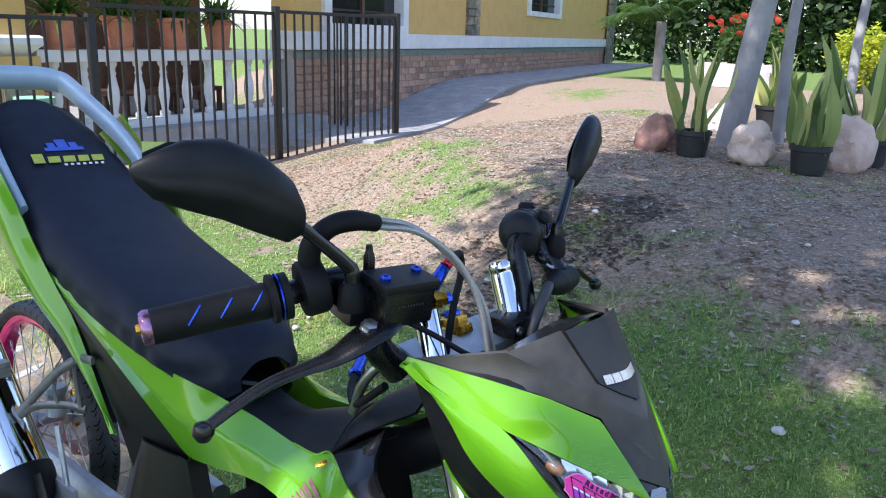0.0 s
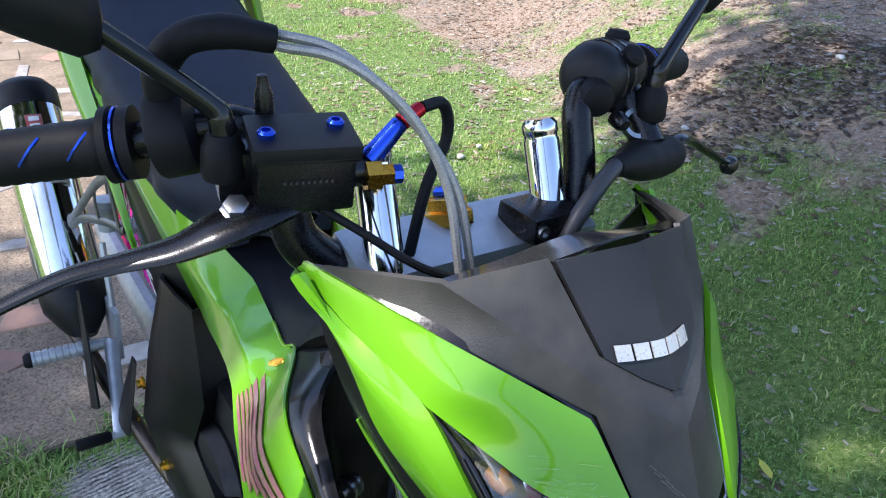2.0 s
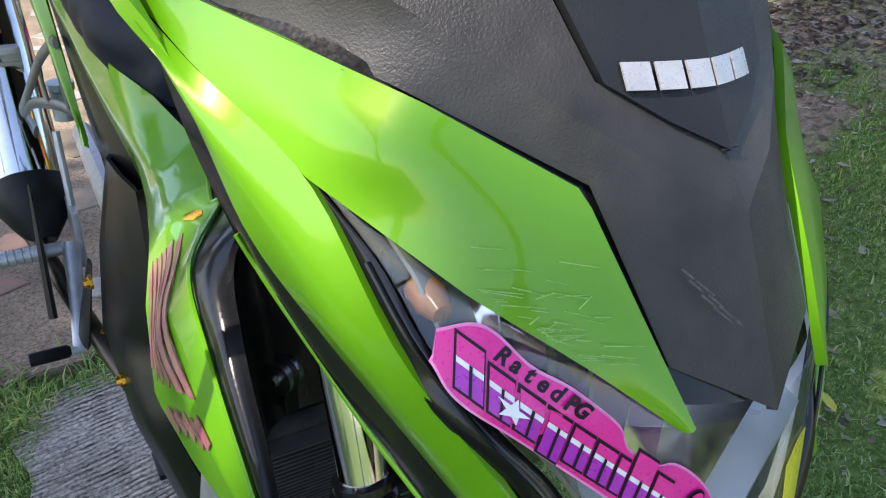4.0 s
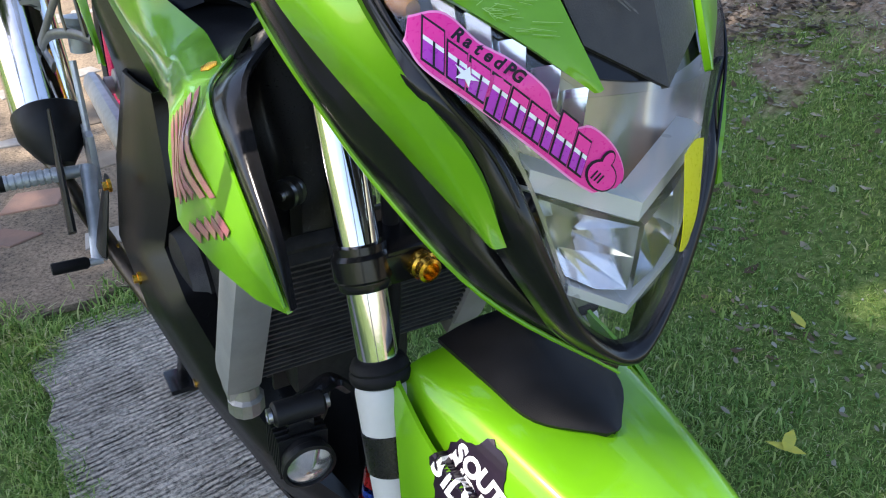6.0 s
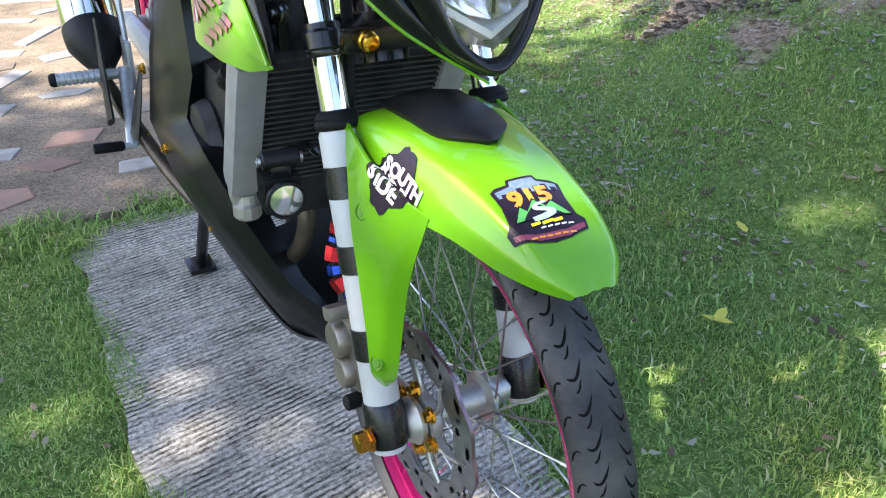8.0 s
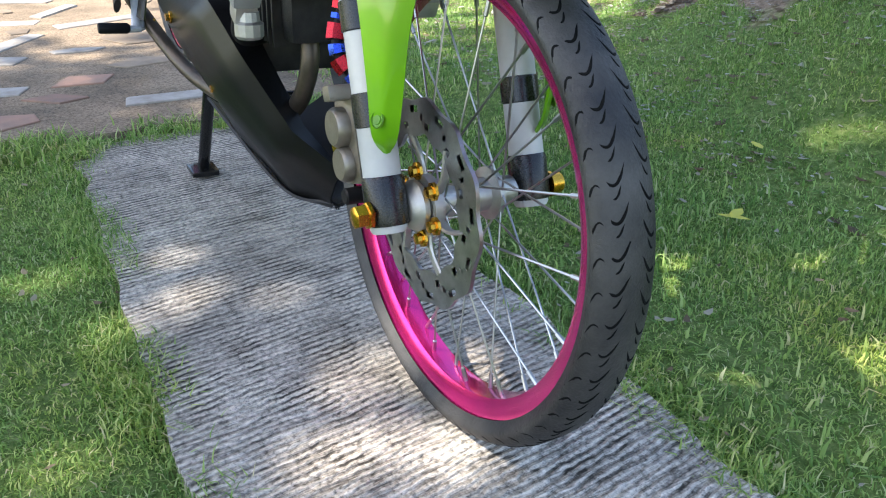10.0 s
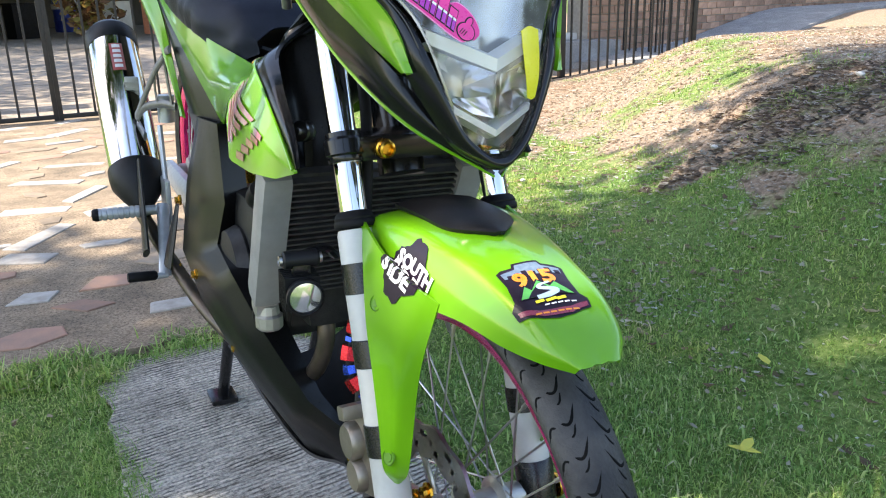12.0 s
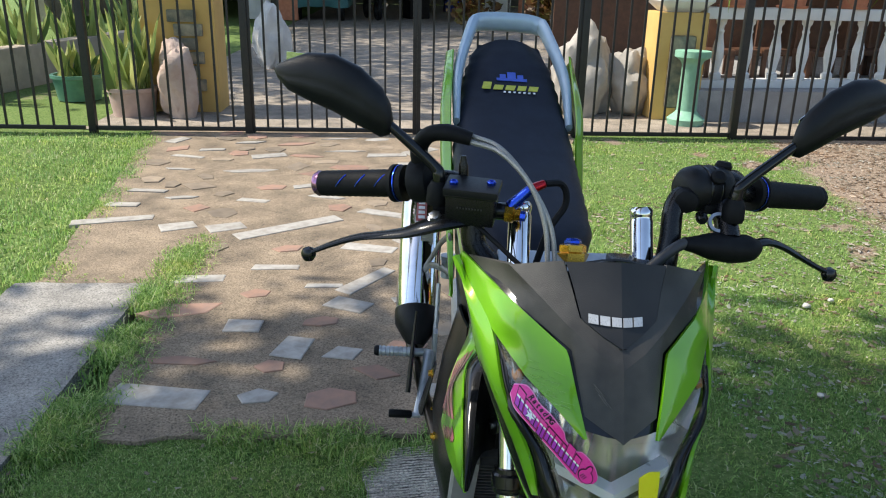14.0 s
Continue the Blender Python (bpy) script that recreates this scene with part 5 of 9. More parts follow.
redbike = thing("parked_motorcycle", pose(-0.62, 20.6, 0.03, 0, 0, 15), "red parked motorcycle seen from behind in the carport", "motorcycle")
RED = surf("red_paint", (0.45, 0.02, 0.02), (0.38, 0.02, 0.02), 0.3, scale=10, coat=0.4)
part("wheel", lathe([(0.20, -0.04), (0.27, -0.05), (0.29, 0.0), (0.27, 0.05), (0.20, 0.04)], 24, Matrix.Translation((0, 0, 0.29)) @ Matrix.Rotation(radians(90), 4, "Y"), closed=True), RUBBER, redbike)
part("tail", sweep([(0, -0.25, 0.80), (0, 0.1, 0.78), (0, 0.6, 0.72), (0, 1.0, 0.85)], [0.10, 0.15, 0.13, 0.12], 16, 12), RED, redbike)
part("plate", boxm((0, -0.30, 0.62), (0.24, 0.01, 0.15), Matrix(), 0.005), WHITE_PT, redbike)
part("tail_lamp", boxm((0, -0.29, 0.83), (0.22, 0.05, 0.08), Matrix(), 0.015), RED_AN, redbike)
part("seat", sweep([(0, 0.0, 0.88), (0, 0.3, 0.86), (0, 0.7, 0.82)], [0.10, 0.12, 0.10], 12, 12, flat=0.5), RUBBER, redbike)
part("handlebar", sweep([(-0.36, 1.0, 1.02), (0, 1.05, 0.98), (0.36, 1.0, 1.02)], 0.02, 16, 10), IRON, redbike)
part("front_wheel", lathe([(0.20, -0.04), (0.27, -0.05), (0.29, 0.0), (0.27, 0.05), (0.20, 0.04)], 24, Matrix.Translation((0, 1.22, 0.29)) @ Matrix.Rotation(radians(90), 4, "Y"), closed=True), RUBBER, redbike)
part("exhaust", rod((0.16, 0.6, 0.30), (0.18, -0.15, 0.40), 0.045, 12), STEEL, redbike)
BLUE_DRUM = surf("blue_plastic_drum", (0.02, 0.05, 0.32), (0.02, 0.04, 0.25), 0.45, scale=6)
drum = thing("drum", pose(1.75, 26.5, 0.03), "blue plastic drum with a pale band", "drum")
part("shell", lathe([(0, 0), (0.32, 0), (0.34, 0.05), (0.33, 0.3), (0.35, 0.33), (0.33, 0.36), (0.33, 0.62), (0.35, 0.65), (0.33, 0.68), (0.33, 0.95), (0.28, 1.0), (0, 1.0)], 24), BLUE_DRUM, drum)
part("band", lathe([(0.352, 0.66), (0.36, 0.66), (0.36, 0.80), (0.352, 0.80)], 24, closed=True), WHITE_PT, drum)
BROWN_LEAF = [(0.0, (0.06, 0.03, 0.015)), (0.5, (0.16, 0.08, 0.03)), (1.0, (0.20, 0.20, 0.05))]
shrub("shrub", (2.6, 13.0, 0.85), (0.65, 0.5, 0.55), 60, 24, 0.09, 81, "reddish brown croton bush in the yard", BROWN_LEAF)
shrub("shrub", (1.3, 15.5, 0.8), (0.5, 0.5, 0.5), 40, 24, 0.09, 82, "green and brown bush in the yard", BROWN_LEAF)
for k, (x, y, c) in enumerate(((-2.9, 20.3, TERRA), (-3.6, 20.6, WHITE_PT), (0.4, 22, RUBBER), (2.9, 24, WHITE_PT), (3.6, 22, TERRA), (4.6, 23, DARK_WOOD))):
    e = thing("storage_box", pose(x, y, 0.03, 0, 0, 12 * k), "storage box standing in the carport", "box", "boxes in the carport")
    part("body", boxm((0, 0, 0.4), (0.6, 0.5, 0.8), None, 0.03), c, e)
    part("lid", boxm((0, 0, 0.82), (0.64, 0.54, 0.05), None, 0.015), c, e)
# two trees out of view, added so that their crowns shade the yard
tree("tree", (-9.0, 10.5, 0.03), (-8.0, 10.8, 3.6), 0.16, (-5.6, 11.5, 6.0), (3.6, 4.0, 0.9), 300, 44, 0.10, 7, "unseen yard tree whose wide crown shades the yard")
tree("tree", (-10.5, 16.0, 0.03), (-9.0, 16.5, 4.0), 0.17, (-4.2, 17.2, 6.6), (5.0, 2.6, 0.9), 180, 44, 0.11, 9, "broad unseen yard tree shading the concrete before the carport")

# ---- the motorcycle: x to its left, y to its tail, z up, origin where the front tyre stands ----
bike = thing("motorcycle", pose(0.007, 0, 0, 0, 2.5, 0), "lime green underbone motorcycle with pink spoked wheels on its centre stand", "motorcycle")
AXLE = 0.268
REAR = Matrix.Translation((0, 0.17, 0)) @ Matrix.Rotation(radians(-2.0), 4, "Z") @ Matrix.Translation((0, -0.17, 0))


def rear(bm):
    bm.transform(REAR)
    return bm


# front wheel
WHEEL_AT = Matrix.Translation((0, 0, AXLE))
TURN_X = Matrix.Rotation(radians(90), 4, "Y")    # a lathe's z becomes x


def tyre_at(u, th, R=0.256, half=0.031, bead=0.226, off=0.0):
    """A point of the tyre's skin: u across from bead to bead, th round the axle."""
    a = u * radians(118)
    x = (half + off) * math.sin(a) if abs(a) < math.pi / 2 else math.copysign(half - (abs(a) - math.pi / 2) * 0.016, a)
    r = R + off - (R - bead) * 0.62 * (1 - math.cos(min(abs(a), math.pi / 2)) ** 0.9) - max(0, abs(a) - math.pi / 2) * (R - bead) * 0.8
    return Vector((x, r * math.cos(th), r * math.sin(th)))


def build_tyre(m):
    nt, ns = 160, 30
    bm = bmesh.new()
    rings = [[bm.verts.new(m @ tyre_at(-1 + 2 * j / (ns - 1), 2 * math.pi * i / nt)) for j in range(ns)] for i in range(nt)]
    for i in range(nt):
        a, b = rings[i], rings[(i + 1) % nt]
        for j in range(ns - 1):
            bm.faces.new((a[j], b[j], b[j + 1], a[j + 1]))
    return bm


# near-black colour for the shade in the tread; the tyre has no cut grooves
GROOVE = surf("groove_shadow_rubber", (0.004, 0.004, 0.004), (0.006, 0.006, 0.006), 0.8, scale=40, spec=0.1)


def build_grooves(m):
    """Dark strips for the shade in curved tread grooves, a long hook and a short one by turns on either side."""
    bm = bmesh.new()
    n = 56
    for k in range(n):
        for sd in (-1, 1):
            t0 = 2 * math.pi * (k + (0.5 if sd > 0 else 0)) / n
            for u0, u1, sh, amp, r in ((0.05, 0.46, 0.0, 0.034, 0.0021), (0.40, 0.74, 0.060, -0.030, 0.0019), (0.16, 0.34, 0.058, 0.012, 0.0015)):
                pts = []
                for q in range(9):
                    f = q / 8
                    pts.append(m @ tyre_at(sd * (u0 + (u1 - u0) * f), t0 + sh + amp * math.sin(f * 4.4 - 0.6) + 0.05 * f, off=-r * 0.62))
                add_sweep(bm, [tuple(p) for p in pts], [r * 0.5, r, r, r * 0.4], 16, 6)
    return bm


RIM_PROFILE = [(0.2325, -0.0215), (0.234, -0.0195), (0.226, -0.0175), (0.216, -0.0165), (0.212, -0.010), (0.2105, 0.0), (0.212, 0.010), (0.216, 0.0165), (0.226, 0.0175),
               (0.234, 0.0195), (0.2325, 0.0215), (0.219, 0.0205), (0.2065, 0.0135), (0.2035, 0.0), (0.2065, -0.0135), (0.219, -0.0205)]


def build_wheel(name, at, disc_x, parent, label):
    rim = part(name, lathe(RIM_PROFILE, 96, at @ TURN_X, closed=True), PINK_RIM, parent, label)
    t = part("tyre", build_tyre(at), TYRE, rim, "narrow dusty black road tyre")
    part("tread_groove", build_grooves(at), GROOVE, t, "dark strips for the shade in the curved tread grooves")
    hub = part("hub", lathe([(0.012, -0.062), (0.017, -0.062), (0.017, -0.046), (0.030, -0.042), (0.030, -0.036), (0.018, -0.030), (0.016, 0.0), (0.018, 0.026),
                             (0.028, 0.030), (0.028, 0.036), (0.017, 0.040), (0.015, 0.060), (0.010, 0.060)], 32, at @ TURN_X), ALU, rim, "polished aluminium hub")
    first = None
    for i in range(36):
        side = 1 if i % 2 else -1
        a0 = 2 * math.pi * i / 36
        lead = radians(48) * (1 if (i // 2) % 2 else -1)
        p0 = Vector((side * 0.033, 0.026 * math.cos(a0 + lead), 0.026 * math.sin(a0 + lead)))
        p1 = Vector((side * 0.004, 0.206 * math.cos(a0), 0.206 * math.sin(a0)))
        if first is None:
            length = (p1 - p0).length
            first = part("spoke", lathe([(0.0012, 0), (0.0012, length - 0.018), (0.0024, length - 0.017), (0.0024, length)], 6, at @ axis_to(p0, p1)), STEEL, rim, "thin steel spoke")
            base = axis_to(p0, p1).inverted()
        else:
            same_mesh("spoke", first, at @ axis_to(p0, p1) @ base @ at.inverted(), rim)
    # slotted disc on its carrier
    bm = bmesh.new()
    nr, na = [0.070, 0.077, 0.084, 0.091, 0.098, 0.105], 120
    grids = []
    for dx in (-0.002, 0.002):
        grids.append([[bm.verts.new(at @ Vector((disc_x + dx, (r + (0.0025 * math.cos(12 * 2 * math.pi * j / na) if k in (0, 5) else 0)) * math.cos(2 * math.pi * j / na),
                                                 (r + (0.0025 * math.cos(12 * 2 * math.pi * j / na) if k in (0, 5) else 0)) * math.sin(2 * math.pi * j / na)))) for j in range(na)] for k, r in enumerate(nr)])
    for k in range(5):
        for j in range(na):
            q = (j + 1) % na
            hole = (k == 1 and j % 10 in (0, 1)) or (k == 3 and j % 10 in (4, 5, 6)) or (k == 2 and j % 10 in (8,))
            if hole:
                continue
            for g in grids:
                bm.faces.new((g[k][j], g[k][q], g[k + 1][q], g[k + 1][j]))
    for k in (0, 5):
        for j in range(na):
            q = (j + 1) % na
            bm.faces.new((grids[0][k][j], grids[0][k][q], grids[1][k][q], grids[1][k][j]))
    disc = part("brake_disc", bm, STEEL, rim, "slotted steel brake disc")
    sgn = math.copysign(1, disc_x)
    carrier = part("disc_carrier", lathe([(0.018, -0.004), (0.032, -0.004), (0.032, 0.004), (0.018, 0.004)], 32, at @ Matrix.Translation((disc_x, 0, 0)) @ TURN_X, closed=True), ALU, rim)
    for i in range(6):
        a = 2 * math.pi * i / 6
        part("carrier_arm", sweep([at @ Vector((disc_x - sgn * 0.002, r * math.cos(a + t), r * math.sin(a + t))) for r, t in ((0.022, 0.35), (0.05, 0.22), (0.078, 0.0))], [0.008, 0.005, 0.005], 8, 8, flat=0.5), ALU, carrier)
    for i in range(6):
        a = 2 * math.pi * (i + 0.3) / 6
        c = at @ Vector((disc_x + sgn * 0.003, 0.034 * math.cos(a), 0.034 * math.sin(a)))
        part("carrier_bolt", lathe([(0.0095, 0), (0.0095, 0.003), (0.006, 0.004), (0.006, 0.009), (0.003, 0.0095)], 8, Matrix.Translation(c) @ Matrix.Rotation(radians(90) * sgn, 4, "Y")), GOLD, rim, "gold anodised bolt")
    part("hub_cap", lathe([(0.013, 0), (0.025, 0.0), (0.026, 0.006), (0.019, 0.016), (0.013, 0.018)], 28, at @ Matrix.Translation((disc_x + sgn * 0.006, 0, 0)) @ Matrix.Rotation(radians(90) * sgn, 4, "Y")), ALU, rim)
    return rim


build_wheel("front_wheel", WHEEL_AT, -0.044, bike, "pink anodised front wheel rim with thin spokes")

# fork
SLOPE = 0.33


def fy0(z):
    return (z - AXLE) * SLOPE


def fork_pt(x, z, dx=0.0, dy=0.0):
    return (x + dx, fy0(z) + dy, z)


for sx in (-1, 1):
    X = 0.085 * sx
    leg = part("fork_leg", lathe([(0.0, 0), (0.0168, 0.0), (0.0188, 0.004), (0.0188, 0.20), (0.0196, 0.27), (0.0196, 0.325), (0.0180, 0.330), (0.0, 0.330)], 32, axis_to(fork_pt(X, 0.248), fork_pt(X, 0.60))), FORK_GREY, bike,
               "light grey fork leg with black bands")
    for z0, z1 in ((0.500, 0.530), (0.430, 0.457), (0.345, 0.376)) if sx < 0 else ((0.352, 0.378),):
        bm = lathe([(0.0191, 0), (0.0203, 0.001), (0.0203, (z1 - z0) * 1.053 - 0.001), (0.0191, (z1 - z0) * 1.053)], 32, axis_to(fork_pt(X, z0), fork_pt(X, z1)))
        part("tape_band", bm, TAPE, leg, "black tape band")
    part("dust_seal", lathe([(0.0, 0), (0.0205, 0), (0.0215, 0.002), (0.0215, 0.006), (0.0200, 0.008), (0.0205, 0.010), (0.0180, 0.015), (0.0145, 0.017)], 32, axis_to(fork_pt(X, 0.563), fork_pt(X, 0.6))), RUBBER, leg, "black rubber dust seal")
    part("axle_clamp", lathe([(0.0, 0), (0.0205, 0), (0.0213, 0.004), (0.0213, 0.044), (0.0195, 0.048)], 24, axis_to(fork_pt(X, 0.255), fork_pt(X, 0.4))), TAPE, leg, "black axle clamp")
    tube = part("fork_tube", lathe([(0.0140, 0), (0.0140, 0.395), (0.0131, 0.397), (0.0131, 0.400), (0.0140, 0.402), (0.0140, 0.408), (0.011, 0.412), (0.0, 0.412)], 32, axis_to(fork_pt(X, 0.570), fork_pt(X if sx < 0 else 0.068, 0.9))), CHROME, bike, "chromed fork tube")
    part("lower_clamp", lathe([(0.0141, 0), (0.0175, 0), (0.0185, 0.002), (0.0185, 0.006), (0.0205, 0.008), (0.0205, 0.022), (0.0180, 0.025), (0.0180, 0.030), (0.0141, 0.031)], 28, axis_to(fork_pt(X, 0.625), fork_pt(X, 0.9))), GLOSS_BLACK, tube, "black fork clamp")
    b0 = Vector(fork_pt(X, 0.640, -0.012 * sx + 0.022, -0.018)) if sx < 0 else Vector(fork_pt(X, 0.640, -0.020, -0.018))
    bm = lathe([(0.0, 0), (0.0100, 0), (0.0100, 0.009), (0.0085, 0.0105), (0.0085, 0.016), (0.0062, 0.017), (0.0052, 0.011), (0.0, 0.011)], 20, Matrix.Translation(b0) @ Matrix.Rotation(radians(90), 4, "X") @ Matrix.Translation((0, 0, -0.004)))
    part("clamp_bolt", bm, GOLD, tube, "gold anodised clamp bolt")
    part("clamp_ear", boxm((0, 0, 0), (0.024, 0.018, 0.020), Matrix.Translation(Vector(fork_pt(X, 0.640, 0.020 * -sx, -0.008))), 0.003), GLOSS_BLACK, tube)
    part("axle_nut", lathe([(0.0, 0), (0.014, 0), (0.014, 0.004), (0.0115, 0.005), (0.0115, 0.016), (0.008, 0.018), (0.0, 0.018)], 6 if sx < 0 else 20,
                           Matrix.Translation((X + sx * 0.020, fy0(AXLE) - 0.004, AXLE)) @ Matrix.Rotation(radians(90) * sx, 4, "Y")), GOLD, leg, "gold axle nut")
part("axle", rod((-0.10, 0, AXLE), (0.10, 0, AXLE), 0.0085), STEEL, bike)
bm = boxm((0, fy0(0.645) + 0.012, 0.640), (0.150, 0.060, 0.026), None, 0.006)
part("lower_bridge", bm, GLOSS_BLACK, bike)
bm = boxm((0, 0, 0), (0.215, 0.055, 0.022), Matrix.Translation((0, fy0(0.885) + 0.012, 0.878)) @ Matrix.Rotation(radians(18), 4, "X"), 0.006)
top_bridge = part("top_bridge", bm, SILVER, bike, "silver top fork bridge")
part("stem_nut", lathe([(0, 0), (0.021, 0), (0.021, 0.010), (0.017, 0.012), (0.017, 0.020), (0.013, 0.022), (0.0, 0.022)], 6, axis_to((-0.012, 0.230, 0.886), (-0.012, 0.255, 0.962))), GOLD, top_bridge, "gold anodised stem nut")
part("stem_cap", lathe([(0, 0), (0.011, 0), (0.011, 0.003), (0.008, 0.006), (0, 0.007)], 6, axis_to((-0.012, 0.2375, 0.9075), (-0.012, 0.262, 0.98))), BLUE_AN, top_bridge, "blue anodised cap")
part("steering_column", rod((0, fy0(0.60) + 0.055, 0.60), (0, fy0(0.87) + 0.055, 0.87), 0.026, 20), GLOSS_BLACK, bike)

# brake caliper and hose
cal = Matrix.Translation((-0.072, 0.088, 0.312)) @ Matrix.Rotation(radians(-18), 4, "X")
bm = add_box(bmesh.new(), (0, 0, 0), (0.034, 0.050, 0.090), cal, 0.010)
add_lathe(bm, [(0, 0), (0.021, 0), (0.021, 0.014), (0.018, 0.018), (0, 0.018)], 20, cal @ Matrix.Translation((-0.012, 0.002, 0.016)) @ Matrix.Rotation(radians(-90), 4, "Y"))
add_lathe(bm, [(0, 0), (0.019, 0), (0.019, 0.012), (0.016, 0.016), (0, 0.016)], 20, cal @ Matrix.Translation((-0.012, 0.002, -0.022)) @ Matrix.Rotation(radians(-90), 4, "Y"))
add_box(bm, (-0.012, -0.012, 0.050), (0.050, 0.018, 0.016), cal, 0.004)
caliper = part("brake_caliper", bm, surf("champagne_cast_caliper", (0.33, 0.29, 0.235), (0.24, 0.21, 0.17), 0.42, 0.8, scale=40, fine=600, bump=0.2), bike, "bare aluminium brake caliper")
part("slide_pin", rod(cal @ Vector((-0.030, -0.006, -0.055)), cal @ Vector((0.014, -0.006, -0.055)), 0.009, 14, bevel=0.002), RUBBER, caliper)
part("pad_bolt", rod(cal @ Vector((-0.024, 0.018, -0.004)), cal @ Vector((-0.016, 0.018, -0.004)), 0.006, 8), GOLD, caliper)
hp = spline([(-0.070, 0.095, 0.370), (-0.086, 0.112, 0.400), (-0.078, 0.120, 0.44), (-0.070, 0.118, 0.485), (-0.066, 0.122, 0.53), (-0.055, 0.135, 0.62), (-0.050, 0.165, 0.72), (-0.075, 0.20, 0.83)], 60)
hose = part("brake_hose", sweep([tuple(p) for p in hp[::4]], 0.0060, 60, 10), RUBBER, bike, "front brake hose with coloured fittings")
for i0, i1, mt, r in ((0, 3, BLUE_AN, 0.0100), (4, 7, RED_AN, 0.0125), (8, 10, BLUE_AN, 0.0100), (11, 14, RED_AN, 0.0125), (15, 16, BLUE_AN, 0.0105), (17, 19, RED_AN, 0.0110), (20, 23, STICK_YELLOW, 0.0100)):
    part("hose_fitting", sweep([tuple(p) for p in hp[i0:i1 + 1]], r, 6, 8), mt, hose)

# front mudguard
# darker copy of the green, with the shade of the bolt recesses in its colour
RECESS = surf("shaded_green_recess", (0.10, 0.27, 0.006), (0.07, 0.20, 0.005), 0.5, scale=60)
FEN = [(-0.184, 0.512, 0.012, 0.512, 0.022, 0.506), (-0.164, 0.532, 0.030, 0.528, 0.040, 0.510), (-0.130, 0.553, 0.040, 0.546, 0.054, 0.514), (-0.085, 0.568, 0.046, 0.560, 0.064, 0.520),
       (-0.036, 0.577, 0.054, 0.569, 0.070, 0.518), (0.030, 0.583, 0.062, 0.576, 0.080, 0.522), (0.090, 0.580, 0.066, 0.575, 0.086, 0.535)]
rows = []
for y, zc, c, zk, w, zw in FEN:
    rows.append([(-w, y + 0.004, zw), (-(w + c) / 2 - 0.003, y, (zk + zw) / 2 + 0.002), (-c, y - 0.002, zk), (-c * 0.5, y - 0.001, (zc + zk) / 2 + 0.001), (0, y - 0.001, zc),
                 (c * 0.5, y - 0.001, (zc + zk) / 2 + 0.001), (c, y - 0.002, zk), ((w + c) / 2 + 0.003, y, (zk + zw) / 2 + 0.002), (w, y + 0.004, zw)])
fender = part("front_mudguard", patch(rows, 49, 30, 0.003, (0, -0.3, 1)), GREEN, bike, "lime green front mudguard with stickers")
for mir in (False, True):
    part("mudguard_strut", patch([
        [(-0.068, -0.046, 0.526), (-0.076, -0.034, 0.474), (-0.080, -0.029, 0.436), (-0.082, -0.024, 0.385), (-0.083, -0.017, 0.346), (-0.084, -0.004, 0.328)],
        [(-0.080, -0.020, 0.537), (-0.090, -0.016, 0.478), (-0.094, -0.016, 0.436), (-0.095, -0.014, 0.385), (-0.093, -0.010, 0.346), (-0.087, -0.003, 0.327)],
        [(-0.088, 0.030, 0.556), (-0.097, 0.014, 0.484), (-0.099, 0.002, 0.436), (-0.099, -0.004, 0.385), (-0.097, -0.004, 0.346), (-0.089, 0.000, 0.327)],
        [(-0.084, 0.086, 0.576), (-0.100, 0.042, 0.492), (-0.103, 0.020, 0.440), (-0.102, 0.008, 0.385), (-0.100, 0.004, 0.346), (-0.091, 0.003, 0.328)]], 30, 16, 0.003, (-1, -0.4, 0), mir), GREEN, fender)
    s = 1 if mir else -1
    for p, r in (((0.0945, 0.032, 0.507), 0.0075), ((0.0985, -0.003, 0.362), 0.0075)):
        part("strut_bolt", lathe([(0, 0.0012), (r * 0.55, 0.0012), (r * 0.62, 0.0002), (r * 0.95, 0.0004), (r, 0.0016), (r * 1.1, 0.0)], 18,
                                 Matrix.Translation((s * p[0], p[1] - 0.004, p[2])) @ Matrix.Rotation(radians(-72 if s < 0 else 72), 4, "Y") @ Matrix.Rotation(radians(14), 4, "X")), RECESS, fender, "recessed bolt hole")
duct = [[(x, y, z + 0.0035) for x, y, z in r] for r in (
    [(-0.044, 0.092, 0.581), (-0.022, 0.094, 0.584), (0, 0.095, 0.585), (0.022, 0.094, 0.584), (0.044, 0.092, 0.581)],
    [(-0.042, 0.040, 0.581), (-0.021, 0.036, 0.586), (0, 0.034, 0.588), (0.021, 0.036, 0.586), (0.042, 0.040, 0.581)],
    [(-0.036, -0.004, 0.578), (-0.018, -0.010, 0.583), (0, -0.012, 0.585), (0.018, -0.010, 0.583), (0.036, -0.004, 0.578)],
    [(-0.006, -0.036, 0.578), (-0.003, -0.037, 0.5785), (0, -0.038, 0.579), (0.003, -0.037, 0.5785), (0.006, -0.036, 0.578)])]
part("mudguard_inset", patch(duct, 21, 16, 0.004, (0, 0, 1)), BLACK_PL, fender, "black plastic mudguard inset")

before_cowl = set(bpy.data.objects)
# headlight cowl: y of its face for a place (x, z)
ZC = [0.63, 0.66, 0.72, 0.80, 0.862, 0.895, 0.917, 0.957, 1.0]
YC = [-0.046, -0.044, -0.046, -0.033, 0.008, 0.030, 0.044, 0.062, 0.09]


def face_y(x, z, off=0.0):
    x = abs(x)
    return float(np.interp(z, ZC, YC)) + 1.35 * x ** 1.5 + 1.4 * max(0.0, x - 0.11) - off


def on_face(x, z, off=0.0):
    return (x, face_y(x, z, off), z)


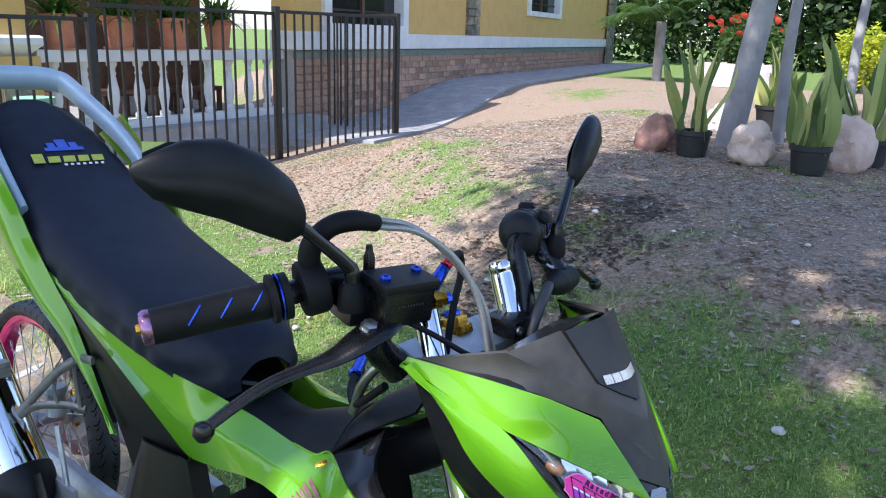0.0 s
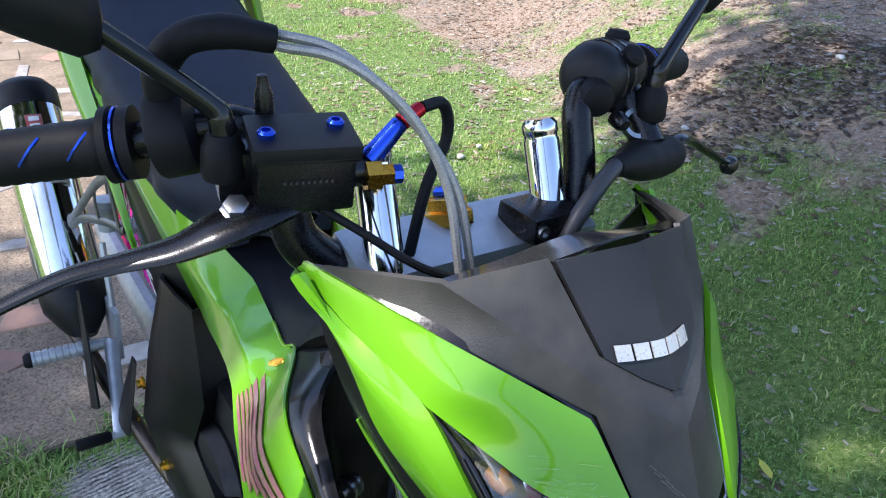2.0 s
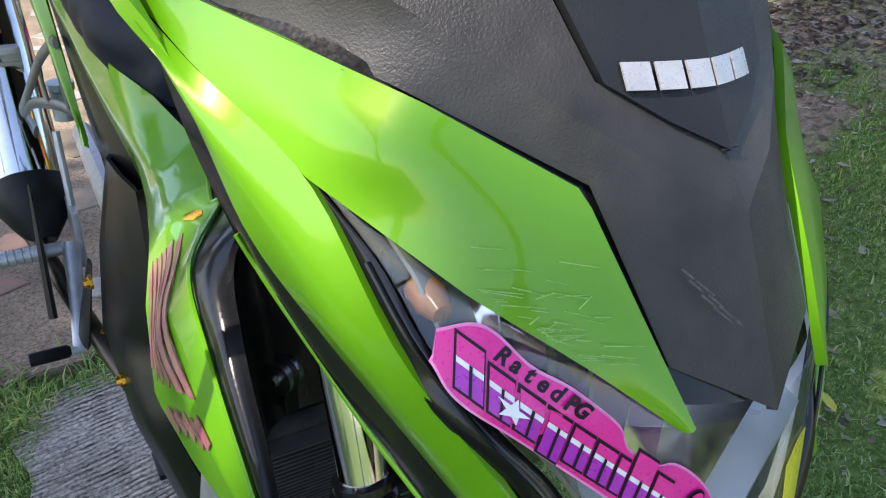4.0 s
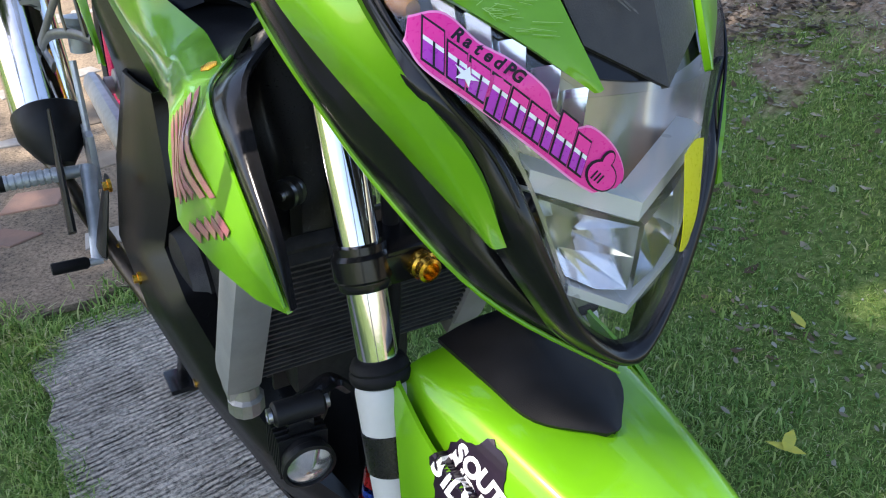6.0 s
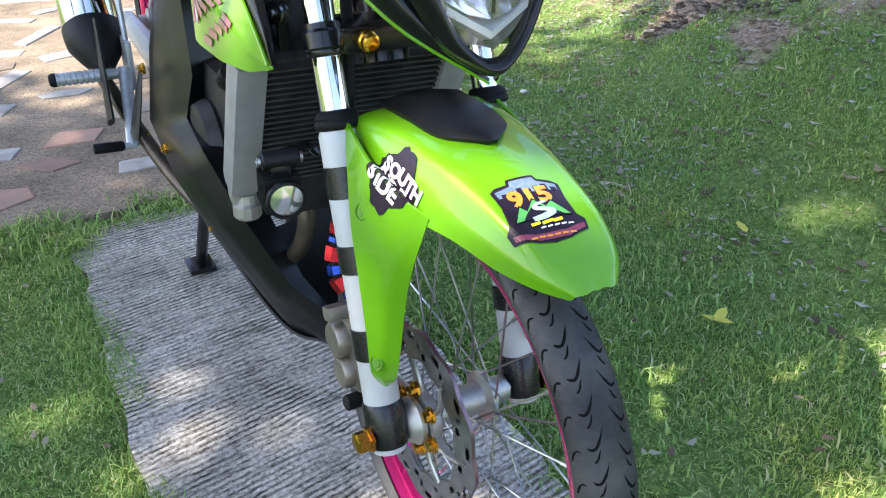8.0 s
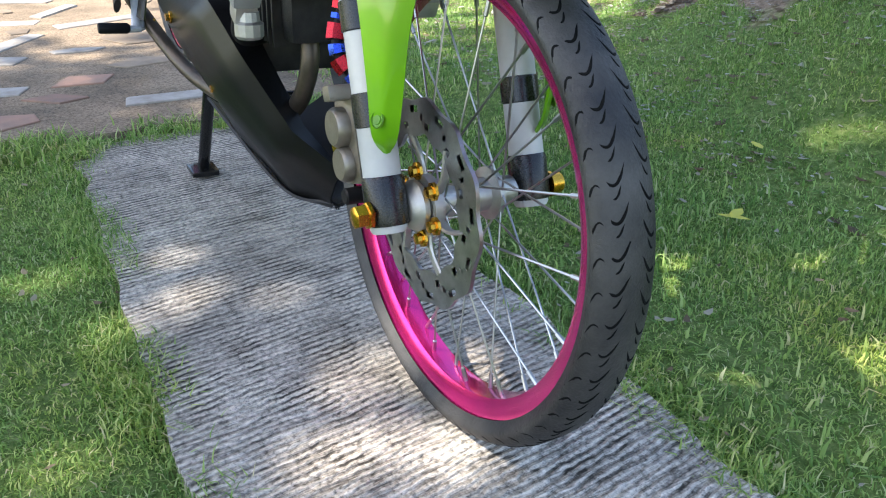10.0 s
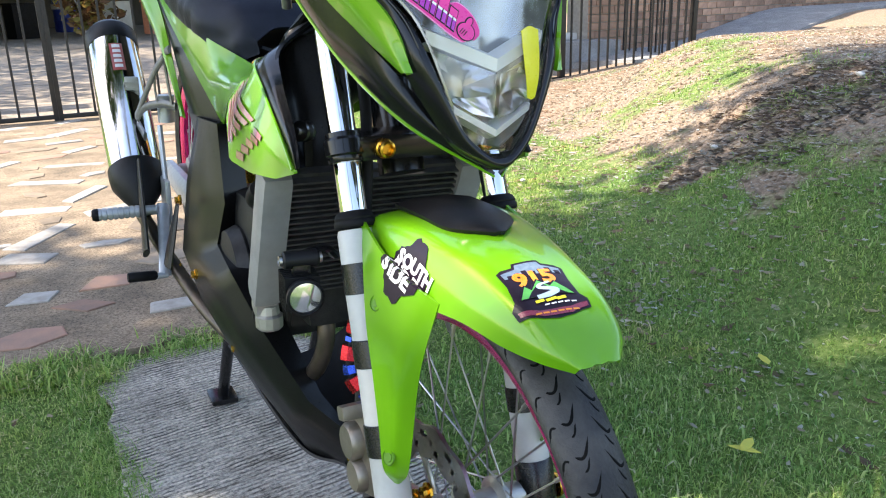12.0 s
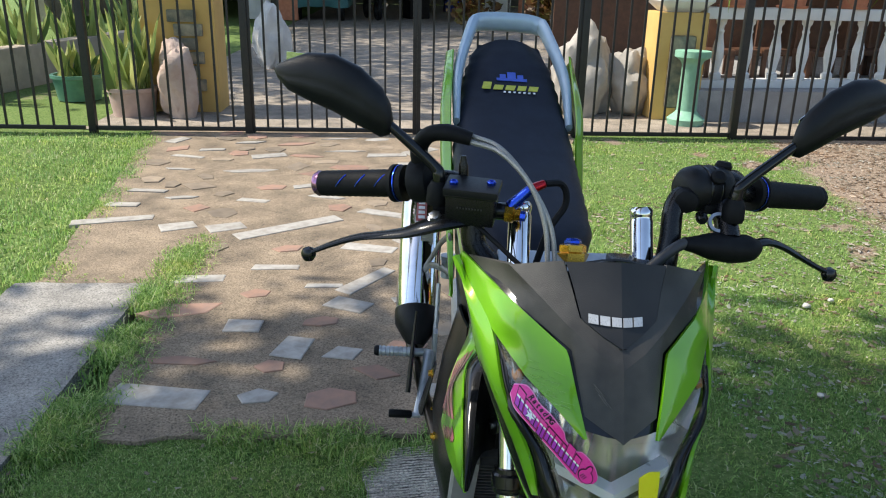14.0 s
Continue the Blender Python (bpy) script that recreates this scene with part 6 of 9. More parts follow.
def across(xe, ze, zc, off, n=7, peak=0.0):
    """A row of face points from edge to edge, by way of the middle; peak lifts a ridge along the middle."""
    out = []
    for i in range(n):
        u = -1 + 2 * i / (n - 1)
        out.append(on_face(u * xe, ze * abs(u) ** 1.3 + zc * (1 - abs(u) ** 1.3), off + peak * (1 - abs(u))))
    return out


CREASE = [(0.112, 0.927, 0.004), (0.083, 0.908, 0.008), (0.054, 0.8875, 0.0105), (0.026, 0.8705, 0.0115), (0.0, 0.858, 0.012)]
VISOR_EDGE = [(0.150, 0.9105, 0.003), (0.100, 0.8915, 0.003), (0.0500, 0.8655, 0.004), (0.0385, 0.813, 0.003), (0.0, 0.7945, 0.004)]
PLATE = [(0.058, 0.944, 0.006), (0.050, 0.922, 0.0075), (0.042, 0.896, 0.0085), (0.022, 0.885, 0.0085), (0.0, 0.8755, 0.009)]
PLATE_MID = [(0.0, 0.951, 0.006), (0.0, 0.930, 0.0085), (0.0, 0.906, 0.0095), (0.0, 0.890, 0.0095), (0.0, 0.8758, 0.009)]


def face_row(pts, lift=0.0, k=1.0):
    return [on_face(-x * k, z, o + lift) for x, z, o in pts]


bm = bmesh.new()
for mir in (False, True):
    add_patch(bm, [face_row(CREASE), face_row(VISOR_EDGE)], 25, 7, 0.004, (-0.5, -1, 0.3), mir, 2)
    add_patch(bm, [face_row(PLATE), face_row(CREASE)], 25, 5, 0.004, (-0.3, -1, 0.4), mir, 2)
visor = part("visor", bm, GREY_PL, bike, "weathered dark grey plastic visor with V-shaped creases")
bm = bmesh.new()
for mir in (False, True):
    add_patch(bm, [face_row(PLATE_MID, 0.0025), face_row(PLATE, 0.0025, 0.965)], 25, 9, 0.005, (0, -1, 0.5), mir, 2)
part("visor_plate", bm, surf("satin_black_plate", (0.011, 0.0115, 0.013), (0.018, 0.018, 0.019), 0.42, scale=14, fine=900, bump=0.4, dist=0.0008, spec=0.35), visor, "raised satin black centre plate")
part("visor_base", patch([across(0.152, 0.909, 0.940, -0.003), across(0.110, 0.893, 0.922, -0.002), across(0.060, 0.867, 0.880, -0.001), across(0.050, 0.830, 0.838, -0.001), across(0.042, 0.800, 0.796, -0.002)], 31, 22, 0.003, sharp=True), GLOSS_BLACK, visor, "glossy black edge round the visor")
bm = bmesh.new()
for i in range(5):
    x0 = -0.0345 + i * 0.0119
    add_patch(bm, [[on_face(x0 + 0.0100 * q / 3, z, 0.0128) for q in range(4)] for z in (0.8945, 0.8985, 0.9025)], 4, 4, 0.0010, (0, -1, 0.5))
badge = part("badge_bar", bm, LOGO_GREY, visor, "row of plain silver bars")
part("top_screen", patch([across(0.120, 0.914, 0.950, -0.006, 5), [(x, y + 0.045, z - 0.014) for x, y, z in across(0.105, 0.914, 0.945, -0.006, 5)]], 15, 5, 0.002, (0, 0.2, 1)), GLOSS_BLACK, visor)

UP_HI = [(0.157, 0.9110), (0.125, 0.9005), (0.096, 0.8890), (0.0545, 0.8655), (0.0455, 0.828), (0.037, 0.797)]
UP_LO = [(0.160, 0.9050), (0.147, 0.8830), (0.128, 0.8580), (0.096, 0.8340), (0.066, 0.8145), (0.0405, 0.795)]
SPEAR_IN = [(0.1605, 0.9045), (0.1468, 0.8825), (0.1276, 0.8575), (0.1175, 0.811), (0.0915, 0.763), (0.078, 0.7225)]
SPEAR_OUT = [(0.161, 0.176, 0.906), (0.150, 0.137, 0.862), (0.141, 0.113, 0.824), (0.125, 0.086, 0.792), (0.103, 0.041, 0.755), (0.083, -0.008, 0.7215)]
LIP = [(0.136, 0.147, 0.807), (0.127, 0.140, 0.787), (0.114, 0.118, 0.758), (0.095, 0.074, 0.717), (0.066, 0.008, 0.674), (0.004, -0.040, 0.634)]
headlight = scratched = None
for mir in (False, True):
    s = 1 if mir else -1
    mid = [((a[0] + b[0]) / 2, (a[1] + b[1]) / 2) for a, b in zip(UP_HI, UP_LO)]
    cowl = part("cowl_panel", patch([[on_face(-x, z, 0.008) for x, z in UP_HI], [on_face(-x, z, 0.0085) for x, z in mid], [on_face(-x, z, 0.007) for x, z in UP_LO]], 33, 9, 0.004, (-0.3, -1, 0.3), mir, True), GREEN, bike,
                "lime green cowl panel with scratches" if not mir else "lime green cowl panel")
    scratched = scratched or cowl
    ins = [on_face(-x, z, q) for (x, z), q in zip(SPEAR_IN, (0.007, 0.007, 0.007, 0.006, 0.005, 0.005))]
    outs = [(-x, y, z) for x, y, z in SPEAR_OUT]
    midp = [tuple((np.array(a) + np.array(b)) / 2 + np.array((-0.0048, -0.0048, 0.0006))) for a, b in zip(ins, outs)]
    part("cheek_panel", patch([ins, midp, outs], 30, 9, 0.004, (-1, -1, 0), mir), GREEN, bike, "lime green cheek panel beside the headlight")
    lips = [(-x, y, z) for x, y, z in LIP]
    outs2 = [(x + 0.004, y + 0.004, z - 0.001) for x, y, z in outs]
    outs2[-1] = (-0.030, -0.020, 0.664)
    outs2[-2] = (-0.094, 0.024, 0.740)
    midb = [tuple((np.array(a) + np.array(b)) / 2 + np.array((-0.003, -0.004, -0.002))) for a, b in zip(outs2, lips)]
    side = part("cowl_side", patch([outs2, midb, lips], 30, 8, 0.004, (-1, -0.6, -0.3), mir), GLOSS_BLACK, bike, "glossy black lower cowl side")
    part("cowl_lip", sweep([(s * x, y - 0.002, z) for x, y, z in LIP], [0.0012, 0.0018, 0.0019, 0.0018, 0.0012], 30, 8), GREEN, side, "thin lime green lip")
    # inner back of the cowl
    part("cowl_back", patch([[(-0.150, 0.170, 0.900), (-0.140, 0.140, 0.850), (-0.128, 0.130, 0.800)], [(-0.09, 0.150, 0.890), (-0.09, 0.120, 0.82), (-0.09, 0.110, 0.74)], [(0, 0.120, 0.880), (0, 0.100, 0.80), (0, 0.080, 0.70)]], 8, 8, 0.003, (0, -1, 0), mir), BLACK_PL, side)

# bezel, lens and what lies behind it
BEZEL_OUT = [(0.1278, 0.8590), (0.1238, 0.835), (0.1185, 0.811), (0.1120, 0.794), (0.0925, 0.763), (0.0785, 0.722), (0.0570, 0.685), (0.040, 0.6605), (0.020, 0.646), (0.0, 0.6385)]
BEZEL_IN = [(0.1238, 0.8555), (0.1145, 0.836), (0.1090, 0.815), (0.0915, 0.788), (0.0745, 0.7665), (0.0635, 0.744), (0.0500, 0.709), (0.034, 0.677), (0.013, 0.657), (0.0, 0.6535)]
rows = []
for f, lift in ((0.0, -0.006), (0.10, 0.0), (0.30, 0.0035), (0.55, 0.0045), (0.80, 0.0025), (1.0, -0.004)):
    half = []
    for k, ((xo, zo), (xi, zi)) in enumerate(zip(BEZEL_OUT, BEZEL_IN)):
        rim = lift * (0.35 if k < 3 else 0.8 if k < 5 else 1.5) - (0.003 if k < 5 else 0.001)
        half.append((xo + (xi - xo) * f, zo + (zi - zo) * f, rim))
    rows.append([on_face(-x, z, o) for x, z, o in half] + [on_face(x, z, o) for x, z, o in half[-2::-1]])
headlight = part("headlight", patch(rows, 109, 16, 0.004), GLOSS_BLACK, bike, "clear faceted headlight with a wide glossy black bezel")
for sx in (-1, 1):
    part("bezel_ridge", sweep([on_face(sx * (xo + (xi - xo) * 0.62), zo + (zi - zo) * 0.62, 0.0005 if k < 3 else 0.0035) for k, ((xo, zo), (xi, zi)) in enumerate(zip(BEZEL_OUT[1:8], BEZEL_IN[1:8]))], 0.0011, 40, 6), GLOSS_BLACK, headlight)
WEDGE = [[(0.1235, 0.8555), (0.1222, 0.8545), (0.1210, 0.8530)], [(0.1145, 0.836), (0.107, 0.838), (0.0985, 0.8335)], [(0.109, 0.815), (0.090, 0.821), (0.071, 0.8155)], [(0.0915, 0.788), (0.066, 0.794), (0.040, 0.793)]]
LOWER = [(0.0915, 0.788, 0.793), (0.0745, 0.7665, 0.7665), (0.0635, 0.744, 0.742), (0.0500, 0.709, 0.706), (0.034, 0.677, 0.674), (0.013, 0.657, 0.656)]


def lens_edge(z):
    return float(np.interp(z, [p[1] for p in BEZEL_IN[::-1]], [p[0] + 0.002 for p in BEZEL_IN[::-1]]))


def lens_sheet(off, thick, deep=0.0):
    bm = bmesh.new()
    for mir in (False, True):
        add_patch(bm, [[(x, y + deep * (1 - min(1, abs(x) / (0.9 * lens_edge(z))) ** 5), z) for x, y, z in (on_face(-x * (0.93 if deep else 1), z, off) for x, z in r)] for r in WEDGE], 10, 12, thick, None, mir)
    add_patch(bm, [[(x, y + deep * (1 - min(1, abs(x) / (0.9 * lens_edge(z))) ** 5), z) for x, y, z in across(x * (0.93 if deep else 1), ze, zc, off, 13)] for x, ze, zc in LOWER], 37, 18, thick)
    return bm


lens = part("lens", lens_sheet(0.001, 0.0015), LENS, headlight, "clear plastic lens")
lens.visible_shadow = False
part("lamp_housing", lens_sheet(-0.005, 0.002, 0.034), surf("silver_lamp_housing", (0.46, 0.45, 0.43), (0.30, 0.29, 0.27), 0.22, 0.6, scale=10, fine=20, bump=0.0), headlight, "silver lamp housing")
REFL = surf("bright_reflector", (0.80, 0.81, 0.82), (0.66, 0.67, 0.68), 0.14, 0.9, scale=12, fine=20, bump=0.0)
WHITE_PL = surf("satin_silver_trim", (0.72, 0.73, 0.74), (0.64, 0.65, 0.66), 0.3, 0.3, scale=10, fine=20, bump=0.0)
# chevron trims and two reflector bowls
for z, dz, w, up in ((0.742, 0.011, 0.062, 0.015), (0.682, 0.006, 0.041, 0.013)):
    def bar(dn, back):
        return [(sx * w, face_y(w, z + up) + 0.004 + back, z + up - dn) if sx else (0.0, face_y(0, z) + 0.008 + back, z - 0.008 - dn) for sx in (-1, 0, 1)]
    part("lamp_trim", patch([bar(-0.004, 0.016), bar(0, 0.0), bar(dz, 0.001), bar(dz + 0.004, 0.015)], 13, 10, 0.002, sharp=2), WHITE_PL, headlight, "silver chevron trim", smooth=False)
# faceted reflectors between the trims
for sx in (-1, 1):
    rim = [(0.058, 0.742), (0.034, 0.732), (0.002, 0.722), (0.002, 0.704), (0.002, 0.684), (0.022, 0.688), (0.040, 0.698), (0.050, 0.716)]
    bm = bmesh.new()
    outer = [bm.verts.new((sx * x, face_y(x, z) + 0.009, z)) for x, z in rim]
    inner = [bm.verts.new((sx * (0.030 + (x - 0.030) * 0.45), face_y(0.030, 0.71) + 0.030 + 0.006 * (q % 2), 0.711 + (z - 0.711) * 0.45)) for q, (x, z) in enumerate(rim)]
    for q in range(len(rim)):
        r = (q + 1) % len(rim)
        bm.faces.new((outer[q], outer[r], inner[r]))
        bm.faces.new((outer[q], inner[r], inner[q]))
    part("reflector", bm, REFL, headlight, "faceted chromed reflector", smooth=False)
for sx in (-1, 1):
    m = axis_to((sx * 0.040, face_y(0.04, 0.705, -0.040), 0.700), (sx * 0.043, -0.3, 0.695))
    part("bulb", lathe([(0.0, 0), (0.005, 0), (0.005, 0.010), (0.0, 0.014)], 12, m), STICK_WHITE, headlight)
    m2 = axis_to((sx * 0.100, face_y(0.100, 0.826, -0.022), 0.826), (sx * 0.12, -0.2, 0.80))
    part("position_bulb", lathe([(0, 0), (0.007, 0), (0.007, 0.010), (0.004, 0.018), (0, 0.019)], 12, m2), surf("dull_amber_glass", (0.30, 0.13, 0.03), (0.22, 0.10, 0.03), 0.25, scale=60), headlight, "amber position bulb")
    part("bulb_holder", boxm((0, 0, -0.004), (0.024, 0.024, 0.010), m2, 0.002), BLACK_PL, headlight)
for i in range(5):
    x = 0.030 + 0.013 * i
    part("lamp_rib", patch([[on_face(-x, 0.760 + 0.011 * i, -0.018), on_face(-x + 0.006, 0.790 + 0.011 * i, -0.020)], [on_face(-x - 0.009, 0.756 + 0.011 * i, -0.026), on_face(-x - 0.004, 0.786 + 0.011 * i, -0.028)]], 4, 4, 0.002), REFL, headlight)


# stickers on the lens
def lens_pt(u, v, off):
    """u along the sticker from its upper end, v across it."""
    x = -0.106 + 0.076 * u + 0.0085 * v
    z = 0.8165 - 0.062 * u + 0.0118 * v
    return on_face(x, z, off)


def strip(u0, u1, v0, v1, off, lean=0.0, n=4):
    return patch([[lens_pt(u0 + (u1 - u0) * i / (n - 1) + lean * 0.5, v0, off) for i in range(n)], [lens_pt(u0 + (u1 - u0) * i / (n - 1) - lean * 0.5, v1, off) for i in range(n)]], max(4, n * 2), 3, 0.0005)


def blob(bm, loop, off, k=1.0):
    """A closed outline on the lens, drawn out from its middle in three rings."""
    cu, cv = sum(p[0] for p in loop) / len(loop), sum(p[1] for p in loop) / len(loop)
    prev = None
    for f in (k, 0.66 * k, 0.33 * k):
        ring = [bm.verts.new(lens_pt(cu + (u - cu) * f, cv + (v - cv) * f, off)) for u, v in loop]
        if prev:
            for i in range(len(ring)):
                bm.faces.new((prev[i - 1], prev[i], ring[i], ring[i - 1]))
        prev = ring
    bm.faces.new(prev)


TOP = [(-0.045, 0.25), (0.03, 0.85), (0.10, 1.0), (0.22, 0.86), (0.35, 1.0), (0.52, 0.92), (0.60, 0.58), (0.72, 0.56), (0.78, 0.88), (0.88, 0.92), (0.98, 0.75), (1.06, 0.35), (1.06, -0.1)]
LOW = [(-0.02, -0.35), (0.08, -0.72), (0.30, -0.70), (0.60, -0.70), (0.86, -0.74), (0.98, -0.66)]


def band(name, grow, off, mat, parent, label=""):
    bm = bmesh.new()
    up = spline([(u, v + grow, 0) for u, v in TOP], 46)
    lo = spline([(u, v - grow, 0) for u, v in LOW], 46)
    rows = [[bm.verts.new(lens_pt(a[0] * (1 - f) + b[0] * f, a[1] * (1 - f) + b[1] * f, off)) for a, b in zip(up, lo)] for f in np.linspace(0, 1, 9)]
    for r0, r1 in zip(rows, rows[1:]):
        for i in range(len(r0) - 1):
            bm.faces.new((r0[i], r0[i + 1], r1[i + 1], r1[i]))
    return part(name, bm, mat, parent, label)


sticker = band("sticker", 0.06, 0.0022, STICK_ROSE, bike, "hot pink lettering sticker on the headlight lens")
band("sticker_field", -0.01, 0.0028, STICK_PINK, sticker)


def glyph(u, w, v0, v1, off, lean=0.052):
    return patch([[lens_pt(u - lean * v0, v0, off), lens_pt(u + w - lean * v0, v0, off)], [lens_pt(u - lean * v1, v1, off), lens_pt(u + w - lean * v1, v1, off)]], 4, 7, 0.0004)


# plain slanting bars stand for the word: a dark outline, a pink and purple face with a pale middle
LETTERS = [(0.020, 0.098, -0.50, 0.52), (0.124, 0.090, -0.50, 0.36), (0.220, 0.090, -0.50, 0.36), (0.316, 0.088, -0.66, 0.36), (0.410, 0.092, -0.50, 0.36), (0.508, 0.092, -0.50, 0.36), (0.606, 0.050, -0.50, 0.36), (0.662, 0.098, -0.50, 0.72), (0.766, 0.084, -0.50, 0.50)]
for u, w, v0, v1 in LETTERS:
    dark = part("lettering_bar", glyph(u, w, v0 - 0.07, v1 + 0.07, 0.0034), STICK_DARK, sticker)
    part("lettering_face", glyph(u + 0.005, w - 0.012, 0.10, v1, 0.0040), STICK_PINK, dark)
    part("lettering_gleam", glyph(u + 0.005, w - 0.012, -0.02, 0.10, 0.0040), STICK_WHITE, dark)
    part("lettering_shade", glyph(u + 0.005, w - 0.012, v0, -0.02, 0.0040), STICK_PURPLE, dark)
    if w > 0.06:
        part("lettering_slot", glyph(u + w * 0.44, w * 0.10, v0 - 0.02, 0.10, 0.0046), STICK_DARK, dark)
for k, c in enumerate("RatedPG"):
    p0, p1, p2 = (Vector(lens_pt(0.170 + 0.042 * k + du, 0.57 + dv, 0.0048)) for du, dv in ((0, 0), (0.03, 0), (0, 0.2)))
    ex = (p1 - p0).normalized()
    ez = ex.cross(p2 - p0).normalized()
    text_mesh("letter", c, 0.0080, STICK_DARK, sticker, Matrix.Translation(p0) @ Matrix((ex, ez.cross(ex), ez)).transposed().to_4x4(), 0.0002, 0.0003, 0.15)
for cu, cv, ru, rv, mat, off in ((0.955, -0.10, 0.085, 0.50, STICK_DARK, 0.0034), (0.955, -0.10, 0.074, 0.44, STICK_PINK, 0.0040), (0.935, 0.42, 0.034, 0.34, STICK_DARK, 0.0036), (0.935, 0.42, 0.024, 0.27, STICK_PINK, 0.0042)):
    bm = bmesh.new()
    blob(bm, [(cu + ru * math.cos(a), cv + rv * math.sin(a)) for a in np.linspace(0, 6.283, 20, endpoint=False)], off)
    part("round_mark", bm, mat, sticker)
for k in range(3):
    part("mark_line", glyph(0.915 + 0.02 * k, 0.007, -0.38, -0.05, 0.0046, -0.02), STICK_DARK, sticker)
star = [(0.21 + (0.055 if k % 2 == 0 else 0.022) * math.cos(radians(90 + 36 * k)), -0.18 + (0.30 if k % 2 == 0 else 0.12) * math.sin(radians(90 + 36 * k))) for k in range(10)]
bm = bmesh.new()
bm.faces.new([bm.verts.new(lens_pt(u, v, 0.0046)) for u, v in star])
part("star", bm, STICK_WHITE, sticker, "white star", smooth=False)
part("yellow_sticker", patch([[on_face(x, z, 0.0022) for x, z in r] for r in (((0.022, 0.757), (0.034, 0.761), (0.048, 0.758)), ((0.024, 0.738), (0.036, 0.740), (0.048, 0.738)), ((0.027, 0.716), (0.037, 0.716), (0.046, 0.718)), ((0.030, 0.701), (0.036, 0.699), (0.042, 0.701)))], 12, 14, 0.0005), STICK_YELLOW, bike, "plain yellow sticker on the lens edge")

# scratches in the paint of the cowl panel
SCRATCH = surf("bare_scratched_plastic", (0.40, 0.62, 0.20), (0.30, 0.54, 0.12), 0.6, scale=300, fine=900, bump=0.1)
rs = random.Random(4)
for i in range(46):
    if i < 32:
        x, z = -rs.uniform(0.062, 0.098), rs.uniform(0.808, 0.848)
    else:
        x, z = -rs.gauss(0.078, 0.006), rs.gauss(0.822, 0.010)
    z = max(z + 0.004, 0.812 + 0.75 * (-x - 0.060))
    ln, an = rs.uniform(0.003, 0.013) if i < 32 else rs.uniform(0.002, 0.007), rs.gauss(-0.03, 0.09 if i < 32 else 0.35)
    p0, p1 = on_face(x, z, 0.0118), on_face(x + ln * math.cos(an), z + ln * math.sin(an), 0.0118)
    w = rs.uniform(0.00008, 0.00026)
    part("paint_scratch", patch([[p0, p1], [(p0[0], p0[1], p0[2] + w), (p1[0], p1[1], p1[2] + w * 0.3)]], 5, 2, 0.0004), SCRATCH, scratched, "pale scratch in the green paint")

# a pale scuff on the visor
SCUFF = surf("pale_scuff", (0.11, 0.108, 0.10), (0.06, 0.058, 0.054), 0.7, scale=400, fine=900, bump=0.2)
for k in range(8):
    x, z, ln = -0.030 + 0.0016 * k + rs.uniform(-0.001, 0.001), 0.842 - 0.0018 * k + rs.uniform(-0.002, 0.002), rs.uniform(0.004, 0.009)
    p0, p1 = on_face(x, z, 0.0106), on_face(x + ln * 0.7, z - ln * 0.6, 0.0106)
    part("scuff_mark", patch([[p0, p1], [(p0[0] + 0.0005, p0[1], p0[2] + 0.0007), (p1[0] + 0.0003, p1[1], p1[2] + 0.0004)]], 4, 2, 0.0003), SCUFF, visor, "pale scuff mark")

# the cowl sits a little off the wheel's plane
for o in set(bpy.data.objects) - before_cowl:
    o.data.transform(Matrix.Translation((-0.008, 0, 0)) @ Matrix.Diagonal((0.945, 1, 1, 1)))


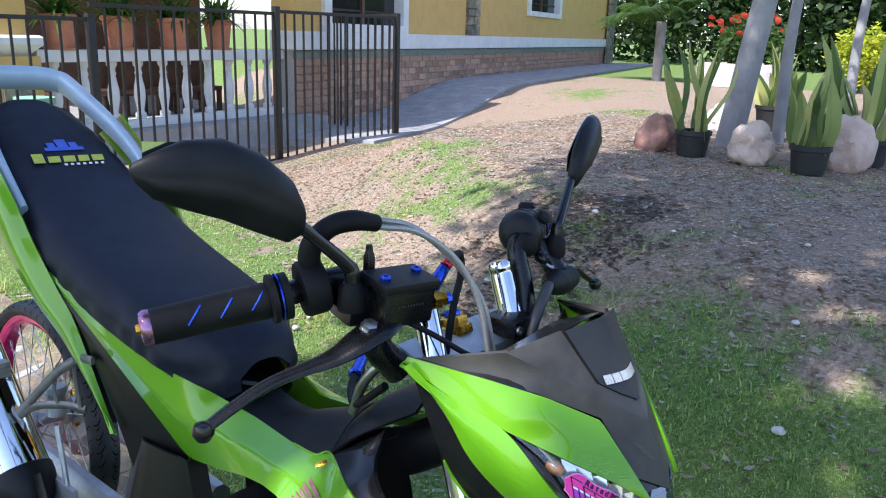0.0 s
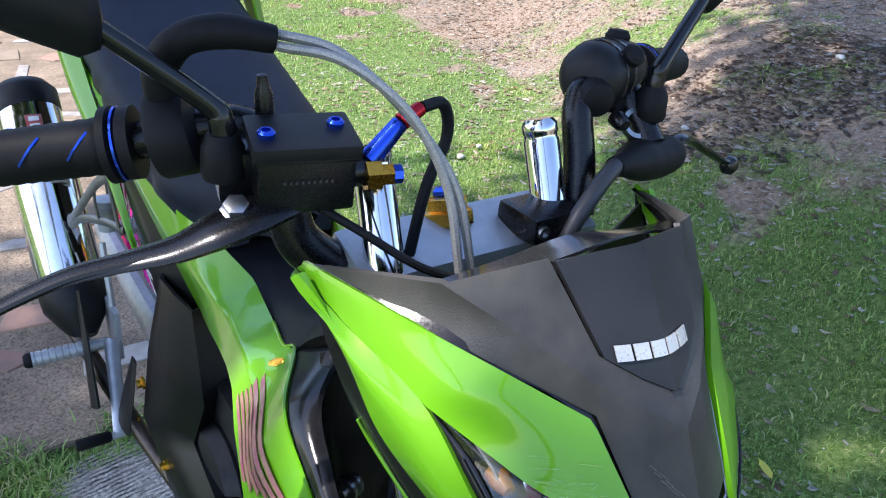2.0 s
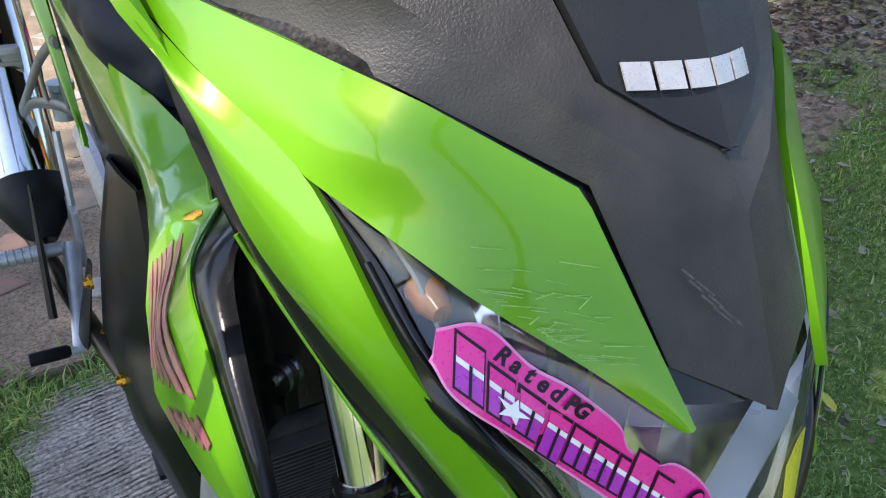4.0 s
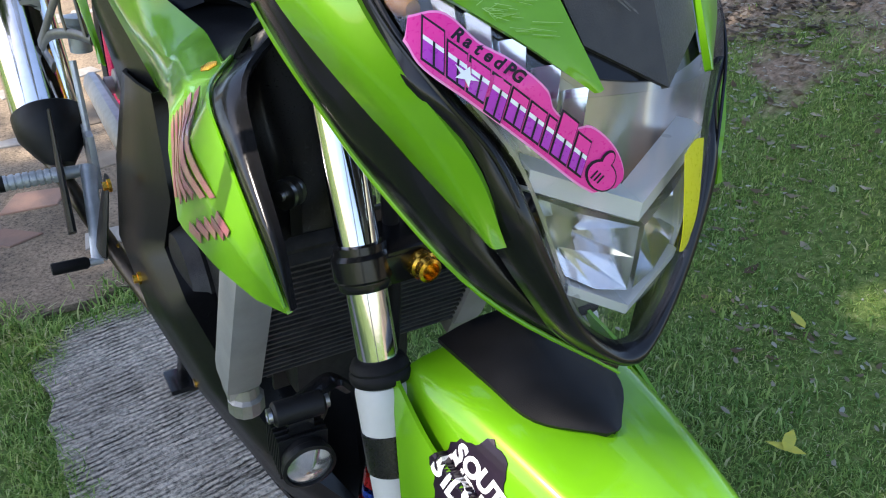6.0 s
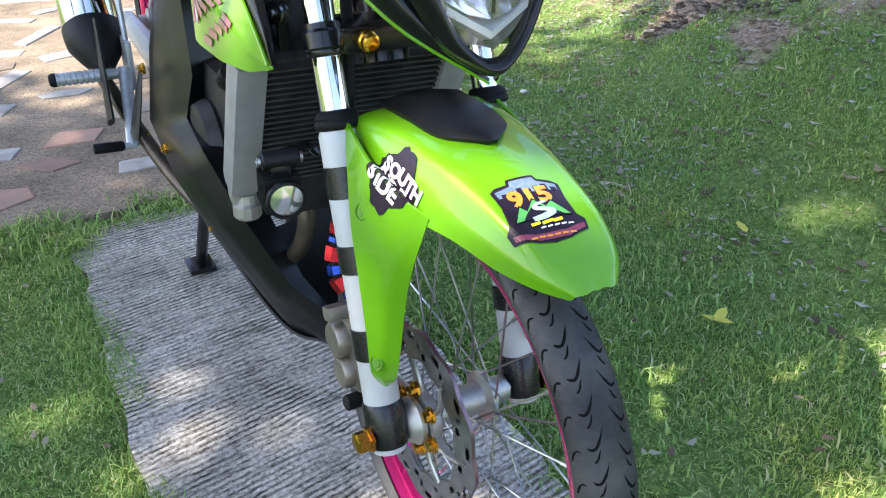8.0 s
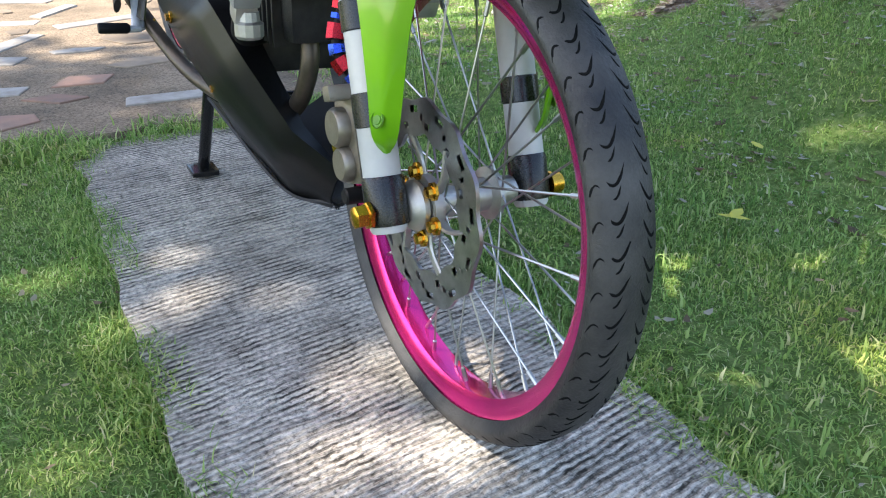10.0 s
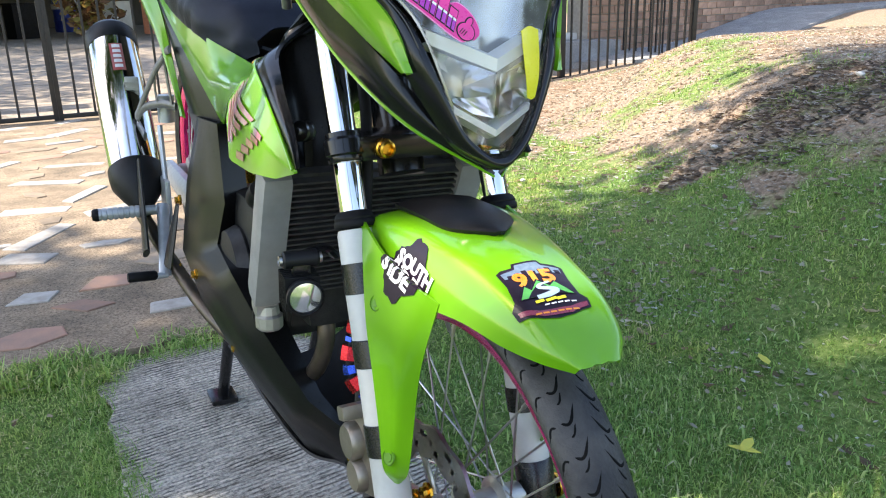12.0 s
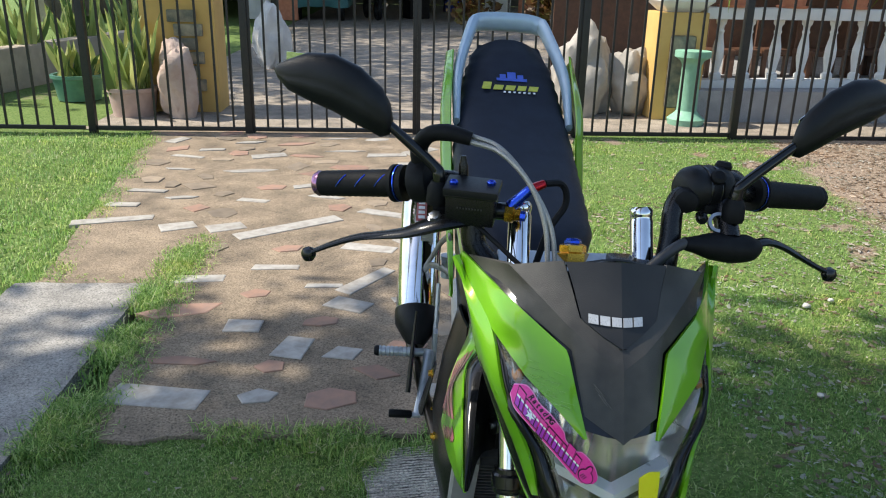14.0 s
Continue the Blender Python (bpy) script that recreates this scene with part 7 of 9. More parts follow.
# ---- handlebars and controls ----
GRIPS = {-1: ((-0.334, 0.338, 0.943), (-0.222, 0.279, 0.964)), 1: ((0.342, 0.332, 0.957), (0.220, 0.278, 0.973))}
CLIP_ON = {-1: [(-0.112, 0.228, 0.872), (-0.136, 0.238, 0.900), (-0.143, 0.248, 0.945), (-0.165, 0.260, 0.974)], 1: [(0.096, 0.202, 0.885), (0.101, 0.213, 0.925), (0.107, 0.230, 0.966), (0.132, 0.240, 0.980)]}
for s, (g0, g1) in GRIPS.items():
    bar = part("handlebar", sweep(CLIP_ON[s] + [tuple(np.array(g1) * 0.9 + np.array(g0) * 0.1)], [0.0175, 0.0155, 0.0145, 0.0130, 0.0115] if s < 0 else [0.0145, 0.0130, 0.0125, 0.0120, 0.0115], 30, 14), LEVER_BLACK, bike, "black clip-on handlebar")
    d = (Vector(g1) - Vector(g0)).length
    prof = [(0, 0), (0.0145, 0), (0.0165, 0.003)]
    for k in range(24):
        h = 0.006 + (d - 0.03) * k / 23
        prof.append((0.0165 + 0.0006 * (k % 2) + 0.001 * (k / 23), h))
    prof += [(0.0170, d - 0.020), (0.024, d - 0.018), (0.024, d - 0.013), (0.018, d - 0.011), (0.023, d - 0.007), (0.023, d), (0.0, d)]
    grip = part("grip", lathe(prof, 28, axis_to(g0, g1)), RUBBER, bar, "black rubber grip with blue grooves" if s < 0 else "black rubber grip")
    bm = bmesh.new()
    m = axis_to(g0, g1)
    turn = math.atan2(*(m.inverted() @ (Vector(g0) + Vector((-0.3, -0.85, 0.42))) - m.inverted() @ Vector(g0)).yx)
    for k in range(3 if s < 0 else 0):
        h = 0.040 + k * 0.0285
        pts = [m @ Vector((0.01755 * math.cos(turn + radians(t)), 0.01755 * math.sin(turn + radians(t)), h - t * 0.00026 * s * -1)) for t in (-26, -10, 10, 26)]
        add_sweep(bm, pts, 0.0009, 10, 6)
    if s < 0:
        part("grip_groove", bm, BLUE_AN, grip, "thin blue grip grooves")
    part("grip_ring", lathe([(0.0176, d - 0.0105), (0.0236, d - 0.0100), (0.0236, d - 0.0085), (0.0176, d - 0.008)], 24, m, closed=True), BLUE_AN, grip)
    part("bar_end", lathe([(0, -0.004), (0.0075, -0.0045), (0.0085, -0.007), (0.0150, -0.006), (0.0172, -0.002), (0.0165, 0.003), (0, 0.003)], 16, m), surf("pink_silver_anodised", (0.42, 0.22, 0.34), (0.30, 0.14, 0.26), 0.25, 0.9, scale=300) if s < 0 else RUBBER, grip, "pink-silver anodised bar end" if s < 0 else "black bar end")

part("bar_end_bolt", lathe([(0, -0.0105), (0.0045, -0.0105), (0.0050, -0.009), (0.0050, -0.003), (0, -0.003)], 6, axis_to(*GRIPS[-1])), GOLD, bike, "gold bar end bolt")

# throttle housing, cable elbow and cables
hm = axis_to((-0.213, 0.272, 0.969), (-0.150, 0.240, 0.985))
house = part("throttle_housing", lathe([(0, 0), (0.026, 0.0), (0.0275, 0.003), (0.0275, 0.020), (0.025, 0.024), (0.014, 0.026), (0, 0.026)], 28, hm), RUBBER, bike, "black throttle housing")
part("housing_screw", lathe([(0, 0), (0.005, 0), (0.005, 0.003), (0, 0.004)], 10, hm @ Matrix.Translation((0.020, -0.008, 0.024))), ALU, house)
part("cable_elbow", sweep([(-0.205, 0.268, 0.985), (-0.210, 0.262, 1.012), (-0.200, 0.250, 1.032), (-0.178, 0.240, 1.038), (-0.150, 0.234, 1.033)], [0.011, 0.011, 0.010, 0.0105, 0.0085], 24, 12), RUBBER, house, "black rubber cable elbow")
for k in (-1, 1):
    part("throttle_cable", sweep([(-0.150, 0.234 + 0.004 * k, 1.033 + 0.003 * k), (-0.118, 0.210 + 0.004 * k, 1.026 + 0.002 * k), (-0.085, 0.185 + 0.003 * k, 0.995), (-0.062 + 0.003 * k, 0.165, 0.950), (-0.053 + 0.005 * k, 0.152, 0.890)], 0.0032, 40, 8), BRAID, bike, "clear-sleeved braided throttle cable")

# brake master cylinder, lever
rm = Matrix.Translation((-0.147, 0.204, 0.974)) @ Matrix.Rotation(radians(-14), 4, "Z") @ Matrix.Rotation(radians(8), 4, "X")
master = part("brake_master_cylinder", boxm((0, 0, -0.014), (0.058, 0.042, 0.036), rm, 0.004), LEVER_BLACK, bike, "black brake fluid reservoir")
part("reservoir_lid", boxm((0, 0, 0.0085), (0.064, 0.047, 0.009), rm, 0.003), BLACK_PL, master, "black reservoir lid")
bm = bmesh.new()
for i in range(9):
    add_box(bm, (-0.014 + 0.0035 * i, -0.022, -0.010), (0.0014, 0.0012, 0.0018), rm)
part("lid_mark", bm, surf("worn_grey_print", (0.05, 0.045, 0.045), (0.03, 0.03, 0.03), 0.5, scale=60), master)
for dx, dy in ((-0.022, -0.006), (0.021, 0.004)):
    part("lid_screw", lathe([(0, 0), (0.0052, 0), (0.0055, 0.003), (0.0040, 0.0045), (0.0028, 0.0045), (0.0026, 0.002), (0, 0.002)], 12, rm @ Matrix.Translation((dx, dy, 0.0128))), BLUE_AN, master, "blue anodised screw")
part("cylinder_body", rod(rm @ Vector((-0.020, 0.008, -0.022)), rm @ Vector((0.050, 0.006, -0.020)), 0.0105, 16, bevel=0.002), GLOSS_BLACK, master)
part("bleed_nipple", lathe([(0, 0), (0.0085, 0), (0.0085, 0.006), (0.0060, 0.008), (0.0058, 0.022), (0.0040, 0.027), (0.0032, 0.034), (0, 0.035)], 14, axis_to(rm @ Vector((-0.016, 0.030, 0.000)), rm @ Vector((-0.018, 0.033, 0.034)))), LEVER_BLACK, master)
part("lid_lip", boxm((0, 0, 0.0035), (0.0615, 0.0445, 0.003), rm, 0.001), GLOSS_BLACK, master)
part("banjo_bolt", lathe([(0, 0), (0.010, 0), (0.010, 0.010), (0.0075, 0.011), (0.0075, 0.018), (0, 0.018)], 6, rm @ Matrix.Translation((0.040, -0.002, -0.020)) @ Matrix.Rotation(radians(90), 4, "Y")), GOLD, master, "gold banjo bolt")
part("banjo_cap", lathe([(0, 0), (0.0065, 0), (0.0065, 0.006), (0, 0.008)], 8, rm @ Matrix.Translation((0.058, -0.002, -0.020)) @ Matrix.Rotation(radians(90), 4, "Y")), BLUE_AN, master)
part("banjo_fitting", rod(rm @ Vector((0.044, 0.006, -0.014)), rm @ Vector((0.066, 0.014, 0.008)), 0.0075, 10, 0.006, 0.001), BLUE_AN, master, "blue hose fitting")
part("banjo_sleeve", rod(rm @ Vector((0.066, 0.014, 0.008)), rm @ Vector((0.082, 0.022, 0.014)), 0.0062, 10, 0.005, 0.001), RED_AN, master, "red hose sleeve")
part("brake_line", sweep([rm @ Vector((0.082, 0.022, 0.014)), rm @ Vector((0.102, 0.034, 0.010)), rm @ Vector((0.108, 0.034, -0.015)), rm @ Vector((0.090, 0.018, -0.050)), (-0.075, 0.20, 0.84)], 0.0042, 30, 8), RUBBER, master, "clear brake line loop")
part("bar_clamp", boxm((-0.036, 0.026, -0.022), (0.026, 0.040, 0.034), rm, 0.006), GLOSS_BLACK, master)
lv = [(-0.150, 0.206, 0.941), (-0.178, 0.203, 0.938), (-0.202, 0.206, 0.930), (-0.224, 0.213, 0.920), (-0.250, 0.225, 0.912), (-0.280, 0.236, 0.904), (-0.310, 0.243, 0.892), (-0.338, 0.2495, 0.8775)]
lever = part("brake_lever", sweep(lv, [0.014, 0.0200, 0.0185, 0.0130, 0.0095, 0.0085, 0.0075, 0.0065], 56, 14, flat=0.42), LEVER_BLACK, bike, "satin black brake lever")
part("lever_ridge", sweep([(a, b - 0.006, c + 0.001) for a, b, c in lv[2:]], [0.0022, 0.003, 0.003, 0.0028, 0.0025], 30, 8), LEVER_BLACK, lever)
part("lever_ball", lathe([(0, -0.0095), (0.006, -0.0085), (0.0092, -0.003), (0.0095, 0.001), (0.0075, 0.006), (0.0, 0.0095)], 16, Matrix.Translation((-0.341, 0.249, 0.8755))), GLOSS_BLACK, lever)
part("lever_bolt", lathe([(0, 0), (0.0105, 0), (0.011, 0.002), (0.0085, 0.003), (0.0085, 0.008), (0.006, 0.009), (0, 0.009)], 6, axis_to((-0.189, 0.204, 0.9415), (-0.205, 0.165, 1.02)) @ Matrix.Diagonal((0.9, 0.9, 0.9, 1))), STEEL, lever, "bright steel pivot bolt")

# clutch side: perch, switch box, lever
sw = axis_to((0.196, 0.268, 0.982), (0.104, 0.230, 0.986))
perch = part("clutch_perch", lathe([(0, 0), (0.020, 0), (0.0225, 0.004), (0.0225, 0.024), (0.021, 0.028), (0.021, 0.040), (0, 0.040)], 24, sw), LEVER_BLACK, bike, "black clutch perch and switch box")
box = part("switch_box", lathe([(0, 0.022), (0.022, 0.022), (0.0265, 0.026), (0.028, 0.034), (0.028, 0.070), (0.0265, 0.080), (0.020, 0.088), (0.012, 0.091), (0, 0.091)], 28, sw), BLACK_PL, perch)
for h in (0.045, 0.062):
    part("switch_seam", lathe([(0.0278, h), (0.0290, h + 0.001), (0.0290, h + 0.004), (0.0278, h + 0.005)], 24, sw, closed=True), GLOSS_BLACK, perch)
part("dip_switch", boxm((0.017, -0.021, 0.056), (0.016, 0.012, 0.026), sw, 0.003), RUBBER, perch, "black sliding switch")
part("horn_button", lathe([(0, 0), (0.0095, 0), (0.0095, 0.005), (0.006, 0.008), (0, 0.008)], 16, axis_to((0.152, 0.224, 1.003), (0.150, 0.195, 1.03))), RUBBER, perch)
part("switch_knob", lathe([(0, 0), (0.0150, 0), (0.0165, 0.008), (0.0135, 0.016), (0.006, 0.019), (0, 0.019)], 22, axis_to((0.120, 0.231, 0.974), (0.108, 0.195, 0.972))), RUBBER, perch, "round rubber switch knob")
part("turn_switch", lathe([(0, 0), (0.007, 0), (0.007, 0.010), (0.0045, 0.014), (0, 0.014)], 14, axis_to((0.135, 0.214, 0.958), (0.130, 0.180, 0.950))), GLOSS_BLACK, perch)
part("switch_button", lathe([(0, 0), (0.010, 0), (0.011, 0.005), (0.008, 0.010), (0, 0.011)], 14, axis_to((0.172, 0.260, 1.006), (0.176, 0.262, 1.05))), RUBBER, perch)
part("perch_ring", lathe([(0.009, -0.003), (0.013, -0.003), (0.013, 0.003), (0.009, 0.003)], 20, axis_to((0.158, 0.212, 0.950), (0.150, 0.17, 0.98)), closed=True), STEEL, perch)
part("perch_arm", sweep([(0.168, 0.240, 0.968), (0.170, 0.220, 0.950), (0.170, 0.204, 0.932)], [0.016, 0.014, 0.015], 16, 12), LEVER_BLACK, perch)
part("perch_boot", sweep([(0.106, 0.180, 0.932), (0.122, 0.184, 0.930), (0.146, 0.193, 0.926), (0.172, 0.200, 0.922), (0.196, 0.204, 0.922), (0.210, 0.208, 0.924)], [0.0085, 0.0115, 0.0185, 0.0200, 0.0185, 0.010], 28, 16, flat=0.9), RUBBER, perch, "black rubber lever boot")
clutch = part("clutch_lever", sweep([(0.200, 0.206, 0.925), (0.224, 0.214, 0.928), (0.248, 0.219, 0.921), (0.272, 0.221, 0.909), (0.298, 0.221, 0.896), (0.316, 0.220, 0.889)], [0.008, 0.0085, 0.0075, 0.0065, 0.006, 0.006], 34, 10, flat=0.6), GLOSS_BLACK, bike, "glossy black clutch lever")
part("lever_ball", lathe([(0, -0.0095), (0.006, -0.0085), (0.0092, -0.003), (0.0095, 0.001), (0.0075, 0.006), (0.0, 0.0095)], 16, Matrix.Translation((0.317, 0.220, 0.887))), GLOSS_BLACK, clutch)
part("clutch_cable", sweep([(0.108, 0.180, 0.933), (0.095, 0.177, 0.927), (0.076, 0.173, 0.912), (0.058, 0.170, 0.892), (0.045, 0.17, 0.86)], 0.0068, 24, 10), surf("dark_grey_cable_sleeve", (0.030, 0.031, 0.033), (0.042, 0.042, 0.044), 0.45, scale=60), bike, "grey sleeved clutch cable")
part("brake_switch_cable", sweep([(-0.150, 0.205, 0.945), (-0.120, 0.180, 0.925), (-0.085, 0.160, 0.900), (-0.05, 0.15, 0.885)], 0.003, 24, 8), RUBBER, bike)
clip = part("bar_clip", boxm((0.050, 0.196, 0.8935), (0.050, 0.046, 0.022), None, 0.006), LEVER_BLACK, bike, "black clip-on clamp round the fork tube")
part("clip_bolt", lathe([(0, 0), (0.0055, 0), (0.0055, 0.003), (0.003, 0.003), (0.003, 0.001), (0, 0.001)], 12, axis_to((0.033, 0.1735, 0.8935), (0.033, 0.10, 0.8935))), STEEL, clip)

# mirrors
for s in (-1, 1):
    inner = (s * 0.243, 0.240, 1.052)
    tip = (s * 0.386, 0.275, 1.100 if s < 0 else 1.112)
    mirror = part("mirror", bmesh.new(), GLOSS_BLACK, bike, "black plastic rear-view mirror")
    bm = bmesh.new()
    prof = [(0.0, 0.0005), (0.025, 0.018), (0.10, 0.029), (0.28, 0.0345), (0.50, 0.0335), (0.72, 0.0275), (0.88, 0.018), (0.97, 0.008), (1.0, 0.0005)]
    A, B = Vector(inner), Vector(tip)
    ax = (B - A).normalized()
    rings = []
    for u, h in prof:
        c = A.lerp(B, u) + Vector((0, 0, 0.016 * math.sin(math.pi * min(u * 1.1, 1)) - 0.004))
        ring = []
        for q in range(28):
            a = 2 * math.pi * q / 28
            dy, dz = math.cos(a), math.sin(a)
            front = dy < 0
            hump = 0.62 if front else 0.16
            ridge = 0.004 if (front and abs(dz + 0.45) < 0.16 and 0.1 < u < 0.9) else 0
            ring.append(bm.verts.new(c + Vector((0, dy * (h * hump + ridge), dz * h * (1.05 if dz < 0 else 0.95)))))
        rings.append(ring)
    for r0, r1 in zip(rings, rings[1:]):
        for q in range(28):
            bm.faces.new((r0[q], r0[(q + 1) % 28], r1[(q + 1) % 28], r1[q]))
    bm.faces.new(rings[0][::-1]), bm.faces.new(rings[-1])
    bmesh.ops.recalc_face_normals(bm, faces=bm.faces[:])
    bm.to_mesh(mirror.data)
    bm.free()
    mirror.data.materials.clear()
    mirror.data.materials.append(BLACK_PL)
    mirror.data.shade_smooth()
    foot = Vector((-0.186, 0.230, 0.955)) if s < 0 else Vector((0.174, 0.213, 0.955))
    part("mirror_stem", sweep([tuple(foot), tuple(foot + Vector((0, 0, 0.032))), tuple(foot + Vector((s * 0.010, 0.002, 0.047))), tuple(np.array(inner) + (s * 0.010, 0, -0.004))], [0.0085, 0.0080, 0.0066, 0.0058], 24, 12), GLOSS_BLACK, mirror, "black mirror stem")
    part("stem_boot", lathe([(0, 0), (0.013, 0), (0.014, 0.004), (0.013, 0.020), (0.009, 0.028), (0, 0.030)], 18, Matrix.Translation(foot + Vector((0, 0, -0.002)))), RUBBER, mirror)
    part("mirror_glass", patch([[tuple(A.lerp(B, u) + Vector((0, 0.0075 + 0.0, z * 0.026 * math.sin(math.pi * (0.1 + 0.8 * u)) + 0.008))) for z in (-1, 0, 1)] for u in (0.06, 0.3, 0.6, 0.9)], 8, 12, 0.001, (0, 1, 0)), CHROME, mirror, "mirror glass")

# ---- rear frame, body and seat ----
# green side panels, black strip, tail panels
BODY_IN = REAR.inverted()
PANEL_TOP = [(-0.104, 1.030, 0.833), (-0.100, 0.888, 0.781), (-0.100, 0.757, 0.755), (-0.088, 0.668, 0.729), (-0.062, 0.618, 0.709), (-0.048, 0.535, 0.692), (-0.066, 0.440, 0.694), (-0.080, 0.385, 0.703),
             (-0.082, 0.356, 0.716), (-0.126, 0.283, 0.714), (-0.136, 0.222, 0.689), (-0.139, 0.160, 0.650), (-0.139, 0.126, 0.621)]
PANEL_LOW = [(-0.105, 1.026, 0.826), (-0.106, 0.866, 0.752), (-0.092, 0.755, 0.672), (-0.073, 0.663, 0.594), (-0.094, 0.560, 0.622), (-0.108, 0.490, 0.645), (-0.118, 0.440, 0.656), (-0.128, 0.400, 0.660),
             (-0.143, 0.358, 0.645), (-0.155, 0.308, 0.603), (-0.150, 0.236, 0.599), (-0.143, 0.170, 0.604), (-0.138, 0.124, 0.617)]
PANEL_CREASE = [tuple((np.array(a) + np.array(b)) / 2 + np.array((-k, -k * 0.2, k * 0.4))) for a, b, k in zip(PANEL_TOP, PANEL_LOW, (0.001, 0.004, 0.006, 0.010, 0.013, 0.013, 0.011, 0.010, 0.009, 0.008, 0.006, 0.003, 0.0))]


def body(rows):
    """Points of the motorcycle's own axes, turned into those of its slightly skewed body."""
    return [[tuple(BODY_IN @ Vector(p)) for p in r] for r in rows]


def mirrored(pts, mir):
    return [(-x, y, z) for x, y, z in pts] if mir else pts


for mir in (False, True):
    o = (-1, -0.2, 0.2)
    side = part("side_panel", rear(patch(body([PANEL_TOP, PANEL_CREASE, PANEL_LOW]), 64, 15, 0.004, o, mir, 2)), GREEN, bike, "lime green side panel running from the seat down into a wing with a faded red decal")
    part("panel_bead", rear(sweep(mirrored(body([PANEL_TOP[6:]])[0], mir), 0.0018, 40, 6)), GREEN, side)
    tail = part("tail_panel", rear(patch(body([
        [(-0.101, 0.815, 0.596), (-0.107, 0.905, 0.745), (-0.109, 0.960, 0.800), (-0.110, 1.026, 0.862), (-0.112, 1.090, 0.935), (-0.104, 1.240, 1.050)],
        [(-0.108, 0.810, 0.594), (-0.120, 0.912, 0.728), (-0.127, 0.985, 0.785), (-0.130, 1.060, 0.860), (-0.130, 1.130, 0.940), (-0.116, 1.290, 1.035)],
        [(-0.103, 0.806, 0.590), (-0.116, 0.925, 0.712), (-0.122, 1.010, 0.770), (-0.126, 1.110, 0.850), (-0.124, 1.200, 0.920), (-0.105, 1.340, 1.000)]]), 36, 10, 0.004, o, mir)), GREEN, bike, "lime green tail panel")
    part("tail_inset", rear(patch(body([
        [(-0.099, 1.010, 0.826), (-0.099, 0.880, 0.756), (-0.086, 0.757, 0.668), (-0.069, 0.668, 0.590), (-0.066, 0.650, 0.560)],
        [(-0.108, 1.015, 0.830), (-0.106, 0.895, 0.752), (-0.096, 0.795, 0.655), (-0.086, 0.735, 0.570), (-0.084, 0.715, 0.530)],
        [(-0.106, 1.020, 0.845), (-0.104, 0.905, 0.752), (-0.098, 0.840, 0.650), (-0.092, 0.800, 0.575), (-0.090, 0.780, 0.530)]]), 28, 10, 0.004, o, mir, 2)), COVER_BLACK, bike, "black inset strip of the tail")
    if not mir:
        decal = surf("faded_red_decal", (0.30, 0.075, 0.11), (0.34, 0.20, 0.13), 0.4, scale=60, fine=400, bump=0.02, coat=0.5)

        def on_wing(u, v):
            """u from the upper to the lower end of the wing, v from its front edge to its rear edge."""
            rows = [spline(r[6:], 61)[int(round(u * 60))] for r in body([PANEL_TOP, PANEL_CREASE, PANEL_LOW])]
            p = Vector(rows[0]).lerp(Vector(rows[1]), v * 2) if v < 0.5 else Vector(rows[1]).lerp(Vector(rows[2]), v * 2 - 1)
            return (p.x - 0.0012, p.y - 0.0003, p.z)

        for k in range(6):
            v0 = 0.36 + 0.095 * k
            u0, u1 = 0.30 - 0.012 * k, 0.66 - 0.035 * k
            bm = patch([[on_wing(u0 + (u1 - u0) * t, v0) for t in (0, 0.25, 0.5, 0.75, 1)], [on_wing(u0 + 0.02 + (u1 - u0 - 0.03) * t, v0 + 0.058) for t in (0, 0.25, 0.5, 0.75, 1)]], 12, 3, 0.0008, (-1, -0.3, 0))
            part("decal_feather", rear(bm), decal, side, "faded red feather of the decal")
        for k in range(5):
            v0 = 0.42 + 0.10 * k
            bm = patch([[on_wing(0.69 - 0.030 * k, v0 + 0.026 * t) for t in range(4)], [on_wing(0.74 - 0.030 * k, v0 + 0.026 * t) for t in range(4)]], 6, 3, 0.0008, (-1, -0.3, 0))
            part("decal_bar", rear(bm), decal, side)
    # black rim of the wing and the hollow shield behind it
    rim_out = [(x + 0.002, y - 0.003, z) for x, y, z in PANEL_TOP[8:]]
    rim_in = [(x + w, y - d, z + h) for (x, y, z), (w, d, h) in zip(PANEL_TOP[8:], ((0.030, 0.062, 0.042), (0.024, 0.022, 0.016), (0.017, 0.014, 0.010), (0.012, 0.010, 0.006), (0.006, 0.006, 0.002)))]
    part("wing_rim", rear(patch(body([rim_out, [tuple(np.array(a) * 0.5 + np.array(b) * 0.5 + np.array((-0.003, -0.004, 0.002))) for a, b in zip(rim_out, rim_in)], rim_in]), 30, 7, 0.003, (-0.4, -1, 0), mir)), GLOSS_BLACK, side, "black rim of the leg shield")
    part("inner_shield", rear(patch(body([
        rim_in,
        [(-0.080, 0.300, 0.745), (-0.085, 0.285, 0.700), (-0.088, 0.270, 0.665), (-0.092, 0.258, 0.630), (-0.098, 0.240, 0.600)],
        [(-0.030, 0.290, 0.745), (-0.030, 0.275, 0.705), (-0.030, 0.265, 0.670), (-0.035, 0.255, 0.630), (-0.040, 0.250, 0.590)]]), 20, 14, 0.004, (0, -1, 0), mir)), COVER_BLACK, bike, "black inner leg shield")
    # black frame cover and belly
    s = 1 if mir else -1
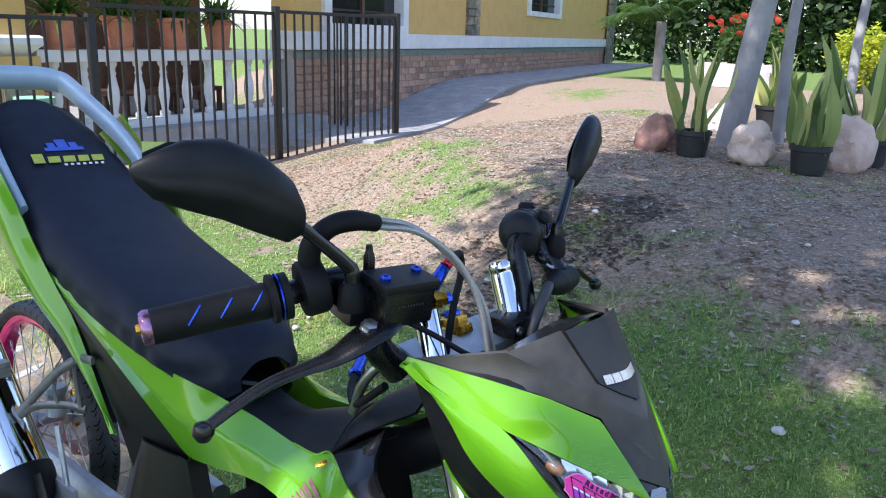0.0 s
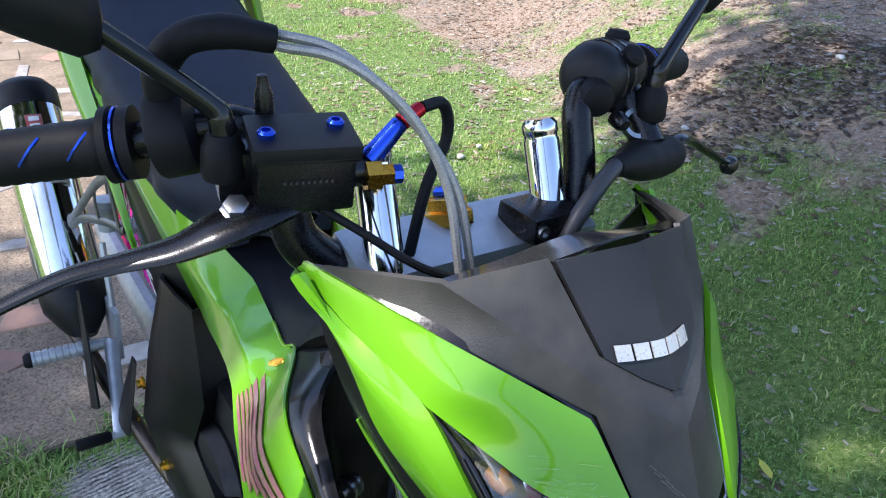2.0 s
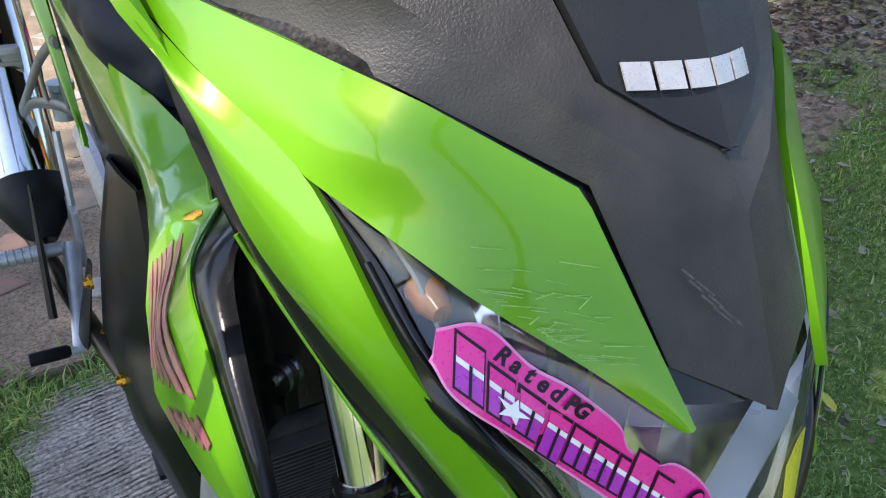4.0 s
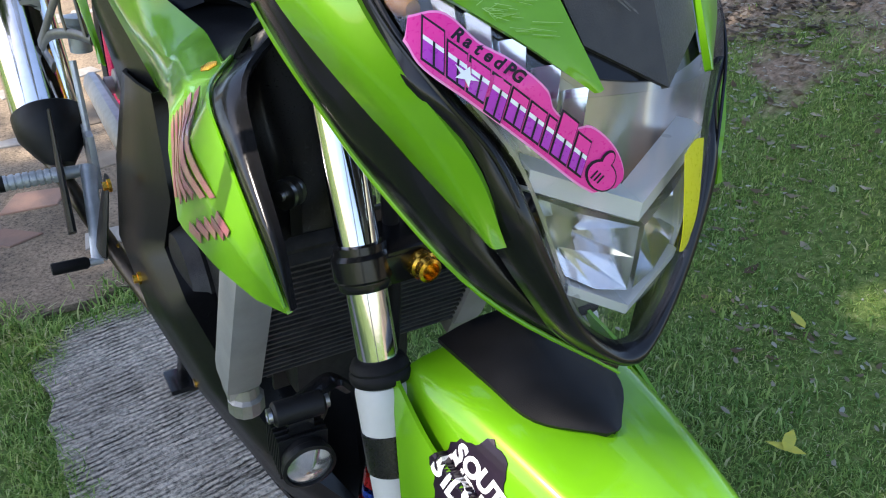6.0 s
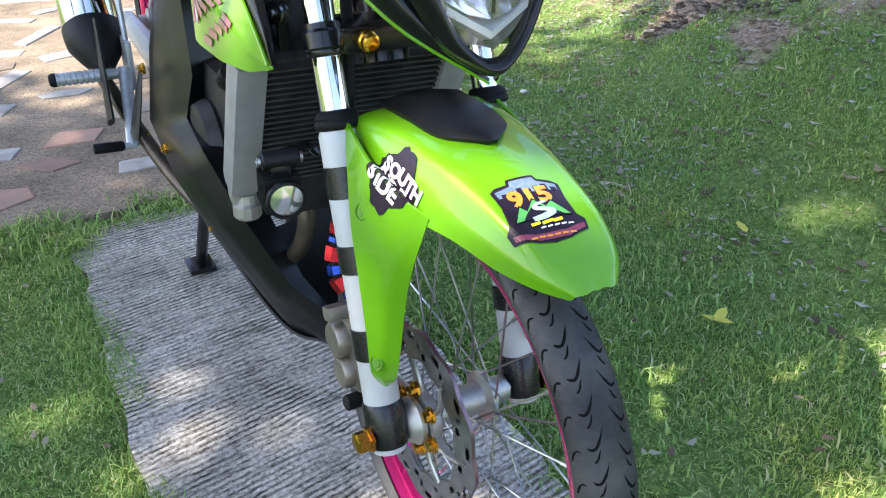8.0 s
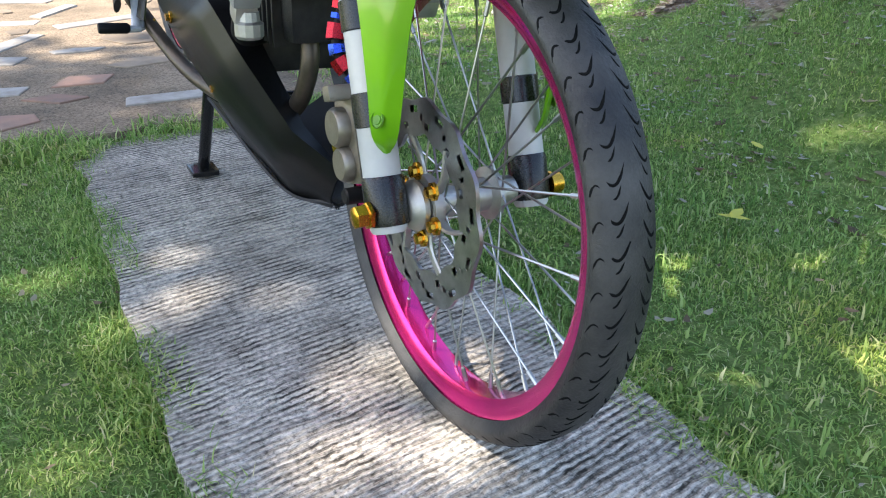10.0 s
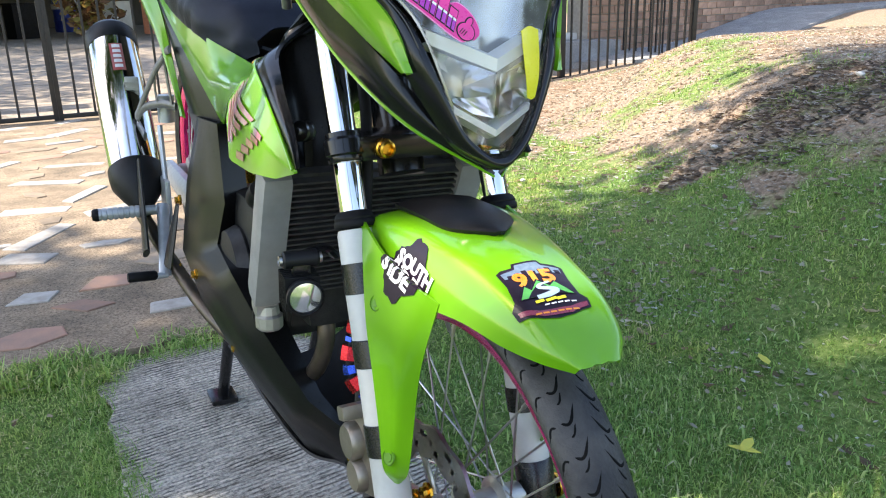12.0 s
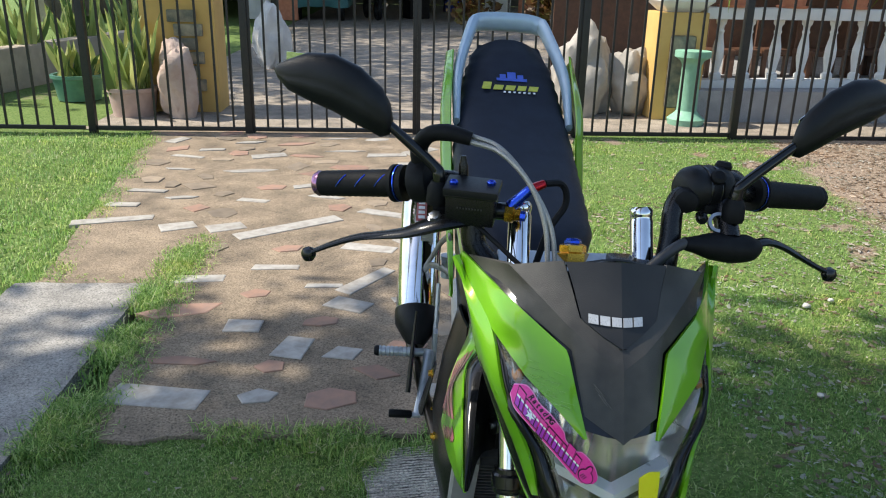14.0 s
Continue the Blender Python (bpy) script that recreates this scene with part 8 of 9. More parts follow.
    COVER = [
        [(-0.085, 0.800, 0.600), (-0.115, 0.800, 0.490), (-0.125, 0.800, 0.370), (-0.112, 0.670, 0.270), (-0.090, 0.540, 0.195), (-0.045, 0.400, 0.132), (-0.008, 0.345, 0.128)],
        [(-0.116, 0.740, 0.600), (-0.140, 0.745, 0.490), (-0.153, 0.760, 0.368), (-0.150, 0.620, 0.320), (-0.124, 0.510, 0.262), (-0.075, 0.400, 0.185), (-0.018, 0.325, 0.150)],
        [(-0.112, 0.690, 0.600), (-0.128, 0.665, 0.490), (-0.142, 0.680, 0.385), (-0.143, 0.540, 0.372), (-0.120, 0.450, 0.308), (-0.074, 0.365, 0.222), (-0.016, 0.308, 0.180)],
        [(-0.104, 0.640, 0.600), (-0.108, 0.600, 0.480), (-0.120, 0.620, 0.410), (-0.126, 0.500, 0.400), (-0.104, 0.420, 0.335), (-0.062, 0.345, 0.248), (-0.010, 0.300, 0.200)]]
    COVER.append([(x * 0.62, y + 0.016, z) for x, y, z in COVER[-1]])
    part("frame_cover", rear(patch(COVER, 31, 13, 0.005, (-1, -0.2, 0), mir, 2)), COVER_BLACK, bike, "angular black plastic frame and belly cover")
    part("belly_pan", rear(patch([
        [(-0.110, 0.640, 0.225), (-0.060, 0.420, 0.140), (-0.012, 0.330, 0.140)], [(-0.06, 0.65, 0.19), (-0.03, 0.43, 0.125), (0, 0.34, 0.13)], [(0.0, 0.65, 0.175), (0, 0.43, 0.12), (0.0, 0.345, 0.128)]], 16, 8, 0.004, (0, 0, -1), mir)), BLACK_PL, bike)

# wing shields leave a dark gap: frame spine and engine
part("frame_spine", rear(sweep([(0, 0.20, 0.78), (0, 0.34, 0.69), (0, 0.55, 0.635), (0, 0.80, 0.60)], [0.030, 0.032, 0.032, 0.035], 24, 14)), BLACK_PL, bike)
SHIELD = [(0.357, 0.715, 0.075, 0.760), (0.330, 0.742, 0.070, 0.784), (0.296, 0.766, 0.058, 0.806), (0.245, 0.800, 0.054, 0.830)]      # y, edge z, half width, middle z
part("leg_shield_top", rear(patch(body([[(-0.006 - w, y, ze), (-0.006 - w * 0.6, y - 0.004, ze + (zm - ze) * 0.72), (-0.006, y - 0.006, zm), (-0.006 + w * 0.6, y - 0.004, ze + (zm - ze) * 0.72), (-0.006 + w, y, ze)] for y, ze, w, zm in SHIELD]), 25, 16, 0.004, (0, 0, 1))), BLACK_PL, bike, "black top of the leg shield")
RECESS_ROWS = [(0.359, 0.713, 0.075, 0.757), (0.388, 0.700, 0.074, 0.744), (0.440, 0.690, 0.060, 0.722), (0.535, 0.686, 0.042, 0.690), (0.640, 0.704, 0.052, 0.706)]
part("centre_panel", rear(patch(body([[(-0.006 - w, y, ze), (-0.006 - w * 0.55, y, ze + (zm - ze) * 0.7), (-0.006, y, zm), (-0.006 + w * 0.55, y, ze + (zm - ze) * 0.7), (-0.006 + w, y, ze)] for y, ze, w, zm in RECESS_ROWS]), 25, 24, 0.004, (0, 0, 1))), BLACK_PL, bike, "black recess in front of the seat")
part("shield_badge", rear(lathe([(0, 0), (0.0068, 0), (0.0068, 0.0012), (0.005, 0.0016), (0, 0.0016)], 6, axis_to(BODY_IN @ Vector((-0.103, 0.350, 0.7125)), BODY_IN @ Vector((-0.158, 0.330, 0.780))) @ Matrix.Rotation(2.2, 4, "Z") @ Matrix.Diagonal((0.62, 1.30, 1, 1)))), GOLD, bike, "small gold shield badge")
eng = part("engine", rear(boxm((0, 0.56, 0.40), (0.18, 0.22, 0.20), None, 0.025)), ENGINE, bike, "dark engine block")
part("cylinder", rear(boxm((0, 0.40, 0.44), (0.13, 0.16, 0.15), Matrix.Rotation(0, 4, "X"), 0.015)), ENGINE, eng)
for k in range(6):
    part("cooling_fin", rear(boxm((0, 0.36 + 0.022 * k, 0.44), (0.155, 0.006, 0.165), None, 0.002)), ENGINE, eng)
part("clutch_cover", rear(lathe([(0, 0), (0.075, 0), (0.078, 0.01), (0.07, 0.028), (0.03, 0.034), (0, 0.034)], 32, Matrix.Translation((-0.085, 0.58, 0.37)) @ Matrix.Rotation(radians(-90), 4, "Y"))), ENGINE, eng)
part("exhaust_pipe", rear(sweep([(-0.030, 0.36, 0.40), (-0.035, 0.345, 0.33), (-0.045, 0.40, 0.26), (-0.075, 0.50, 0.240), (-0.120, 0.70, 0.255), (-0.165, 0.84, 0.33), (-0.205, 0.960, 0.415)], 0.0125, 48, 14)), surf("heat_browned_pipe", (0.13, 0.10, 0.075), (0.07, 0.06, 0.05), 0.4, 0.7, scale=30), bike, "dark exhaust pipe")
for z, y in ((0.36, 0.36), (0.52, 0.33)):
    part("coolant_hose", rear(sweep([(-0.12, 0.325, 0.415 if z < 0.4 else 0.56), (-0.118, 0.36, z + 0.02), (-0.09, 0.42, z), (-0.05, 0.46, z)], 0.012, 20, 12)), RUBBER, bike)
for k in range(4):
    part("frame_bolt", rear(lathe([(0, 0), (0.009, 0), (0.009, 0.004), (0.006, 0.005), (0.006, 0.010), (0, 0.010)], 8, Matrix.Translation(((-0.150, -0.148, -0.118, -0.158)[k], (0.815, 0.66, 0.52, 0.70)[k], (0.318, 0.352, 0.27, 0.47)[k])) @ Matrix.Rotation(radians(-90), 4, "Y"))), GOLD, bike, "gold bolt")

# radiator
rt, rb = Vector((0, 0.235, 0.592)), Vector((0, 0.312, 0.425))
zax = (rt - rb).normalized()
xax = Vector((1, 0, 0))
RM = Matrix.Translation(rb) @ Matrix((xax, zax.cross(xax), zax)).transposed().to_4x4()
H = (rt - rb).length
radiator = part("radiator", rear(boxm((0, 0.008, H / 2), (0.215, 0.014, H), RM, 0.002)), RAD_FIN, bike, "grey aluminium radiator with louvred core")
slat = None
for k in range(22):
    bm = boxm((0, -0.004, 0.006 + (H - 0.012) * k / 21), (0.212, 0.012, 0.0028), RM)
    part("radiator_slat", rear(bm), RAD_FIN, radiator, smooth=False)
for s in (-1, 1):
    part("radiator_tank", rear(boxm((s * 0.1235, 0.004, H / 2), (0.036, 0.040, H + 0.012), RM, 0.011)), RAD_GREY, radiator, "grey side tank")
    part("tank_foot", rear(boxm((s * 0.122, 0.004, -0.018), (0.028, 0.028, 0.026), RM, 0.006)), ALU, radiator)
part("horn", rear(lathe([(0, 0), (0.0105, 0), (0.0118, 0.002), (0.0118, 0.006), (0.007, 0.007), (0.007, 0.011), (0.0118, 0.012), (0.0118, 0.016), (0.004, 0.017), (0.004, 0.021), (0.0, 0.021)], 20, axis_to((-0.080, 0.245, 0.640), (-0.17, 0.19, 0.648)))), STEEL, bike, "small steel horn")
part("horn_bracket", rear(boxm((-0.080, 0.25, 0.612), (0.010, 0.004, 0.06), None, 0.001)), BLACK_PL, bike)

part("tank_nut", rear(lathe([(0.008, -0.014), (0.015, -0.014), (0.018, -0.010), (0.018, 0.004), (0.014, 0.007), (0.013, 0.018), (0.008, 0.018)], 12, Matrix.Translation((-0.118, 0.318, 0.392)), closed=True)), ALU, bike, "cast aluminium hose nut under the radiator tank", smooth=False)

# spot lamp below the radiator
lm = axis_to((-0.133, 0.118, 0.489), (-0.165, -0.20, 0.47))
lamp = part("spot_lamp", lathe([(0.0, -0.044), (0.013, -0.044), (0.016, -0.040), (0.0175, -0.006), (0.0195, -0.004), (0.020, 0.002), (0.0175, 0.003), (0.017, -0.002), (0.0, -0.002)], 28, lm), BLACK_PL, bike, "small black round spot lamp")
for k in range(7):
    part("lamp_fin", boxm((0, 0, -0.042 + 0.0050 * k), (0.037, 0.037, 0.0018), lm, 0.0006), BLACK_PL, lamp, smooth=False)
part("lamp_lens", lathe([(0, 0.004), (0.009, 0.003), (0.0165, 0.001), (0.0165, -0.001), (0, -0.001)], 24, lm), REFL, lamp, "bright lamp lens")
part("lamp_bracket", boxm((0.0, 0.0245, -0.022), (0.020, 0.012, 0.016), lm, 0.003), GLOSS_BLACK, lamp, "black hinged bracket")
part("lamp_knuckle", rod(lm @ Vector((-0.018, 0.034, -0.024)), lm @ Vector((0.020, 0.034, -0.024)), 0.0095, 18, bevel=0.002), BLACK_PL, lamp)
part("lamp_arm", sweep([lm @ Vector((0.004, 0.036, -0.026)), (-0.100, 0.150, 0.530), (-0.088, 0.150, 0.520)], [0.010, 0.009, 0.010], 12, 8, flat=0.5), GLOSS_BLACK, lamp)
for q in (-0.0185, 0.0205):
    part("lamp_bolt", lathe([(0, 0), (0.0058, 0), (0.0058, 0.003), (0.0035, 0.0034), (0.003, 0.0015), (0, 0.0015)], 12, lm @ Matrix.Translation((q, 0.034, -0.024)) @ Matrix.Rotation(radians(90 if q > 0 else -90), 4, "Y")), STEEL, lamp)

# seat with cover, crest bars
def seat_top(y):
    return float(np.interp(y, [0.585, 0.60, 0.63, 0.68, 0.76, 0.90, 1.05, 1.18, 1.30, 1.38], [0.735, 0.768, 0.792, 0.808, 0.827, 0.861, 0.915, 0.978, 1.050, 1.085]))


rows = []
for y, w, lo in ((0.590, 0.045, 0.708), (0.605, 0.068, 0.699), (0.640, 0.088, 0.705), (0.690, 0.114, 0.732), (0.78, 0.123, 0.752), (0.92, 0.128, 0.786), (1.06, 0.128, 0.832), (1.18, 0.118, 0.900), (1.28, 0.098, 0.985), (1.345, 0.074, 1.040)):
    t = seat_top(y)
    rows.append([(-w, y, lo), (-w * 1.03, y, lo + (t - lo) * 0.45), (-w * 0.86, y, t - 0.014), (-w * 0.45, y, t - 0.001), (0, y, t + 0.002), (w * 0.45, y, t - 0.001), (w * 0.86, y, t - 0.014), (w * 1.03, y, lo + (t - lo) * 0.45), (w, y, lo)])
bm = patch(rows, 65, 90, 0.006, (0, 0, 1))


def low_edge(y):
    return float(np.interp(y, [0.59, 0.69, 0.78, 0.92, 1.06, 1.375], [0.705, 0.728, 0.752, 0.786, 0.832, 1.055]))


noise.seed_set(3)
for v in bm.verts:                      # folds of the pulled cover along its lower edge
    x, y, z = v.co
    low = 1 - float(smoothstep(0.0, 0.075, z - low_edge(y)))
    if low > 0:
        f = math.sin((y * 1.0 + z * 0.9) * 95 + 6 * noise.noise((y * 9, x * 3, 2.0))) * min(1.0, (z - low_edge(y)) / 0.012)
        v.co.x += math.copysign(1, x) * 0.0030 * low * f
bm.transform(REAR)
under = [[(-w * 0.95, y, lo + 0.006), (0, y, lo - 0.010), (w * 0.97, y, lo - 0.035)] for y, w, lo in ((0.596, 0.040, 0.710), (0.640, 0.088, 0.705), (0.78, 0.123, 0.752), (0.92, 0.128, 0.786), (1.06, 0.128, 0.832))]
bm_base = patch(under, 11, 16, 0.006, (0, 0, -1))
seat = part("seat", bm, SEAT_VINYL, bike, "dark navy vinyl seat cover with a wrinkled edge")
part("seat_base", rear(bm_base), BLACK_PL, seat)
bm = bmesh.new()
for x0, x1, z0, z1 in ((-0.070, -0.050, 0, 0.028), (-0.044, -0.022, 0, 0.019), (-0.016, 0.006, 0, 0.019), (0.012, 0.032, 0, 0.019), (0.038, 0.060, 0, 0.019)):
    ya, yb = 1.160 + z0, 1.160 + z1 * 0.9
    add_patch(bm, [[(x0, ya, seat_top(ya) + 0.0036), (x1, ya, seat_top(ya) + 0.0036)], [(x0 + 0.005, yb, seat_top(yb) + 0.0036), (x1 + 0.005, yb, seat_top(yb) + 0.0036)]], 4, 4, 0.001, (0, 0, 1))
part("seat_lettering_bar", rear(bm), surf("yellow_print", (0.55, 0.55, 0.06), (0.45, 0.45, 0.05), 0.5, scale=100), seat, "plain yellow printed bars")
bm = bmesh.new()
for k in range(7):
    x0 = -0.020 + 0.0115 * k
    add_patch(bm, [[(x0, 1.150, seat_top(1.150) + 0.0036), (x0 + 0.0055, 1.150, seat_top(1.15) + 0.0036)], [(x0 + 0.001, 1.155, seat_top(1.155) + 0.0036), (x0 + 0.0065, 1.155, seat_top(1.155) + 0.0036)]], 3, 3, 0.001, (0, 0, 1))
part("seat_lettering_small", rear(bm), STICK_WHITE, seat)
bm = bmesh.new()
for x0, x1, y0, y1 in ((-0.034, 0.038, 1.192, 1.200), (-0.026, -0.012, 1.200, 1.212), (-0.008, 0.012, 1.200, 1.220), (0.016, 0.030, 1.200, 1.212)):
    add_patch(bm, [[(x0, y0, seat_top(y0) + 0.0036), (x1, y0, seat_top(y0) + 0.0036)], [(x0, y1, seat_top(y1) + 0.0036), (x1, y1, seat_top(y1) + 0.0036)]], 5, 4, 0.001, (0, 0, 1))
part("seat_emblem", rear(bm), surf("blue_print", (0.06, 0.12, 0.55), (0.05, 0.10, 0.45), 0.5, scale=100), seat, "plain blue emblem shape")
bm = sweep([(-0.128, 1.080, 0.905), (-0.126, 1.200, 1.000), (-0.094, 1.350, 1.092), (-0.078, 1.382, 1.106), (-0.040, 1.392, 1.111), (0.040, 1.392, 1.111), (0.078, 1.382, 1.106), (0.094, 1.350, 1.092), (0.126, 1.200, 1.000), (0.128, 1.080, 0.905)], [0.008, 0.012, 0.014, 0.015, 0.016, 0.016, 0.015, 0.014, 0.012, 0.008], 70, 12, flat=1.6)
part("grab_rail", rear(bm), HAND_LIGHT, bike, "pale blue painted grab rail")

# muffler, hanger plate, rearset
m0, m1 = REAR @ Vector((-0.192, 0.960, 0.420)), REAR @ Vector((-0.193, 1.262, 0.725))
mm = axis_to(m0, m1)
L = (m1 - m0).length
muffler = part("muffler", lathe([(0.0, 0.05), (0.046, 0.05), (0.050, 0.056), (0.050, L - 0.055), (0.049, L - 0.05), (0.0, L - 0.05)], 40, mm), CHROME, bike, "chromed muffler with black end caps")
part("muffler_cap", lathe([(0.0505, L - 0.056), (0.0515, L - 0.050), (0.0515, L - 0.020), (0.040, L - 0.004), (0.028, L), (0.020, L - 0.01), (0.0505, L - 0.05)], 40, mm, closed=True), BLACK_PL, muffler, "black muffler end cap")
part("muffler_front_cap", lathe([(0.018, -0.02), (0.034, 0.004), (0.050, 0.032), (0.0525, 0.052), (0.0525, 0.066), (0.0505, 0.068), (0.0, 0.06)], 40, mm), BLACK_PL, muffler, "black front cap")
ax = (m1 - m0).normalized()
nrm = Vector((-0.72, -0.45, 0.95))
nrm = (nrm - ax * nrm.dot(ax)).normalized()
tan = ax.cross(nrm)


def on_muffler(along, turn, off):
    return tuple(m0 + ax * along + (nrm * math.cos(turn) + tan * math.sin(turn)) * (0.050 + off))


plate = part("muffler_plate", patch([[on_muffler(a, t, 0.0008) for t in (0.35, 0.6, 0.85)] for a in (L - 0.150, L - 0.115, L - 0.080)], 8, 8, 0.0008, tuple(nrm)), surf("worn_red_plate", (0.42, 0.06, 0.06), (0.36, 0.16, 0.15), 0.4, scale=90, bump=0.05), muffler, "worn red plate with pale bars")
for k in range(5):
    a = L - 0.144 + 0.013 * k
    part("plate_bar", patch([[on_muffler(a, t, 0.0016) for t in (0.45, 0.6, 0.75)], [on_muffler(a + 0.008, t, 0.0016) for t in (0.45, 0.6, 0.75)]], 6, 3, 0.0005, tuple(nrm)), STICK_WHITE, plate)
for p, q, w in (((-0.205, 0.84, 0.345), (-0.195, 0.93, 0.50), 0.030), ((-0.175, 0.80, 0.33), (-0.150, 0.80, 0.44), 0.03)):
    part("heel_plate", rear(sweep([p, tuple((np.array(p) + np.array(q)) / 2), q], [w, w * 0.8, w * 0.4], 10, 10, flat=0.2, up=(1, 0, 0))), BLACK_PL, bike, "black heel guard plate")
peg0, peg1 = (-0.280, 0.914, 0.407), (-0.165, 0.912, 0.408)
d = (Vector(peg1) - Vector(peg0)).length
prof = [(0, 0), (0.008, 0)]
for k in range(9):
    prof += [(0.0115, 0.004 + 0.0095 * k), (0.0115, 0.010 + 0.0095 * k), (0.0098, 0.011 + 0.0095 * k), (0.0098, 0.0130 + 0.0095 * k)]
peg = part("foot_peg", rear(lathe(prof + [(0.009, d), (0, d)], 20, axis_to(peg0, peg1))), SILVER, bike, "ribbed silver aluminium foot peg")
part("peg_end", rear(lathe([(0, -0.006), (0.009, -0.005), (0.012, 0.0), (0.012, 0.006), (0, 0.007)], 16, axis_to(peg0, peg1))), RUBBER, peg)
part("rearset_plate", rear(boxm((-0.150, 0.935, 0.42), (0.010, 0.07, 0.085), Matrix(), 0.003)), SILVER, bike, "silver rearset plate")
pedal = part("brake_pedal", rear(sweep([(-0.160, 0.905, 0.418), (-0.166, 0.880, 0.388), (-0.174, 0.835, 0.345), (-0.180, 0.804, 0.312)], [0.013, 0.011, 0.0105, 0.0115], 16, 10, flat=0.55, up=(0, 1, 0))), SILVER, bike, "silver rear brake pedal")
part("pedal_tip", rear(lathe([(0, 0), (0.008, 0), (0.009, 0.003), (0.009, 0.046), (0.006, 0.050), (0, 0.050)], 14, axis_to((-0.244, 0.799, 0.316), (-0.18, 0.803, 0.313)))), RUBBER, pedal, "black rubber pedal tip")
part("pedal_stub", rear(rod((-0.200, 0.802, 0.312), (-0.176, 0.804, 0.312), 0.006, 10)), SILVER, pedal)
part("pedal_rod", rear(rod((-0.150, 0.92, 0.43), (-0.148, 0.955, 0.56), 0.005, 8)), SILVER, bike)
part("brake_reservoir", rear(lathe([(0, 0), (0.016, 0), (0.016, 0.04), (0.018, 0.042), (0.018, 0.052), (0, 0.054)], 18, Matrix.Translation((-0.128, 1.00, 0.56)))), SILVER, bike)
# passenger peg bracket: a silver lattice
CAST = surf("dull_cast_aluminium", (0.20, 0.20, 0.195), (0.14, 0.14, 0.138), 0.45, 0.8, scale=40, fine=500, bump=0.2)
bracket = None
for pts, r in (([(-0.112, 0.905, 0.690), (-0.124, 0.945, 0.660), (-0.142, 1.000, 0.600), (-0.150, 1.028, 0.572)], 0.0085), ([(-0.098, 0.905, 0.600), (-0.118, 0.945, 0.602), (-0.140, 0.995, 0.590), (-0.150, 1.028, 0.566)], 0.0075),
               ([(-0.112, 0.908, 0.688), (-0.108, 0.915, 0.650), (-0.104, 0.912, 0.604)], 0.006), ([(-0.124, 0.948, 0.655), (-0.124, 0.955, 0.628), (-0.122, 0.952, 0.604)], 0.005), ([(-0.112, 0.850, 0.705), (-0.112, 0.880, 0.700), (-0.112, 0.910, 0.686)], 0.007)):
    ob = part("passenger_bracket" if bracket is None else "bracket_arm", rear(sweep(body([pts])[0], r, 16, 8, flat=0.45, up=(1, 0, 0))), CAST, bracket or bike, "cast aluminium passenger peg bracket" if bracket is None else "")
    bracket = bracket or ob
peg2 = part("passenger_peg", rear(boxm((-0.176, 1.098, 0.588), (0.026, 0.022, 0.105), None, 0.004)), ALU, bike, "folded ribbed aluminium passenger peg")
for k in range(9):
    part("peg_rib", rear(boxm((-0.178, 1.088, 0.545 + 0.0105 * k), (0.028, 0.010, 0.005), None)), ALU, peg2, smooth=False)

# rear wheel, swing arm, shock, chain side, stand
REAR_AXLE = (0.0, 1.33, 0.400)
build_wheel("rear_wheel", REAR @ Matrix.Translation(REAR_AXLE), 0.050, bike, "pink anodised rear wheel rim with thin spokes")
for s in (-1, 1):
    part("swing_arm", rear(sweep([(s * 0.075, 0.82, 0.38), (s * 0.082, 1.05, 0.395), (s * 0.080, 1.35, 0.40)], [0.026, 0.022, 0.018], 16, 10, flat=1.4)), SILVER, bike, "silver swing arm")
part("shock", rear(rod((0, 0.86, 0.42), (0, 0.98, 0.66), 0.03, 18)), GOLD, bike)
bm = bmesh.new()
add_sweep(bm, [(math.cos(t) * 0.035, 0.87 + 0.09 * t / 31.4 + math.sin(t) * 0.01, 0.44 + 0.18 * t / 31.4 + math.sin(t) * 0.02) for t in np.linspace(0, 31.4, 90)], 0.006, 120, 8)
part("shock_spring", rear(bm), PINK_RIM, bike, "pink shock spring")
part("under_tail", rear(patch([[(-0.10, 0.86, 0.58), (0, 0.86, 0.60), (0.10, 0.86, 0.58)], [(-0.11, 1.05, 0.76), (0, 1.05, 0.78), (0.11, 1.05, 0.76)], [(-0.09, 1.40, 1.02), (0, 1.42, 1.04), (0.09, 1.40, 1.02)]], 14, 14, 0.004, (0, 0, -1))), BLACK_PL, bike)
stand = part("centre_stand", rear(rod((-0.086, 0.75, 0.19), (0.086, 0.75, 0.19), 0.009, 10)), GLOSS_BLACK, bike, "black centre stand")
for s in (-1, 1):
    part("stand_leg", rear(rod((s * 0.085, 0.72, 0.24), (s * 0.088, 0.835, 0.040), 0.011, 12)), GLOSS_BLACK, stand)
for s in (-1, 1):
    part("stand_foot", rear(boxm((s * 0.090, 0.832, 0.038), (0.050, 0.060, 0.010), Matrix(), 0.003)), GLOSS_BLACK, stand)

# mudguard stickers
def decal_frame(p, n, up):
    n, up = Vector(n).normalized(), Vector(up)
    x = up.cross(n).normalized()
    return Matrix.Translation(p) @ Matrix((x, n.cross(x), n)).transposed().to_4x4()


